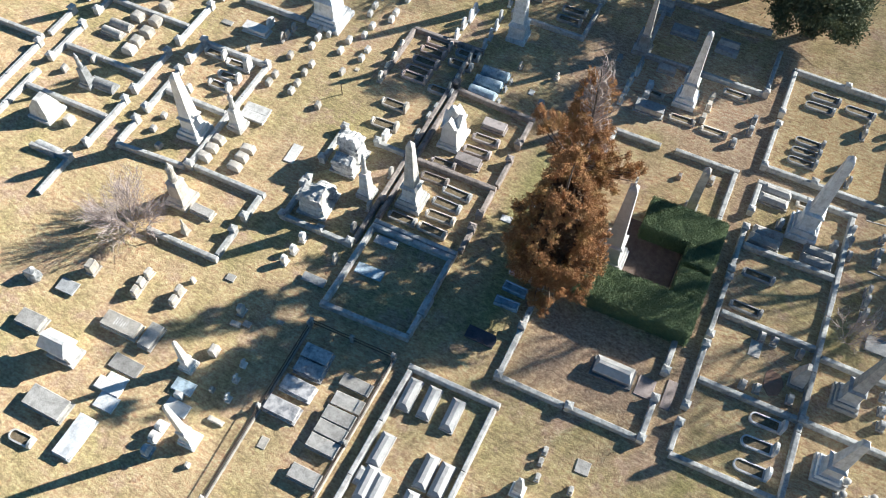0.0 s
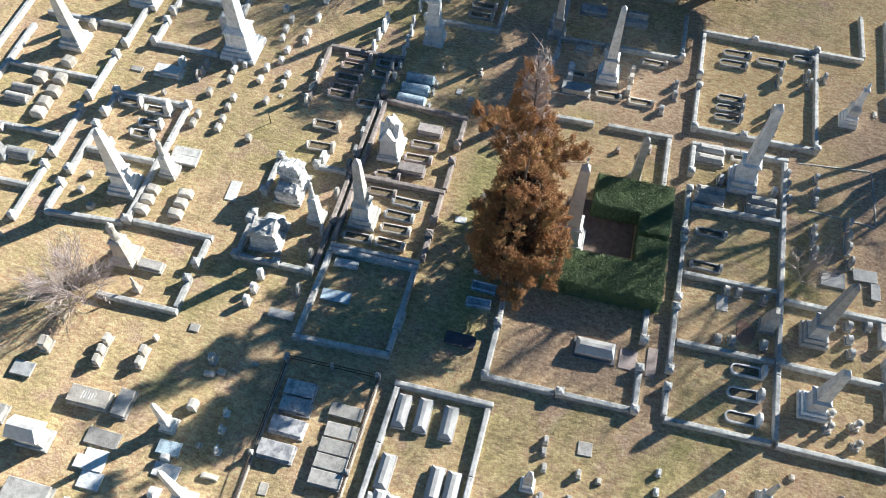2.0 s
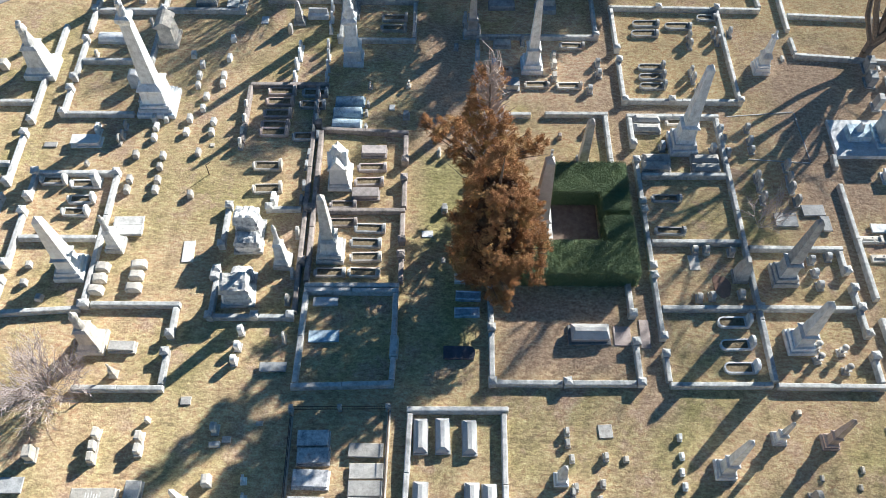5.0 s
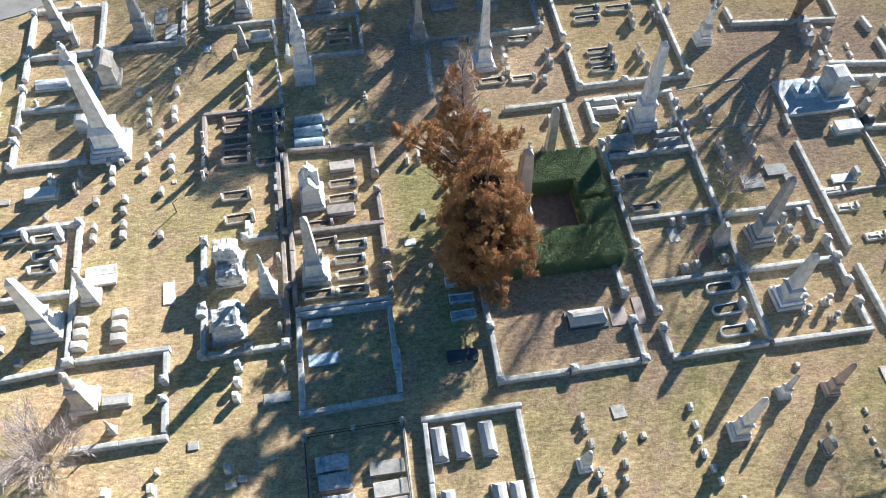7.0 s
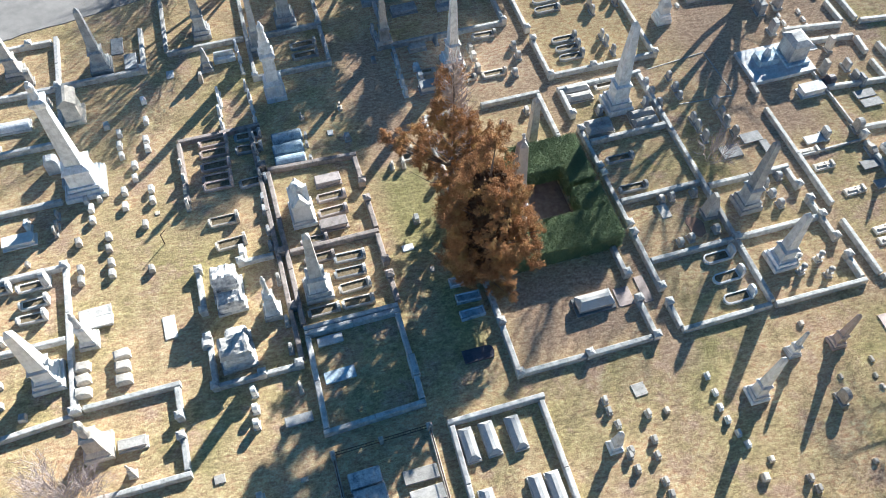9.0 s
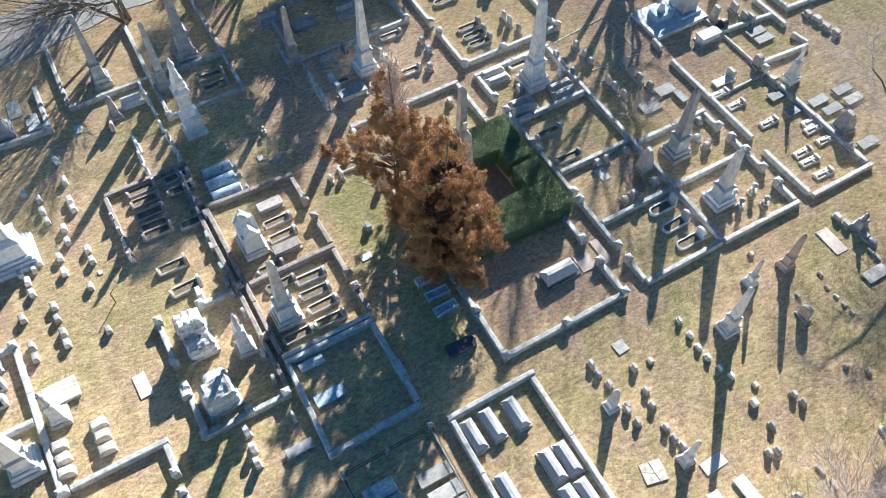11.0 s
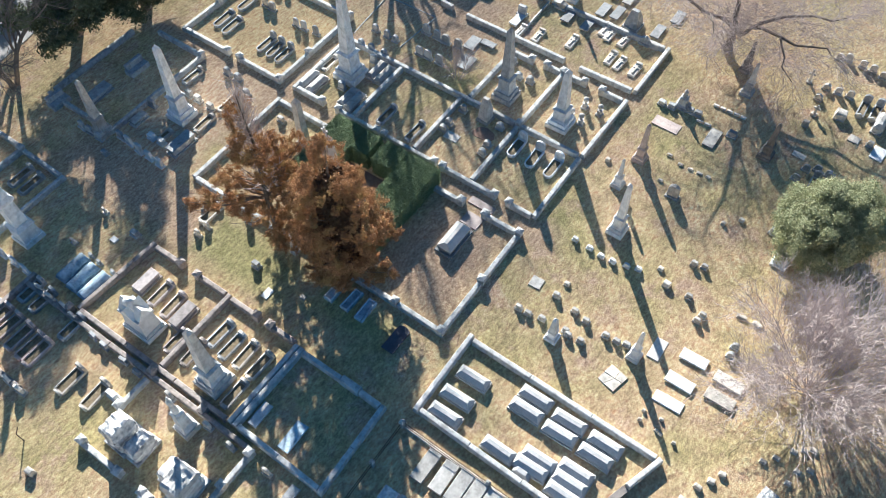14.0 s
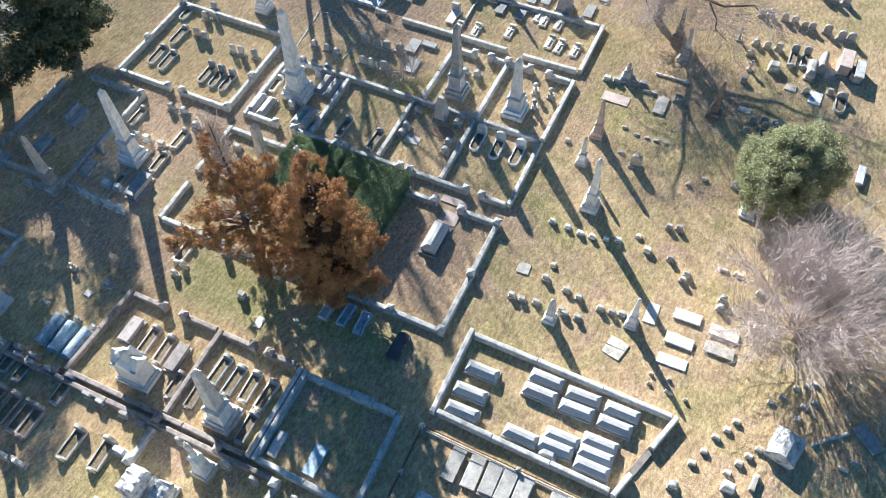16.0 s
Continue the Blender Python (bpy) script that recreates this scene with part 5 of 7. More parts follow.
pyramid_stone(30.47, 3.27, 1.3, 1.6, 'slate')
stone(29.25, 1.62, 0.7, 0.8, 0.3, 'peak', 'slate')
block(29.36, 0.78, 0.6, 0.5, 0.4, m='grey')

# lawn south of the eastern plots
obelisk(12.70, -5.05, 4.96, 1.13, 'bluewhite')
obelisk(18.89, -3.43, 3.60, 0.92, 'redstone')
obelisk(16.06, -3.25, 2.70, 0.8, 'bluewhite', slim=0.8)
obelisk(5.30, -10.21, 3.08, 0.8, 'bluewhite')
obelisk(3.61, -5.60, 2.38, 0.8, 'bluewhite', slim=1.3)
stone(17.26, -6.73, 0.75, 1.1, 0.3, 'round', 'grey')
stone(10.48, -3.21, 0.36, 0.34, 0.17, 'flat', 'bluewhite')
stone(10.46, -4.28, 0.36, 0.34, 0.17, 'flat', 'bluewhite')
stone(10.34, -5.17, 0.36, 0.34, 0.17, 'flat', 'bluewhite')
stone(10.39, -5.97, 0.36, 0.34, 0.17, 'flat', 'bluewhite')
stone(10.59, -6.87, 0.36, 0.34, 0.17, 'flat', 'bluewhite')
stone(10.80, -7.60, 0.36, 0.34, 0.17, 'flat', 'bluewhite')
stone(4.14, -2.91, 0.40, 0.42, 0.2, 'flat', 'grey')
stone(4.14, -3.58, 0.40, 0.42, 0.2, 'flat', 'grey')
stone(4.31, -4.46, 0.40, 0.42, 0.2, 'flat', 'grey')
stone(4.23, -6.32, 0.40, 0.42, 0.2, 'flat', 'grey')
stone(4.33, -7.14, 0.40, 0.42, 0.2, 'flat', 'grey')
stone(5.49, -8.19, 0.40, 0.42, 0.2, 'flat', 'grey')
stone(5.54, -8.91, 0.40, 0.42, 0.2, 'flat', 'grey')
stone(5.69, -9.50, 0.40, 0.42, 0.2, 'flat', 'grey')
stone(5.91, -5.85, 0.40, 0.42, 0.2, 'flat', 'grey')
stone(5.68, -6.75, 0.40, 0.42, 0.2, 'flat', 'grey')
stone(6.20, -4.36, 0.40, 0.42, 0.2, 'flat', 'grey')
stone(4.39, -6.06, 0.40, 0.42, 0.2, 'flat', 'grey')
plaque(6.35, -2.83, 0.8, 0.8, 'grey')
block(7.34, -4.45, 0.35, 0.25, 0.2, m='pale')
stone(13.14, -10.30, 0.38, 0.42, 0.18, 'flat', 'grey')
stone(13.29, -10.93, 0.38, 0.42, 0.18, 'flat', 'grey')
stone(10.78, -11.07, 0.38, 0.42, 0.18, 'flat', 'grey')
stone(10.08, -12.34, 0.38, 0.42, 0.18, 'flat', 'grey')
stone(9.54, -12.20, 0.38, 0.42, 0.18, 'flat', 'grey')
block(10.81, -9.56, 0.5, 0.4, 0.35, m='pale')
block(17.13, -10.47, 0.3, 0.25, 0.2, m='pale')
block(18.06, -11.36, 0.3, 0.25, 0.2, m='pale')
block(11.67, -8.72, 0.3, 0.25, 0.2, m='pale')
block(17.57, -1.69, 0.3, 0.25, 0.2, m='pale')
block(20.05, -5.96, 0.34, 0.16, 0.12, m='pale')
block(20.05, -6.71, 0.34, 0.16, 0.12, m='pale')
block(20.06, -7.37, 0.34, 0.16, 0.12, m='pale')
block(20.12, -8.01, 0.34, 0.16, 0.12, m='pale')
block(18.03, -5.47, 0.34, 0.16, 0.12, m='pale')
block(20.40, -4.98, 0.34, 0.16, 0.12, m='pale')
plaque(22.80, -3.53, 0.95, 2.0, 'redstone')
ledger(23.43, -6.74, 1.8, 0.85, 0.12, 'grey')
stone(24.42, -7.74, 0.6, 0.5, 0.3, 'flat', 'slate')
stone_row(26.46, -6.70, 2.6)
stone_row(24.40, -5.64, 1.2)
figure_stone(25.09, -3.62, 1.62, 1.0, 'slate')
stone(24.39, -2.35, 0.5, 0.4, 0.3, 'flat', 'slate')
stone(24.47, -3.08, 0.5, 0.4, 0.3, 'flat', 'slate')
stone(24.84, -4.34, 0.5, 0.4, 0.3, 'flat', 'slate')
stone(24.90, -4.93, 0.5, 0.4, 0.3, 'flat', 'slate')
obelisk(24.11, -10.40, 3.30, 1.01, 'darkstone')
obelisk(28.90, -6.92, 3.00, 0.92, 'slate')
obelisk(31.06, -5.85, 2.76, 0.84, 'darkstone')
cross_marker(32.55, -10.22, 1.3, 'grey')
stone(32.58, -11.52, 0.5, 0.55, 0.25, 'peak', 'grey')
stone(31.23, -11.41, 0.5, 0.55, 0.25, 'peak', 'grey')
cross_marker(29.67, -11.71, 0.9, 'pale')
block(28.31, -11.58, 0.45, 0.35, 0.5, m='grey')
stone(32.57, -12.38, 0.5, 0.66, 0.16, 'round', 'grey')
stone(32.68, -13.20, 0.5, 0.66, 0.16, 'round', 'grey')
stone(36.00, -11.21, 0.5, 0.66, 0.16, 'round', 'grey')
stone(36.33, -11.82, 0.5, 0.66, 0.16, 'round', 'grey')
stone(36.23, -12.94, 0.5, 0.66, 0.16, 'round', 'grey')
stone(36.21, -13.68, 0.5, 0.66, 0.16, 'round', 'grey')
stone(35.96, -14.52, 0.5, 0.66, 0.16, 'round', 'grey')
stone(35.98, -15.07, 0.5, 0.66, 0.16, 'round', 'grey')
cradle(32.00, -14.40, 1.6, 0.6, 0.8, 'slate')
cradle(32.16, -15.28, 1.6, 0.6, 0.8, 'slate')
cradle(23.29, -14.05, 1.6, 0.6, 0.8, 'slate')
cradle(23.58, -14.79, 1.6, 0.6, 0.8, 'slate')
block(30.47, -13.3, 0.75, 0.7, 0.6, m='pale')
ledger(32.68, -18.03, 2.0, 0.9, 1.0, 'redstone')
ledger(32.18, -19.11, 1.9, 0.7, 0.8, 'slate')
plaque(29.03, -14.91, 0.7, 0.8, 'pale')
plaque(28.69, -16.73, 1.3, 0.9, 'bluewhite')
plaque(31.65, -17.26, 1.2, 0.9, 'grey')
hip_tomb(31.2, -15.9, 1.7, 0.7, 0.8, 'grey')
vault(32.06, -16.52, 1.6, 0.6, 1.0, 'brownstone')
cradle(28.55, -18.46, 1.5, 0.8, 0.7, 'slate', rounded=True)
stone(29.01, -15.95, 0.4, 0.5, 0.2, 'flat', 'pale')
stone(29.61, -17.60, 0.4, 0.5, 0.2, 'flat', 'pale')
stone(40.16, -15.19, 0.6, 0.85, 0.2, 'round', 'slate')
stone(39.92, -16.11, 0.6, 0.85, 0.2, 'round', 'slate')
stone(40.02, -16.96, 0.6, 0.85, 0.2, 'round', 'slate')
stone(36.04, -16.21, 0.6, 0.85, 0.2, 'round', 'slate')
stone(35.82, -17.31, 0.6, 0.85, 0.2, 'round', 'slate')
stone(35.80, -18.02, 0.6, 0.85, 0.2, 'round', 'slate')
stone(31.54, -18.85, 0.6, 0.85, 0.2, 'round', 'slate')
stone(24.42, -13.15, 0.5, 0.6, 0.16, 'round', 'slate')
stone(24.80, -13.84, 0.5, 0.6, 0.16, 'round', 'slate')
stone(24.83, -14.63, 0.5, 0.6, 0.16, 'round', 'slate')
stone(23.27, -12.86, 0.5, 0.6, 0.16, 'round', 'slate')
plaque(25.46, -12.30, 0.5, 0.9, 'pale')
slant_stone(16.32, -14.66, 0.8, 0.6, 0.6, 'bluewhite')
stone(18.24, -13.44, 0.5, 0.6, 0.25, 'round', 'slate')
ledger(22.51, -20.86, 1.7, 0.5, 0.3, 'bluewhite')

# ledgers by the bare tree
ledger(6.52, -11.14, 1.5, 0.75, 0.05, 'bright')
ledger_d(7.14, -13.20, 1.65, 0.75, 0.15, 'bluewhite')
ledger_d(5.33, -13.17, 1.7, 0.76, 0.15, 'bluewhite')
ledger_d(3.87, -13.16, 1.75, 0.72, 0.08, 'bluewhite')
ledger_d(6.91, -15.49, 1.75, 0.78, 0.17, 'pale')
ledger_d(5.67, -15.50, 1.75, 0.76, 0.16, 'pale')
broken_slab(3.36, -9.85)
block(2.61, -12.27, 0.2, 0.13, 0.2, m='pale')
block(2.00, -12.33, 0.2, 0.13, 0.2, m='pale')
block(2.68, -13.34, 0.2, 0.13, 0.2, m='pale')
block(1.93, -13.39, 0.2, 0.13, 0.2, m='pale')
block(1.88, -13.65, 0.2, 0.13, 0.2, m='pale')
block(1.85, -14.51, 0.2, 0.13, 0.2, m='pale')
block(11.37, -14.33, 0.55, 0.2, 0.14)
block(11.42, -15.3, 0.55, 0.2, 0.14)
block(10.6, -16.81, 0.4, 0.25, 0.3)
stone(9.18, -14.82, 0.4, 0.55, 0.2, 'round', 'slate')
stone(8.53, -14.83, 0.4, 0.55, 0.2, 'round', 'slate')
block(3.70, -18.98, 0.34, 0.22, 0.16, m='pale')
block(4.30, -19.50, 0.34, 0.22, 0.16, m='pale')
block(5.19, -20.14, 0.34, 0.22, 0.16, m='pale')
block(5.57, -20.61, 0.34, 0.22, 0.16, m='pale')
block(5.87, -21.01, 0.34, 0.22, 0.16, m='pale')
block(4.23, -20.74, 0.34, 0.22, 0.16, m='pale')
block(4.68, -21.28, 0.34, 0.22, 0.16, m='pale')
block(3.34, -20.55, 0.34, 0.22, 0.16, m='pale')
block(1.74, -17.48, 0.38, 0.26, 0.22, m='pale')
block(1.06, -17.13, 0.38, 0.26, 0.22, m='pale')
block(0.36, -16.67, 0.38, 0.26, 0.22, m='pale')
block(-0.69, -16.27, 0.38, 0.26, 0.22, m='pale')
block(-1.61, -15.84, 0.38, 0.26, 0.22, m='pale')
block(0.65, -18.99, 0.38, 0.26, 0.22, m='pale')
block(0.05, -18.56, 0.38, 0.26, 0.22, m='pale')
block(-0.58, -18.17, 0.38, 0.26, 0.22, m='pale')
block(-1.36, -17.72, 0.38, 0.26, 0.22, m='pale')
draped_table(1.2, -20.2, 1.75, 1.55, 0.9, 'veined')
stone_row(2.85, -22.4, 2.4, -48.5 - 90.0)
block(1.44, -23.39, 0.5, 0.2, 0.15)
block(2.05, -23.92, 0.5, 0.2, 0.15)
ledger(3.7, -24.3, 1.75, 0.85, 0.2, 'slate', rz=48.0)

# plot of the hipped tombs
hip_tomb_y(-1.37, -3.29, 1.95, 0.76, 0.55, 'tombgrey')
hip_tomb_y(-2.88, -3.19, 1.95, 0.76, 0.55, 'tombgrey')
hip_tomb_y(-4.12, -3.22, 1.95, 0.76, 0.55, 'tombgrey')
hip_tomb_y(-0.33, -6.90, 1.95, 0.76, 0.55, 'tombgrey')
hip_tomb_y(-1.28, -6.83, 1.95, 0.76, 0.55, 'tombgrey')
hip_tomb_y(-0.48, -9.17, 1.95, 0.76, 0.55, 'tombgrey')
hip_tomb_y(-1.39, -9.07, 1.95, 0.76, 0.55, 'tombgrey')
hip_tomb_y(-0.46, -11.47, 1.95, 0.76, 0.55, 'tombgrey')
hip_tomb_y(-1.41, -11.34, 1.95, 0.76, 0.55, 'tombgrey')
hip_tomb_y(-4.10, -6.79, 1.95, 0.76, 0.55, 'tombgrey')
hip_tomb_y(-3.28, -8.92, 1.95, 0.76, 0.55, 'tombgrey')
hip_tomb_y(-3.94, -8.79, 1.95, 0.76, 0.55, 'tombgrey')
hip_tomb_y(-2.73, -10.94, 1.95, 0.76, 0.55, 'tombgrey')
hip_tomb_y(-3.46, -10.93, 1.95, 0.76, 0.55, 'tombgrey')
hip_tomb_y(-4.23, -10.95, 1.95, 0.76, 0.55, 'tombgrey')
hip_tomb_y(-4.46, -8.53, 1.0, 0.45, 0.4, 'tombgrey')

# railed plot
ledger(-10.11, -3.42, 1.75, 0.9, 0.5, 'marble')
ledger(-10.04, -4.42, 1.75, 0.86, 0.5, 'marble')
ledger(-10.08, -5.69, 1.95, 0.95, 0.5, 'marble')
ledger(-10.24, -7.16, 2.0, 0.95, 0.5, 'marble')
ledger(-7.15, -4.06, 1.95, 0.80, 0.3, 'grey')
ledger(-7.08, -5.20, 1.88, 0.86, 0.2, 'grey')
ledger(-7.08, -6.22, 1.85, 0.85, 0.45, 'grey')
ledger(-7.08, -7.12, 1.85, 0.82, 0.45, 'grey')
ledger(-7.08, -8.02, 1.85, 0.83, 0.45, 'grey')
ledger(-7.15, -9.92, 1.8, 0.85, 0.45, 'grey')
plaque(-10.25, -9.25, 0.5, 0.7, 'pale')

# south-western lawn
inscribed_ledger(-21.65, -6.78, 2.4, 1.03, 0.5, 'pale')
ledger_y(-19.62, -6.64, 1.6, 0.85, 0.45, 'grey')
ledger(-26.70, -8.87, 1.7, 1.0, 0.5, 'grey')
studded_tomb(-23.53, -9.68, 2.18)
ledger(-19.92, -8.78, 2.0, 0.95, 0.12, 'grey')
ledger(-19.85, -9.72, 1.3, 0.6, 0.1, 'bluewhite')
ledger(-19.98, -10.25, 1.75, 0.78, 0.16, 'bright')
ledger(-19.55, -11.12, 1.3, 0.95, 0.1, 'bluewhite')
ledger(-22.40, -12.63, 2.55, 1.27, 0.55, 'grey')
ledger_y(-19.81, -13.52, 2.5, 1.05, 0.4, 'bluewhite')
obelisk(-16.60, -7.20, 3.46, 0.92, 'white')
obelisk(-13.95, -10.87, 5.42, 1.01, 'bluewhite')
ledger(-16.08, -8.42, 1.35, 0.8, 0.2, 'bluestone')
ledger(-15.75, -9.62, 1.5, 0.8, 0.08, 'bright')
block(-16.05, -8.98, 0.35, 0.5, 0.5, m='bright')
block(-15.74, -5.79, 0.6, 0.5, 0.6, m='pale')
cross_marker(-13.74, -5.75, 0.7, 'bright')
cross_marker(-13.62, -6.75, 0.7, 'bright')
cross_marker(-13.38, -7.94, 0.7, 'bright')
block(-14.53, -7.86, 0.3, 0.25, 0.35, m='pale')
block(-13.28, -12.14, 0.3, 0.25, 0.35, m='pale')
block(-13.31, -9.33, 0.25, 0.9, 0.2, m='pale')
stone(-15.80, -10.96, 0.6, 0.75, 0.35, 'round', 'white')
stone(-15.82, -11.62, 0.6, 0.75, 0.35, 'round', 'white')
stone(-15.67, -12.43, 0.6, 0.75, 0.35, 'round', 'bluestone')
stone(-22.31, -3.17, 0.55, 0.7, 0.3, 'flat', 'pale')
stone(-22.30, -3.93, 0.55, 0.7, 0.3, 'flat', 'pale')
stone(-22.29, -4.55, 0.55, 0.7, 0.3, 'flat', 'pale')
stone(-19.85, -3.36, 0.55, 0.7, 0.3, 'flat', 'pale')
stone(-19.80, -4.08, 0.55, 0.7, 0.3, 'flat', 'pale')
stone(-25.68, -4.36, 0.7, 0.9, 0.45, 'flat', 'pale')
block(-19.60, -2.33, 0.25, 0.2, 0.5, m='pale')
ledger(-26.33, -6.05, 1.3, 0.9, 0.2, 'slate')
rock_block(-28.75, -6.31, 1.0, 0.8, 0.8)
stone(-15.71, -2.85, 0.5, 0.9, 0.3, 'round', 'white')
block(-15.65, -3.71, 0.3, 0.6, 0.25, m='white')
plaque(-15.03, -3.39, 0.5, 0.4, 'pale')
plaque(-17.70, -1.10, 0.6, 0.5, 'grey')
block(-13.28, -2.44, 0.2, 0.35, 0.12, m='pale')
cradle(-22.57, -14.86, 1.4, 0.7, 0.4, 'white', rounded=True)

# north-eastern corner
stone(28.88, 25.46, 0.9, 1.0, 0.55, 'flat', 'slate')
stone(28.65, 23.99, 0.9, 1.0, 0.55, 'flat', 'slate')
stone(28.46, 21.66, 0.7, 1.3, 0.4, 'flat', 'slate')
stone(30.30, 24.19, 0.8, 1.0, 0.4, 'round', 'slate')
block(30.00, 24.00, 0.5, 0.2, 0.16, m='white')
block(29.94, 23.10, 0.5, 0.2, 0.16, m='white')
block(29.90, 22.27, 0.5, 0.2, 0.16, m='white')
block(29.93, 21.57, 0.5, 0.2, 0.16, m='white')
block(29.78, 25.51, 0.5, 0.2, 0.16, m='white')
block(31.67, 23.09, 0.5, 0.2, 0.16, m='white')
block(31.59, 22.20, 0.5, 0.2, 0.16, m='white')
block(31.46, 21.40, 0.5, 0.2, 0.16, m='white')
block(22.77, 26.48, 0.5, 0.2, 0.16, m='white')
stone(31.63, 18.69, 0.6, 1.2, 0.3, 'flat', 'pale')
stone(30.00, 16.70, 0.6, 1.2, 0.3, 'flat', 'pale')
stone(29.86, 15.58, 0.7, 0.7, 0.5, 'round', 'navy')
stone(31.88, 16.61, 0.75, 0.75, 0.25, 'flat', 'slate')
stone(31.96, 15.43, 0.75, 0.75, 0.25, 'flat', 'slate')
stone(32.10, 14.94, 0.75, 0.75, 0.25, 'flat', 'slate')
plaque(30.55, 19.31, 0.9, 0.7, 'bright')
stone(36.62, 13.24, 0.6, 0.4, 0.4, 'flat', 'slate')
stone(36.82, 12.44, 0.6, 0.4, 0.4, 'flat', 'slate')
stone(36.84, 11.46, 0.6, 0.4, 0.4, 'flat', 'slate')
stone(36.99, 10.57, 0.6, 0.4, 0.4, 'flat', 'slate')
stone(-3.32, -15.24, 0.5, 0.6, 0.3, 'round', 'slate')
block(-2.19, -17.93, 0.6, 0.5, 0.6, m='bluewhite')
block(-1.29, -19.18, 0.25, 0.9, 0.25, m='pale')


# ---- hedge plot: tall monument and clipped hedge ----
spire = obelisk(3.19, 10.31, 8.4, 2.0, "bright", 1.1)
bm = block_into(bmesh.new(), 0.12, 0.12, 8.3, 8.95, chip=0.01)
block_into(bm, 0.1, 0.46, 8.6, 8.72, chip=0.01)
part("finial", bm, STONE["bright"], spire, "small white cross finial")
plaque(9.37, 3.3, 0.6, 1.9, "redstone")
plaque(7.98, 3.15, 1.05, 1.3, "redstone")


def leaf_cloud(centres, normals, size, spread, rng):
    """Small leaf blades round the given places; each is two triangles bent along the middle."""
    n = len(centres)
    c = centres + rng.normal(0, spread, (n, 3))
    d = normals + rng.normal(0, 0.75, (n, 3))
    d /= np.linalg.norm(d, axis=1)[:, None] + 1e-9
    u = np.cross(d, rng.normal(0, 1, (n, 3)))
    u /= np.linalg.norm(u, axis=1)[:, None] + 1e-9
    v = np.cross(d, u)
    s = size * rng.uniform(0.6, 1.4, (n, 1))
    a, b = c - u * s, c + u * s
    p, q = c + v * s * 0.55 + d * s * 0.15, c - v * s * 0.55 + d * s * 0.15
    verts = np.stack([a, q, b, p], 1).reshape(-1, 3)
    idx = np.arange(n) * 4
    faces = np.stack([idx, idx + 1, idx + 2, idx + 3], 1)
    return verts, faces


def hedge():
    rng = np.random.default_rng(5)
    root = thing("hedge", 5.75, 10.0, "dark green clipped hedge with a square inner court", "hedge")
    boxes = (("southern_arm", 2.0, 6.6, 9.25, 9.05, 1.65), ("eastern_arm", 7.4, 9.05, 9.25, 10.95, 1.65), ("northern_arm", 4.3, 12.8, 9.25, 15.25, 1.65), ("north_east_arm", 7.4, 11.4, 9.25, 12.8, 1.65))
    for name, x0, y0, x1, y1, h in boxes:
        bm = bmesh.new()
        loft(bm, [rect((x1 - x0) / 2 - 0.06, (y1 - y0) / 2 - (0.06 if "east" not in name else 0.0), z, (x0 + x1) / 2 - 5.75, (y0 + y1) / 2 - 10.0) for z in (0.0, h - 0.1)])
        arm = part("hedge_arm", bm, HEDGE_LEAF, root)
        top = int((x1 - x0) * (y1 - y0) * 800)
        side = int(2 * (x1 - x0 + y1 - y0) * h * 420)
        px, py = rng.uniform(x0, x1, top), rng.uniform(y0, y1, top)
        wave = np.array([0.1 * noise.noise((a * 1.1, b * 1.1, 0)) for a, b in zip(px, py)])
        drop = 0.16 * np.clip(1 - np.minimum.reduce([px - x0, x1 - px, py - y0, y1 - py]) / 0.28, 0, 1) ** 2
        pts = [np.stack([px, py, h + wave - drop], 1)]
        nor = [np.tile((0, 0, 1.0), (top, 1))]
        t = rng.uniform(0, 2 * (x1 - x0 + y1 - y0), side)
        zz = rng.uniform(0.02, h, side)
        lx, ly = x1 - x0, y1 - y0
        sx = np.where(t < lx, x0 + t, np.where(t < lx + ly, x1, np.where(t < 2 * lx + ly, x1 - (t - lx - ly), x0)))
        sy = np.where(t < lx, y0, np.where(t < lx + ly, y0 + t - lx, np.where(t < 2 * lx + ly, y1, y1 - (t - 2 * lx - ly))))
        nx = np.where(t < lx, 0, np.where(t < lx + ly, 1, np.where(t < 2 * lx + ly, 0, -1)))
        ny = np.where(t < lx, -1, np.where(t < lx + ly, 0, np.where(t < 2 * lx + ly, 1, 0)))
        pts.append(np.stack([sx, sy, zz], 1))
        nor.append(np.stack([nx, ny, np.full(side, 0.35)], 1))
        v, f = leaf_cloud(np.concatenate(pts) - (5.75, 10.0, 0), np.concatenate(nor), 0.045, 0.04, rng)
        tagged(part("leaves", raw("leaves", v.tolist(), f.tolist()), HEDGE_LEAF, arm), kind="stuff")


hedge()
tagged(thing("court_floor", 4.95, 11.0, "bare dark earth floor inside the hedge", "soil"))
part("soil", block_into(bmesh.new(), 4.6, 6.2, -0.04, 0.04), LITTER, bpy.data.objects["court_floor"])


# ---- trees ----
def tube_into(verts, faces, a, b, ra, rb, n=4):
    d = b - a
    if d.length < 1e-5:
        return
    u = d.orthogonal().normalized()
    v = d.cross(u).normalized()
    k = len(verts)
    for p, r in ((a, ra), (b, rb)):
        for i in range(n):
            w = 2 * math.pi * i / n
            verts.append(p + u * (r * math.cos(w)) + v * (r * math.sin(w)))
    for i in range(n):
        j = (i + 1) % n
        faces.append((k + i, k + j, k + n + j, k + n + i))


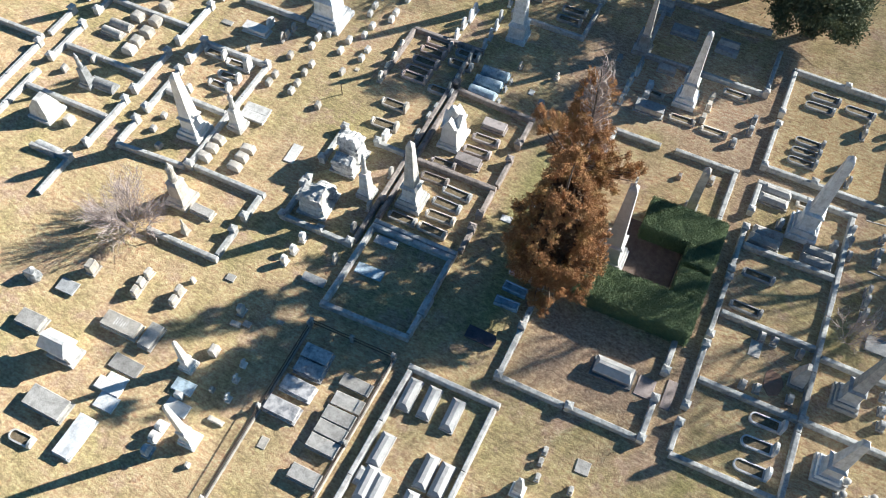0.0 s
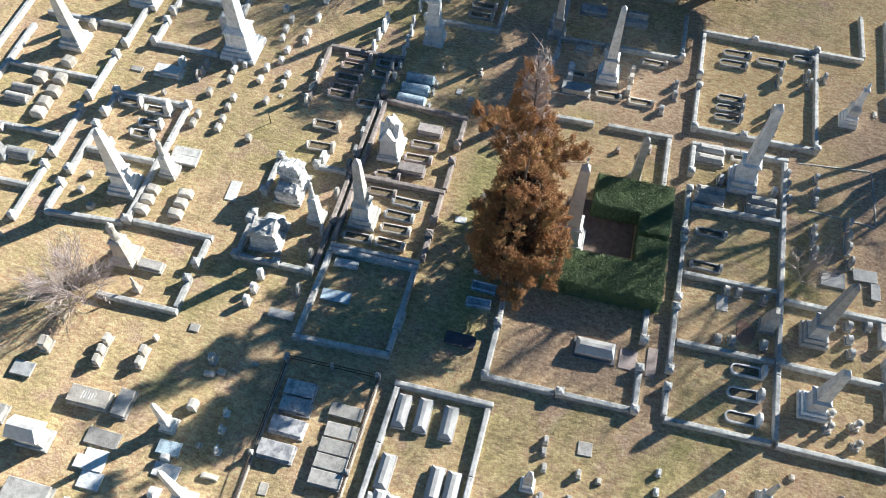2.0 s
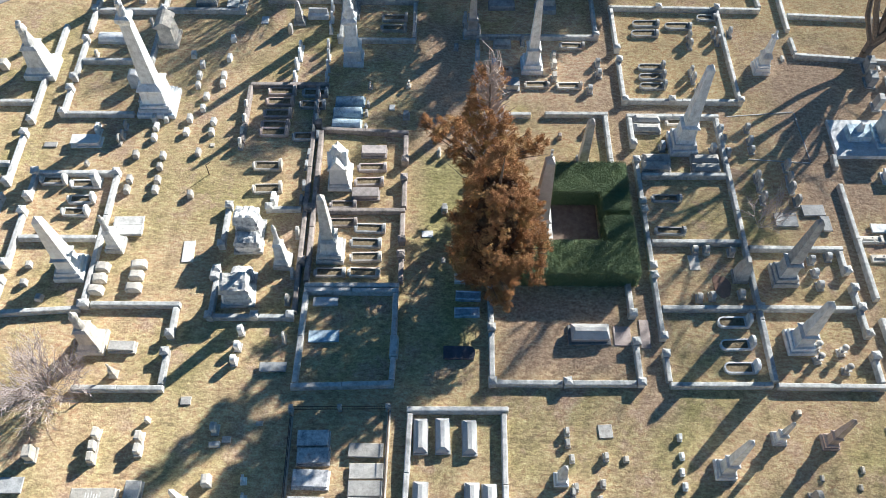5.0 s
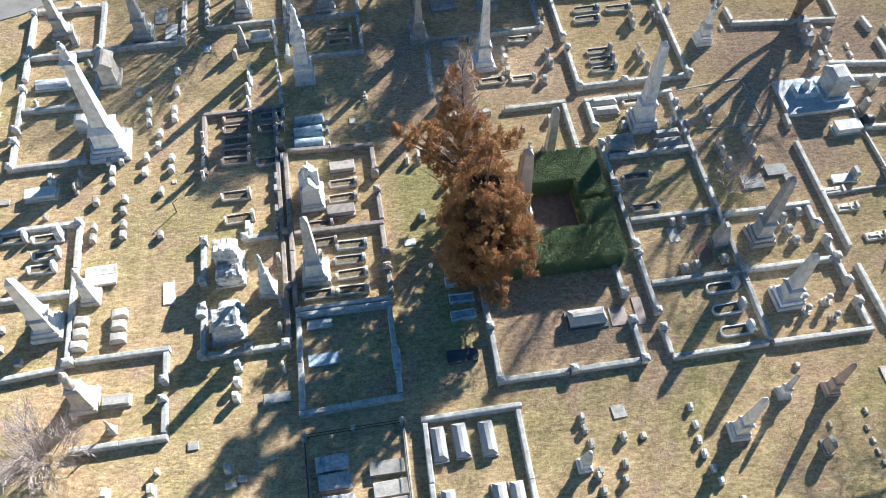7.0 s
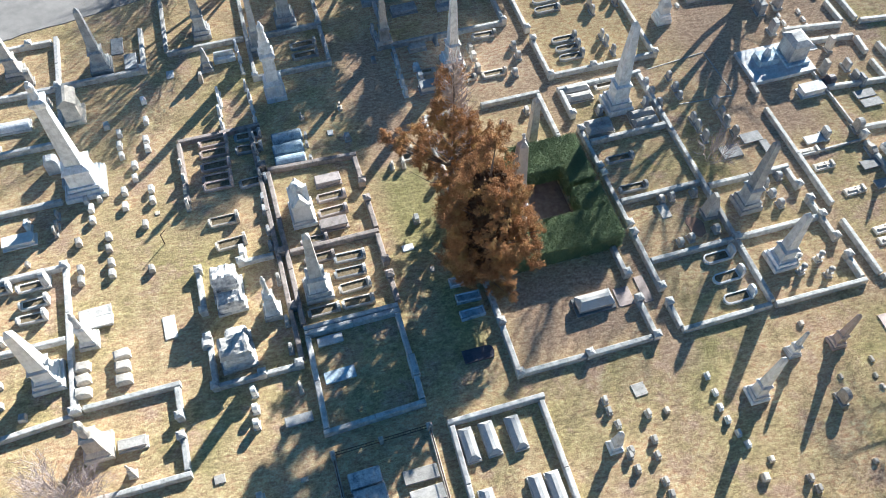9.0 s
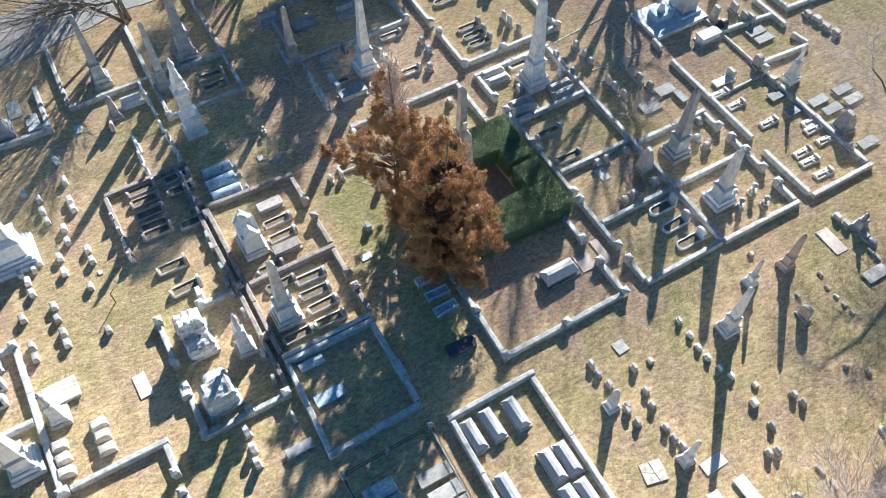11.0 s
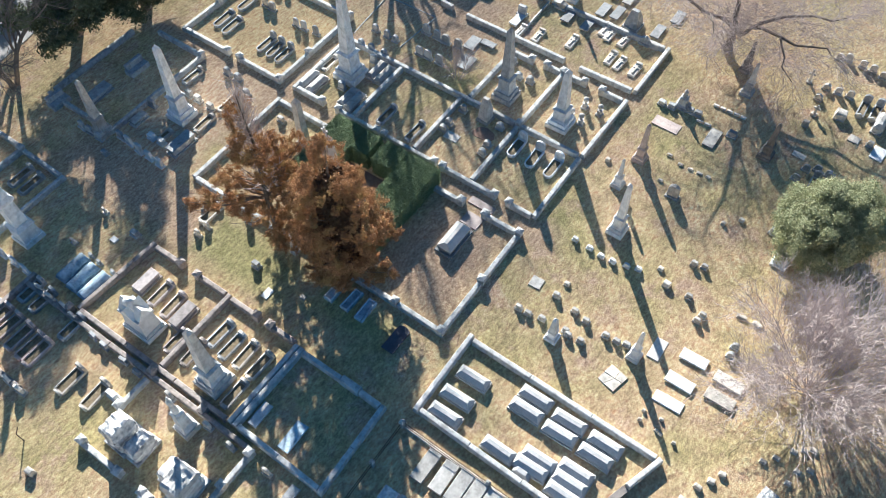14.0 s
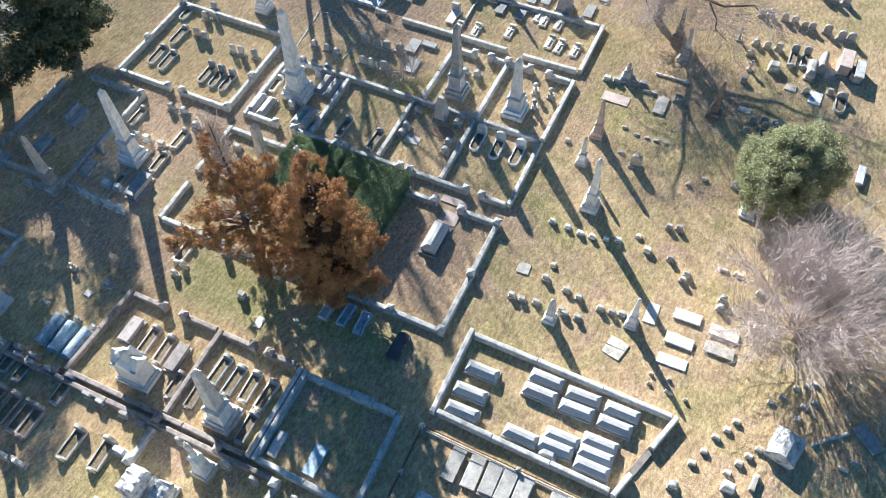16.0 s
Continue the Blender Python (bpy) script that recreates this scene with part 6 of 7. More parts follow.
def grow(verts, faces, tips, p, d, length, radius, level, rng, spec):
    """A limb of three or four bent pieces that forks into finer ones."""
    steps = 4 if level < 2 else 3
    for i in range(steps):
        bend = Vector((rng.gauss(0, 1), rng.gauss(0, 1), rng.gauss(0, 0.6))) * spec["bend"]
        d = (d + bend + Vector((0, 0, spec["lift"]))).normalized()
        q = p + d * (length / steps)
        r2 = radius * (1 - 0.38 * (i + 1) / steps)
        tube_into(verts, faces, p, q, radius * (1 - 0.38 * i / steps), r2, 6 if level < 2 else 3)
        p = q
        if level < spec["levels"] and i >= (1 if level == 0 else 0):
            for _ in range(spec["forks"][level]):
                side = Vector((rng.gauss(0, 1), rng.gauss(0, 1), rng.gauss(0, 0.5)))
                side = (side - d * side.dot(d)).normalized()
                nd = (d * spec["keep"] + side * rng.uniform(0.6, 1.1)).normalized()
                grow(verts, faces, tips, p, nd, length * rng.uniform(*spec["shrink"]), max(r2 * 0.58, spec["fine"]), level + 1, rng, spec)
    tips.append(p)


def bare_tree(x, y, label, spec, seed, stems, mats=(BARK, TWIG), name="bare_tree"):
    """Trunk or stems with the thick limbs in one mesh, the fine twigs in another."""
    rng = random.Random(seed)
    root = thing(name, x, y, label, "tree")
    thick, tf, thin, nf, tips = [], [], [], [], []
    for p, d, length, radius in stems:
        main, mf = [], []
        grow(main, mf, tips, Vector(p), Vector(d).normalized(), length, radius, 0, rng, spec)
        for f in mf:
            size = (main[f[0]] - main[f[1]]).length
            (vs, fs) = (thick, tf) if size > spec["cut"] else (thin, nf)
            k = len(vs)
            vs.extend(main[i] for i in f)
            fs.append((k, k + 1, k + 2, k + 3))
    part("trunk", raw("trunk", [tuple(v) for v in thick], tf), mats[0], root)
    tagged(part("crown", raw("crown", [tuple(v) for v in thin], nf), mats[1], root, "dense bare twigs"), kind="stuff")
    return root


def crown_of(name, blobs, lobes, size, material, root, seed, clumps=26, clump=14, lobe=(0.5, 0.95), spread=0.13, flat=0.75, gaps=0.0):
    """A crown of leafy sprays: lobes set through ellipsoids (centre and radii), mostly near the outside, each made of clumps of small leaves."""
    rng = np.random.default_rng(seed)
    weight = np.array([b[3] * b[4] + b[4] * b[5] + b[3] * b[5] for b in blobs], float)
    which = rng.choice(len(blobs), lobes, p=weight / weight.sum())
    b = np.array(blobs, float)[which]
    d = rng.normal(0, 1, (lobes, 3))
    d /= np.linalg.norm(d, axis=1)[:, None]
    c = b[:, :3] + d * b[:, 3:6] * rng.uniform(0.55, 1.06, lobes)[:, None]
    keep = c[:, 2] > 0.5
    if gaps:
        open_air = np.array([noise.noise(Vector(q) * 0.55) for q in c])
        keep &= open_air > np.quantile(open_air, gaps)
    c, d = c[keep], d[keep]
    r = rng.uniform(*lobe, len(c))
    e = rng.normal(0, 1, (len(c), clumps, 3))
    e /= np.linalg.norm(e, axis=2)[:, :, None]
    k = rng.uniform(0.3, 1.0, (len(c), clumps, 1)) ** 0.5
    p = (c[:, None] + e * k * r[:, None, None] * (1, 1, flat)).reshape(-1, 3)
    n = (e * 0.8 + d[:, None] * 0.5 + (0, 0, 0.25)).reshape(-1, 3)
    p, n = p[p[:, 2] > 0.12], n[p[:, 2] > 0.12]
    cc = np.repeat(p, clump, 0) + rng.normal(0, spread, (len(p) * clump, 3)) * (1, 1, 0.7)
    v, f = leaf_cloud(cc, np.repeat(n, clump, 0), size, 0.02, rng)
    return tagged(part(name, raw(name, v.tolist(), f.tolist()), material, root), kind="stuff")


def limbs(root, trunks, blobs, seed, material, count=8):
    """Each trunk with the branches that it carries."""
    rng = random.Random(seed)
    for n, ((x, y), h, r) in enumerate(trunks):
        vs, fs = [], []
        p = Vector((x, y, -0.1))
        for i in range(6):
            q = Vector((x + rng.gauss(0, 0.08), y + rng.gauss(0, 0.08), h * (i + 1) / 6))
            tube_into(vs, fs, p, q, r * (1 - i / 6.5), r * (1 - (i + 1) / 6.5), 8)
            p = q
        for bx, by, bz, rx, ry, rz in blobs:
            near = min(range(len(trunks)), key=lambda k: (trunks[k][0][0] - bx) ** 2 + (trunks[k][0][1] - by) ** 2)
            if near != n:
                continue
            for _ in range(count):
                z = rng.uniform(max(0.6, bz - rz * 0.8), min(h * 0.95, bz + rz * 0.8))
                a = rng.uniform(0, 2 * math.pi)
                end = Vector((bx + rx * 0.8 * math.cos(a), by + ry * 0.8 * math.sin(a), z + rng.uniform(-0.3, 0.9)))
                mid = Vector((x, y, z * 0.8)).lerp(end, 0.5) + Vector((rng.gauss(0, 0.15), rng.gauss(0, 0.15), -0.15))
                bv, bf = [], []
                tube_into(bv, bf, Vector((x, y, z * 0.8)), mid, 0.05, 0.03, 5)
                tube_into(bv, bf, mid, end, 0.03, 0.01, 5)
                part("branch", raw("branch", [tuple(v) for v in bv], bf), material, root)
        part("trunk", raw("trunk", [tuple(v) for v in vs], fs), material, root)


def tufts_into(places, axes, radius, leaves, size, rng):
    """Short upswept sprays: each a slim bunch of small blades along its axis."""
    n = len(places)
    along = rng.uniform(-0.9, 1.0, (n, leaves, 1))
    off = rng.normal(0, 0.36, (n, leaves, 3)) * (1.05 - 0.55 * np.abs(along))
    p = places[:, None] + radius[:, None, None] * (axes[:, None] * along * 1.15 + off)
    d = axes[:, None] * 0.35 + off * 1.3 + (0, 0, 0.15)
    return leaf_cloud(p.reshape(-1, 3), d.reshape(-1, 3), size, 0.012, rng)


def sprays(name, root, profile, blobs, boughs, gaps, seed, thin, per=15):
    """A conifer crown of separate boughs round a trunk, within a profile of (height, radius) rows, and on outlying limbs (ellipsoids); each bough is a bunch of sprays."""
    rng = np.random.default_rng(seed)
    zs, rs = np.array([p[0] for p in profile]), np.array([p[1] for p in profile])
    fine = np.linspace(zs[0], zs[-1], 200)
    weight = np.interp(fine, zs, rs) + 0.3
    z = rng.choice(fine, boughs, p=weight / weight.sum())
    a = rng.uniform(0, 2 * np.pi, boughs)
    lumps = np.array([noise.noise(Vector((math.cos(q) * 1.4, math.sin(q) * 1.4, h * 0.5 + seed))) for q, h in zip(a, z)])
    r = np.interp(z, zs, rs) * (1 + 0.32 * lumps) * np.clip(rng.beta(2.6, 1.0, boughs), 0.2, 1)
    c = np.stack([r * np.cos(a), r * np.sin(a), z], 1)
    way = np.stack([np.cos(a) * 0.8, np.sin(a) * 0.8, np.full(boughs, 0.5)], 1)
    air = np.array([noise.noise(Vector(q) * 0.5 + Vector((seed, 0, 0))) for q in c])
    keep = air > np.quantile(air, gaps) + thin * np.clip((z - 0.55 * zs[-1]) / 3.0, 0, 1)
    places, axes = [c[keep]], [way[keep]]
    for bx, by, bz, rx, ry, rz in blobs:
        k = max(4, int(5.2 * (rx * ry + ry * rz + rx * rz)))
        d = rng.normal(0, 1, (k, 3))
        d /= np.linalg.norm(d, axis=1)[:, None]
        places.append(np.array((bx, by, bz)) + d * (rx, ry, rz) * rng.uniform(0.3, 0.95, (k, 1)))
        axes.append(d * 0.6 + (0, 0, 0.55))
    p, n = np.concatenate(places), np.concatenate(axes)
    size = rng.uniform(0.22, 0.42, len(p))
    e = rng.normal(0, 1, (len(p), per, 3))
    e /= np.linalg.norm(e, axis=2)[:, :, None]
    q = p[:, None] + e * size[:, None, None] * rng.uniform(0.3, 0.9, (len(p), per, 1)) + n[:, None] * size[:, None, None] * 0.4
    d = n[:, None] * 0.7 + e * 0.8 + (0, 0, 0.25)
    q, d = q.reshape(-1, 3), d.reshape(-1, 3)
    d /= np.linalg.norm(d, axis=1)[:, None]
    v, f = tufts_into(q, d, rng.uniform(0.11, 0.2, len(q)), 40, 0.036, rng)
    return tagged(part(name, raw(name, v.tolist(), f.tolist()), BROWN_LEAF, root), kind="stuff")


def shade_core(root, profile, count, seed):
    """Dark twigs added inside a conifer, coloured to stand in for its shade."""
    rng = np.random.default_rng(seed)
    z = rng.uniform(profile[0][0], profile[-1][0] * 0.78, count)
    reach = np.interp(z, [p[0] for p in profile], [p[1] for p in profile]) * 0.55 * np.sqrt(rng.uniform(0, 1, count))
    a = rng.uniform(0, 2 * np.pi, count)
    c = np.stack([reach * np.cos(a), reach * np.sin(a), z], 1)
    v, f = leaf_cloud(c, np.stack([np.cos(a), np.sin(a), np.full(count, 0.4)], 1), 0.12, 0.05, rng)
    tagged(part("shade_core", raw("shade_core", v.tolist(), f.tolist()), SHADE_LEAF, root, "dark brown twig filling coloured as the crown's inner shade"), kind="stuff")


def brown_trees():
    """Two cypresses that have grown into one another."""
    south = thing("brown_cypress", 0.1, 7.2, "dense blunt-topped conifer with rust-brown winter foliage", "tree", group="brown conifers")
    arms = [(0.8, -2.7, 1.9, 0.9, 0.8, 0.6), (2.2, -1.7, 3.6, 1.1, 0.9, 1.0), (2.7, -0.4, 4.8, 0.9, 0.9, 0.8), (1.5, 0.3, 5.2, 1.4, 1.4, 1.7), (-2.2, 0.2, 2.6, 0.8, 0.8, 0.5), (0.9, 2.6, 4.0, 1.3, 1.2, 1.8), (0.2, 2.7, 1.8, 1.7, 1.2, 1.3), (0.0, 0.0, 1.2, 1.7, 1.7, 0.9)]
    shape = [(0.8, 1.6), (2.0, 2.1), (3.8, 2.35), (5.5, 2.35), (7.2, 2.2), (9.0, 1.75), (10.4, 1.3), (11.6, 0.8), (12.8, 0.2)]
    limbs(south, [((0.0, 0.0), 12.2, 0.3)], [(0, 0, 5.0, 2.3, 2.3, 4.5)] + arms, 3, BARK, 4)
    sprays("crown", south, shape, arms, 620, 0.20, 11, 0.22)
    shade_core(south, shape, 9000, 41)
    north = thing("brown_cypress", -0.4, 12.4, "ragged taller conifer with thin brown foliage and dead pale twigs", "tree", group="brown conifers")
    arms = [(-2.0, 1.5, 5.9, 1.5, 1.2, 0.9), (-3.0, 2.0, 5.9, 0.8, 0.7, 0.45), (-3.7, 2.3, 6.1, 0.4, 0.4, 0.3), (-1.5, 0.9, 4.4, 1.1, 1.0, 0.8), (-1.3, 1.1, 7.4, 1.0, 0.9, 0.5), (0.0, -0.8, 1.7, 1.5, 1.4, 1.2), (2.6, 0.3, 6.2, 0.9, 0.8, 0.6), (3.4, 0.0, 6.7, 0.6, 0.6, 0.5), (1.6, -0.3, 5.4, 1.2, 1.1, 1.3), (1.9, 0.1, 7.2, 0.7, 0.7, 0.4), (1.3, -1.6, 6.4, 0.9, 0.9, 0.8)]
    shape = [(0.8, 1.3), (2.6, 1.75), (4.5, 1.85), (6.5, 1.7), (8.0, 1.45), (9.2, 1.2), (10.6, 1.0), (12.0, 0.8), (13.0, 0.55), (13.8, 0.2)]
    limbs(north, [((0.0, 0.0), 13.5, 0.24)], [(0, 0, 5.5, 1.7, 1.7, 4.5)] + arms, 4, BARK, 3)
    sprays("crown", north, shape, arms, 340, 0.32, 14, 0.27, 14)
    rng = random.Random(2)
    vs, fs = [], []
    for _ in range(210):
        z = rng.uniform(5.5, 13.6)
        reach = rng.uniform(0.5, 1.0) * (1.9 - 0.11 * z) * 1.3
        turn = rng.gauss(0.2, 1.5)
        p = Vector((reach * math.cos(turn), reach * math.sin(turn), z + rng.uniform(0.1, 0.7)))
        tube_into(vs, fs, Vector((0, 0, z - 0.4)), p, 0.03, 0.018, 4)
        for _ in range(2):
            tube_into(vs, fs, p, p + Vector((rng.gauss(0.1, 0.3), rng.gauss(0, 0.3), rng.gauss(0.3, 0.3))), 0.018, 0.008, 3)
    part("dead_branch", raw("dead_branch", [tuple(v) for v in vs], fs), TWIG, north, "bare pale dead branches")


brown_trees()


def holly():
    root = thing("evergreen_shrub", 18.8, -16.0, "large rounded glossy green evergreen shrub", "shrub")
    blobs = [(0, 0, 2.5, 2.8, 2.8, 2.3), (0.9, -0.9, 2.7, 2.4, 2.3, 2.1), (-1.2, 0.8, 2.2, 2.2, 2.2, 2.0), (0.3, 0.2, 3.5, 1.6, 1.6, 1.5)]
    limbs(root, [((0, 0), 4.6, 0.18)], blobs, 8, BARK)
    crown_of("crown", blobs, 420, 0.062, BUSH_LEAF, root, 21, clumps=34, clump=15, lobe=(0.35, 0.6))


holly()


def cedar(x, y, high, wide, seed, lobes):
    root = thing("dark_cedar", x, y, "tall dark spreading evergreen with drooping branches", "tree", group="dark evergreens")
    blobs = [(0, 0, high * 0.42, wide * 0.7, wide * 0.7, high * 0.3), (wide * 0.35, -wide * 0.2, high * 0.3, wide * 0.62, wide * 0.55, high * 0.2),
             (-wide * 0.35, -wide * 0.15, high * 0.3, wide * 0.62, wide * 0.55, high * 0.2), (0, 0, high * 0.75, wide * 0.42, wide * 0.42, high * 0.28)]
    skirt = [(-wide * 0.3, -wide * 0.25, high * 0.2, wide * 0.62, wide * 0.5, high * 0.07), (wide * 0.3, -wide * 0.1, high * 0.22, wide * 0.5, wide * 0.45, high * 0.07)]
    limbs(root, [((0, 0), high, 0.45)], blobs, seed, BARK)
    crown_of("crown", blobs[:3], lobes, 0.12, DARK_LEAF, root, seed, clumps=26, clump=12, lobe=(0.6, 1.0), spread=0.2, flat=0.45, gaps=0.45)
    crown_of("skirt", skirt, lobes // 2, 0.11, DARK_LEAF, root, seed + 2, clumps=24, clump=12, lobe=(0.5, 0.9), spread=0.18, flat=0.45, gaps=0.25)
    crown_of("top", blobs[3:], lobes // 3, 0.12, DARK_LEAF, root, seed + 1, clumps=22, clump=10, lobe=(0.6, 1.0), spread=0.2, flat=0.5)


cedar(5.2, 38.4, 14.5, 5.2, 31, 100)
cedar(10.4, 36.2, 12.0, 4.3, 37, 90)
# unseen cedar beyond the road, added to cast shade on the northern plots
cedar(8.0, 52.0, 13.0, 5.0, 33, 80)

SPRAY = {"bend": 0.10, "lift": 0.03, "levels": 3, "forks": (3, 2, 2), "keep": 1.3, "shrink": (0.36, 0.58), "fine": 0.0088, "cut": 0.045}
SHRUB = {"bend": 0.07, "lift": 0.02, "levels": 2, "forks": (2, 2), "keep": 1.7, "shrink": (0.4, 0.6), "fine": 0.011, "cut": 0.03}
CROOKED = {"bend": 0.2, "lift": -0.02, "levels": 3, "forks": (2, 2, 2), "keep": 1.0, "shrink": (0.5, 0.75), "fine": 0.0065, "cut": 0.06}
TALL = {"bend": 0.15, "lift": 0.06, "levels": 3, "forks": (1, 2, 1), "keep": 1.2, "shrink": (0.5, 0.75), "fine": 0.0, "cut": 0.06}
OAK = {"bend": 0.13, "lift": 0.03, "levels": 4, "forks": (2, 2, 1, 1), "keep": 1.1, "shrink": (0.55, 0.8), "fine": 0.0, "cut": 0.06}


def fan(count, spread, length, radius, seed, up=1.0):
    rng = random.Random(seed)
    out = []
    for i in range(count):
        a = 2 * math.pi * i / count + rng.uniform(-0.3, 0.3)
        s = spread * rng.uniform(0.05, 1.0)
        out.append(((0.25 * math.cos(a), 0.25 * math.sin(a), -0.1), (s * math.cos(a), s * math.sin(a), up), length * rng.uniform(0.8, 1.15), radius))
    return out


bare_tree(9.2, -19.5, "bare many-stemmed tree with dense pale grey twigs", SPRAY, 4, fan(38, 1.25, 4.7, 0.038, 2, 0.95), (TWIG, FINE_TWIG))
bare_tree(-25.7, -0.6, "bare shrub with a fan of fine grey stems", SHRUB, 6, fan(40, 1.2, 2.2, 0.017, 5, 0.85), (FINE_TWIG, FINE_TWIG), "bare_shrub")
bare_tree(18.1, 11.4, "young bare tree with thin grey branches beside a kerb", SHRUB, 8, fan(9, 0.8, 2.0, 0.022, 9), (TWIG, TWIG), "young_tree")
bare_tree(29.0, 26.6, "tall bare deciduous tree with spreading limbs", TALL, 9, [((0, 0, -0.1), (0, 0, 1), 3.2, 0.42)] + [((0.0, 0.0, 1.0 + 0.25 * i), (0.5 * math.cos(2.4 * i), 0.5 * math.sin(2.4 * i), 0.8 + 0.06 * i), 9.5 + 0.25 * i, 0.23) for i in range(9)], (BARK, DARK_TWIG))


def limbed_tree(x, y, label, lines, spec, seed, mats):
    """A crooked tree: bent main limbs given joint by joint, with branches growing from the joints."""
    rng = random.Random(seed)
    root = thing("bare_tree", x, y, label, "tree")
    thick, tf, thin, nf, tips = [], [], [], [], []
    for r0, r1, joints in lines:
        pts = [Vector(p) for p in joints]
        for i, (a, b) in enumerate(zip(pts, pts[1:])):
            k = len(pts) - 1
            ra, rb = r0 + (r1 - r0) * i / k, r0 + (r1 - r0) * (i + 1) / k
            mid = a.lerp(b, 0.5) + Vector((rng.gauss(0, 0.2), rng.gauss(0, 0.2), rng.gauss(0, 0.18)))
            tube_into(thick, tf, a, mid, ra, (ra + rb) / 2, 8)
            tube_into(thick, tf, mid, b, (ra + rb) / 2, rb, 8)
            if b.z < 2.0:
                continue
            for at in (mid, b):
                for _ in range(5):
                    d = (b - a).normalized()
                    side = Vector((rng.gauss(0, 1), rng.gauss(0, 1), rng.gauss(0.1, 0.5))).normalized()
                    grow(thin, nf, tips, at, (d * 0.7 + side).normalized(), rng.uniform(1.4, 2.9), max(0.013, rb * 0.13), 1, rng, spec)
    part("trunk", raw("trunk", [tuple(v) for v in thick], tf), mats[0], root)
    tagged(part("crown", raw("crown", [tuple(v) for v in thin], nf), mats[1], root, "dense pale bare twigs"), kind="stuff")


limbed_tree(32.4, -3.9, "crooked bare tree with grey twigs behind the headstones", [
    (0.36, 0.28, [(0, 0, -0.1), (-0.15, 0.0, 1.1), (-0.3, -0.1, 2.1)]),
    (0.16, 0.04, [(-0.3, -0.1, 2.1), (-1.9, 1.6, 3.9), (-3.3, 3.0, 5.4), (-4.4, 4.6, 6.8), (-4.8, 6.2, 8.0)]),
    (0.24, 0.05, [(-0.3, -0.1, 2.1), (-0.9, 0.2, 3.8), (-1.4, 0.3, 5.6), (-1.7, 1.0, 8.0)]),
    (0.18, 0.05, [(-0.3, -0.1, 2.1), (0.5, 0.6, 4.2), (1.2, 1.3, 7.0)]),
    (0.16, 0.04, [(-0.3, -0.1, 2.1), (-0.8, -1.2, 3.3), (-1.8, -3.4, 4.3), (-2.1, -5.2, 4.6), (-1.6, -7.0, 4.3)]),
    (0.16, 0.04, [(-0.8, -1.2, 3.3), (0.2, -2.6, 4.2), (0.4, -4.7, 5.2), (0.9, -6.6, 5.6)]),
    (0.14, 0.04, [(0.5, 0.6, 4.2), (2.0, -1.6, 5.0), (3.2, -3.6, 5.8), (4.0, -5.6, 6.2)]),
    (0.10, 0.03, [(-1.9, 1.6, 3.9), (-3.4, 1.0, 4.6), (-4.8, 0.4, 4.8)]),
    (0.09, 0.03, [(-1.8, -3.4, 4.3), (-3.2, -4.4, 4.0), (-4.2, -5.6, 3.2)]),
], CROOKED, 12, (BARK, FINE_TWIG))
bare_tree(-10.2, 39.6, "bare dark tree beside the cemetery road", OAK, 17, fan(4, 0.8, 6.6, 0.17, 4), (BARK, DARK_TWIG))
bare_tree(-1.3, 38.0, "bare forked tree between the kerb and the road", OAK, 23, fan(3, 0.45, 5.6, 0.2, 7), (BARK, DARK_TWIG))
bare_tree(-6.5, 50.5, "tall bare deciduous tree with spreading limbs", OAK, 29, fan(3, 0.4, 6.6, 0.2, 3), (BARK, DARK_TWIG))


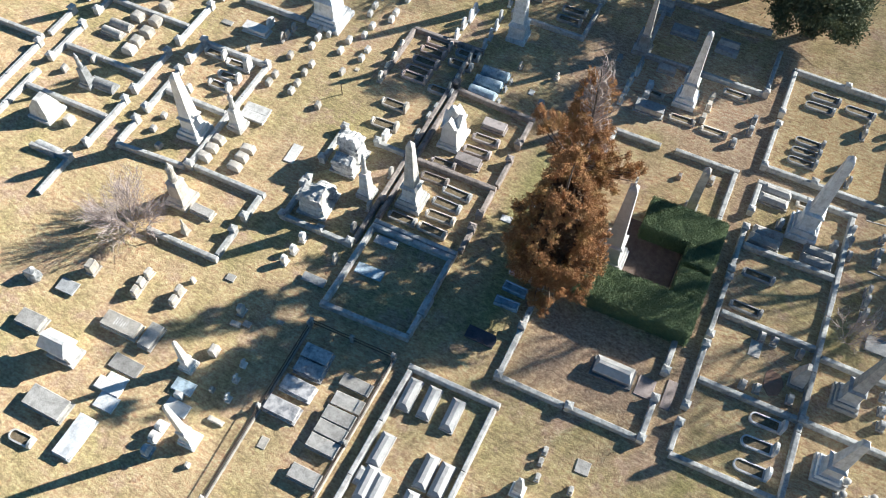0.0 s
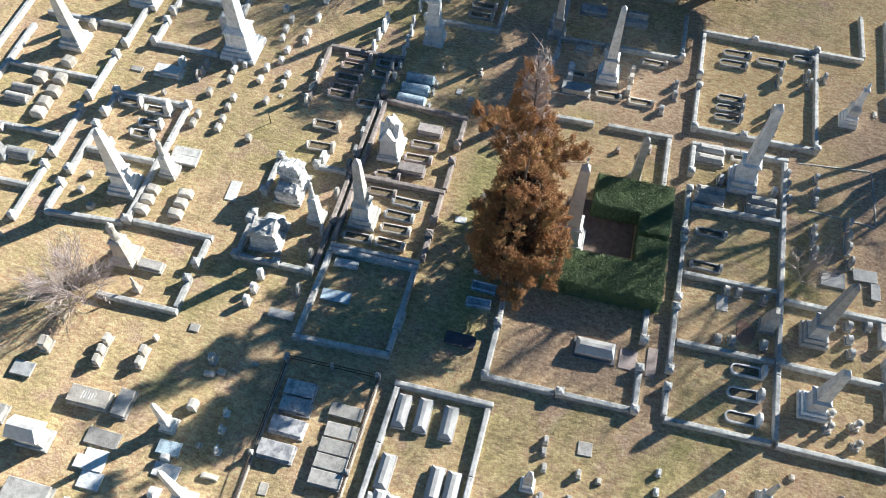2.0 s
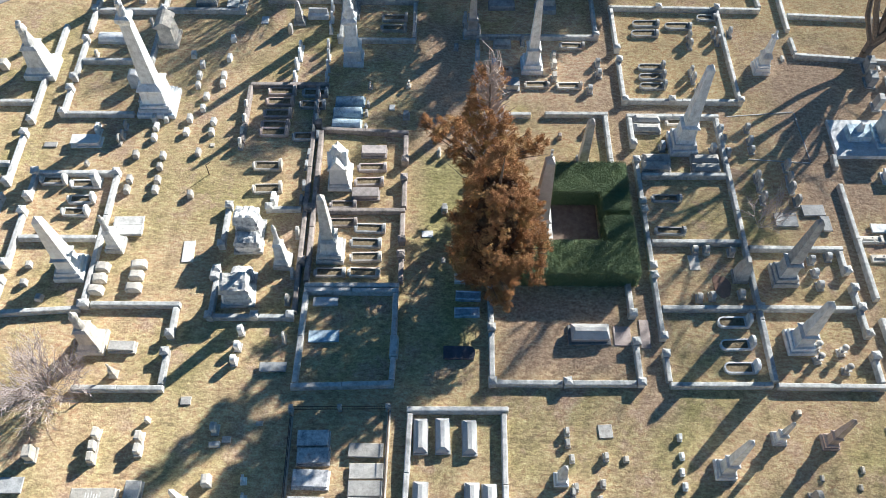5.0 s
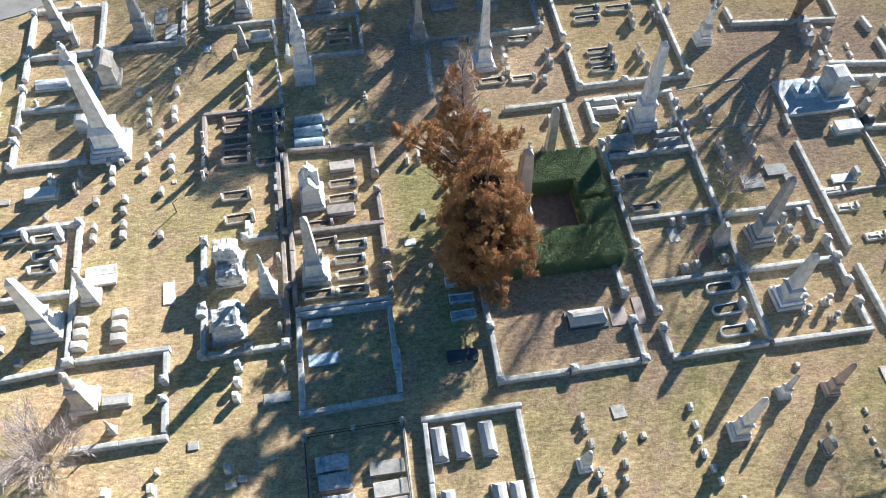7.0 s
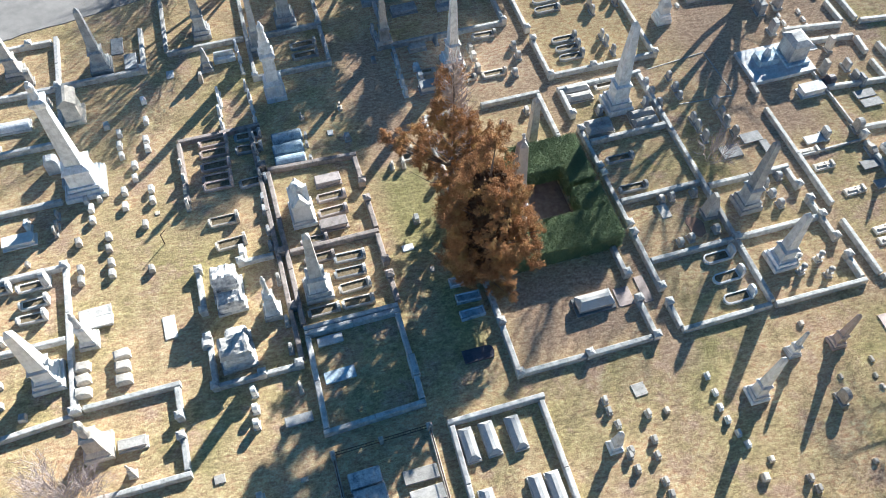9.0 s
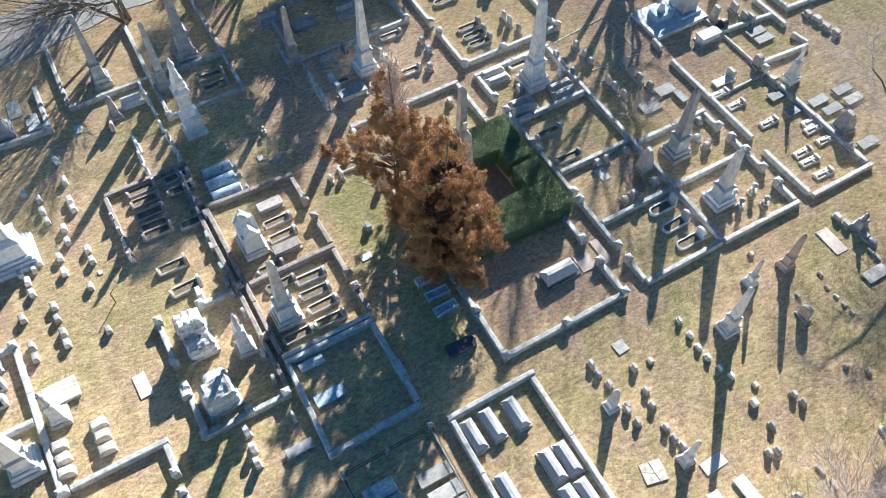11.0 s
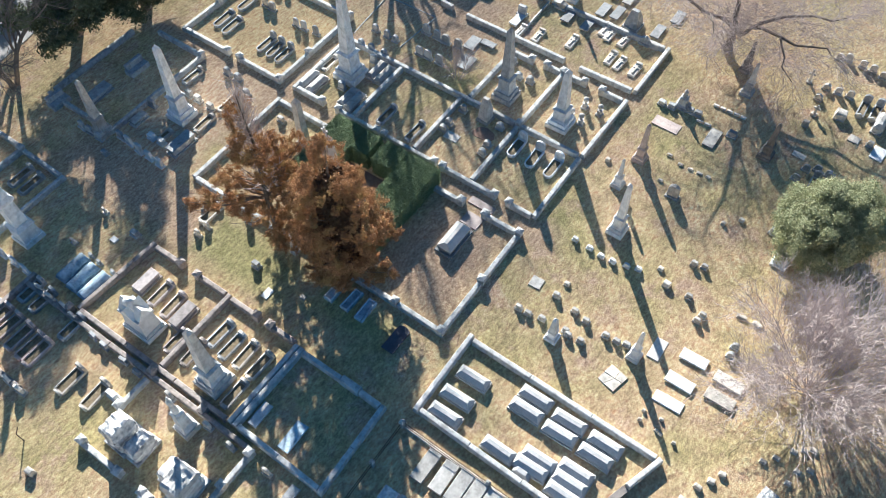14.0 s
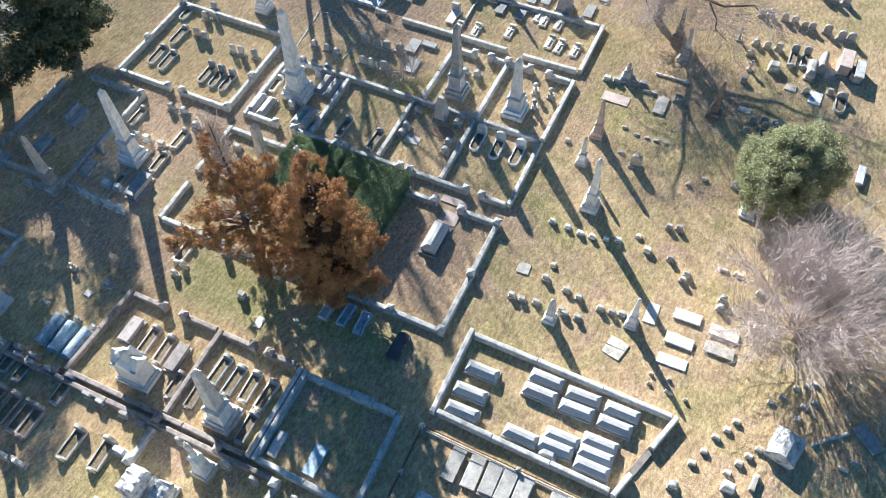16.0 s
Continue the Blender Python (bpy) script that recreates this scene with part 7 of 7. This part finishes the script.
# ---- matted grass ----
def turf():
    """Short dead grass in tufts over the whole lawn."""
    rng = np.random.default_rng(3)
    n = 420000
    x, y = rng.uniform(-48, 46, n), rng.uniform(-30, 48, n)
    lean = rng.uniform(0, 2 * np.pi, n)
    s = rng.uniform(0.006, 0.016, n)
    h = rng.uniform(0.005, 0.025, n)
    ux, uy = np.cos(lean) * s, np.sin(lean) * s
    a = np.stack([x - ux, y - uy, np.full(n, -0.02)], 1)
    b = np.stack([x + ux, y + uy, np.full(n, -0.02)], 1)
    c = np.stack([x + rng.normal(0, 0.04, n), y + rng.normal(0, 0.04, n), h], 1)
    verts = np.stack([a, b, c], 1).reshape(-1)
    data = bpy.data.meshes.new("grass")
    data.vertices.add(3 * n)
    data.vertices.foreach_set("co", verts.astype(np.float32))
    data.loops.add(3 * n)
    data.loops.foreach_set("vertex_index", np.arange(3 * n, dtype=np.int32))
    data.polygons.add(n)
    data.polygons.foreach_set("loop_start", np.arange(0, 3 * n, 3, dtype=np.int32))
    data.polygons.foreach_set("loop_total", np.full(n, 3, dtype=np.int32))
    data.update(calc_edges=True)
    data.materials.append(BLADE)
    tagged(new("grass", data), "short dry matted winter grass", "grass", kind="stuff")


turf()


# ---- iron railing round the marble ledgers ----
def railing():
    root = thing("iron_railing", -11.5, -1.65, "low rusty iron railing round a plot", "railing")
    picket = mesh_of("picket", loft(bmesh.new(), [rect(0.008, 0.008, 0.02), rect(0.008, 0.008, 0.62), rect(0.003, 0.003, 0.7)]))
    picket.materials.append(IRON)
    for ax, ay, bx, by in ((0, 0, 5.5, 0.06), (5.56, 0, 5.3, -11.5), (0, -0.25, 0.06, -11.7)):
        a, b = Vector((ax, ay, 0)), Vector((bx, by, 0))
        d = b - a
        turn = Matrix.Rotation(math.atan2(d.y, d.x), 4, "Z")
        if d.length > 6:
            bm = block_into(bmesh.new(), d.length - 0.1, 0.2, -0.05, 0.09, chip=0.03)
            bm.transform(Matrix.Translation((a + b) / 2) @ turn)
            part("sill", bm, STONE["pale"], root, "worn pale stone sill")
        for z in (0.14, 0.55):
            bm = block_into(bmesh.new(), d.length, 0.035, z, z + 0.03, chip=0.004)
            bm.transform(Matrix.Translation((a + b) / 2) @ turn)
            part("rail", bm, IRON, root)
        n = int(d.length / 0.14)
        for i in range(n):
            ob = part("picket", picket, IRON, root)
            ob.location = a + d * ((i + 0.5) / n)
        for p in (a, (a + b) / 2, b):
            bm = stack([(0.11, 0.11, -0.05), (0.11, 0.11, 0.6), (0.14, 0.14, 0.62), (0.05, 0.05, 0.74)])
            bm.transform(Matrix.Translation(p))
            part("post", bm, STONE["grey"], root)


railing()


# ---- step stone at the gate of the hipped-tomb plot ----
gate = thing("gate_step", -2.78, -13.27, "dark flat step stone in a kerb opening", "step", -18.5)
part("slab", block_into(bmesh.new(), 1.8, 0.42, -0.05, 0.12), STONE["darkstone"], gate)
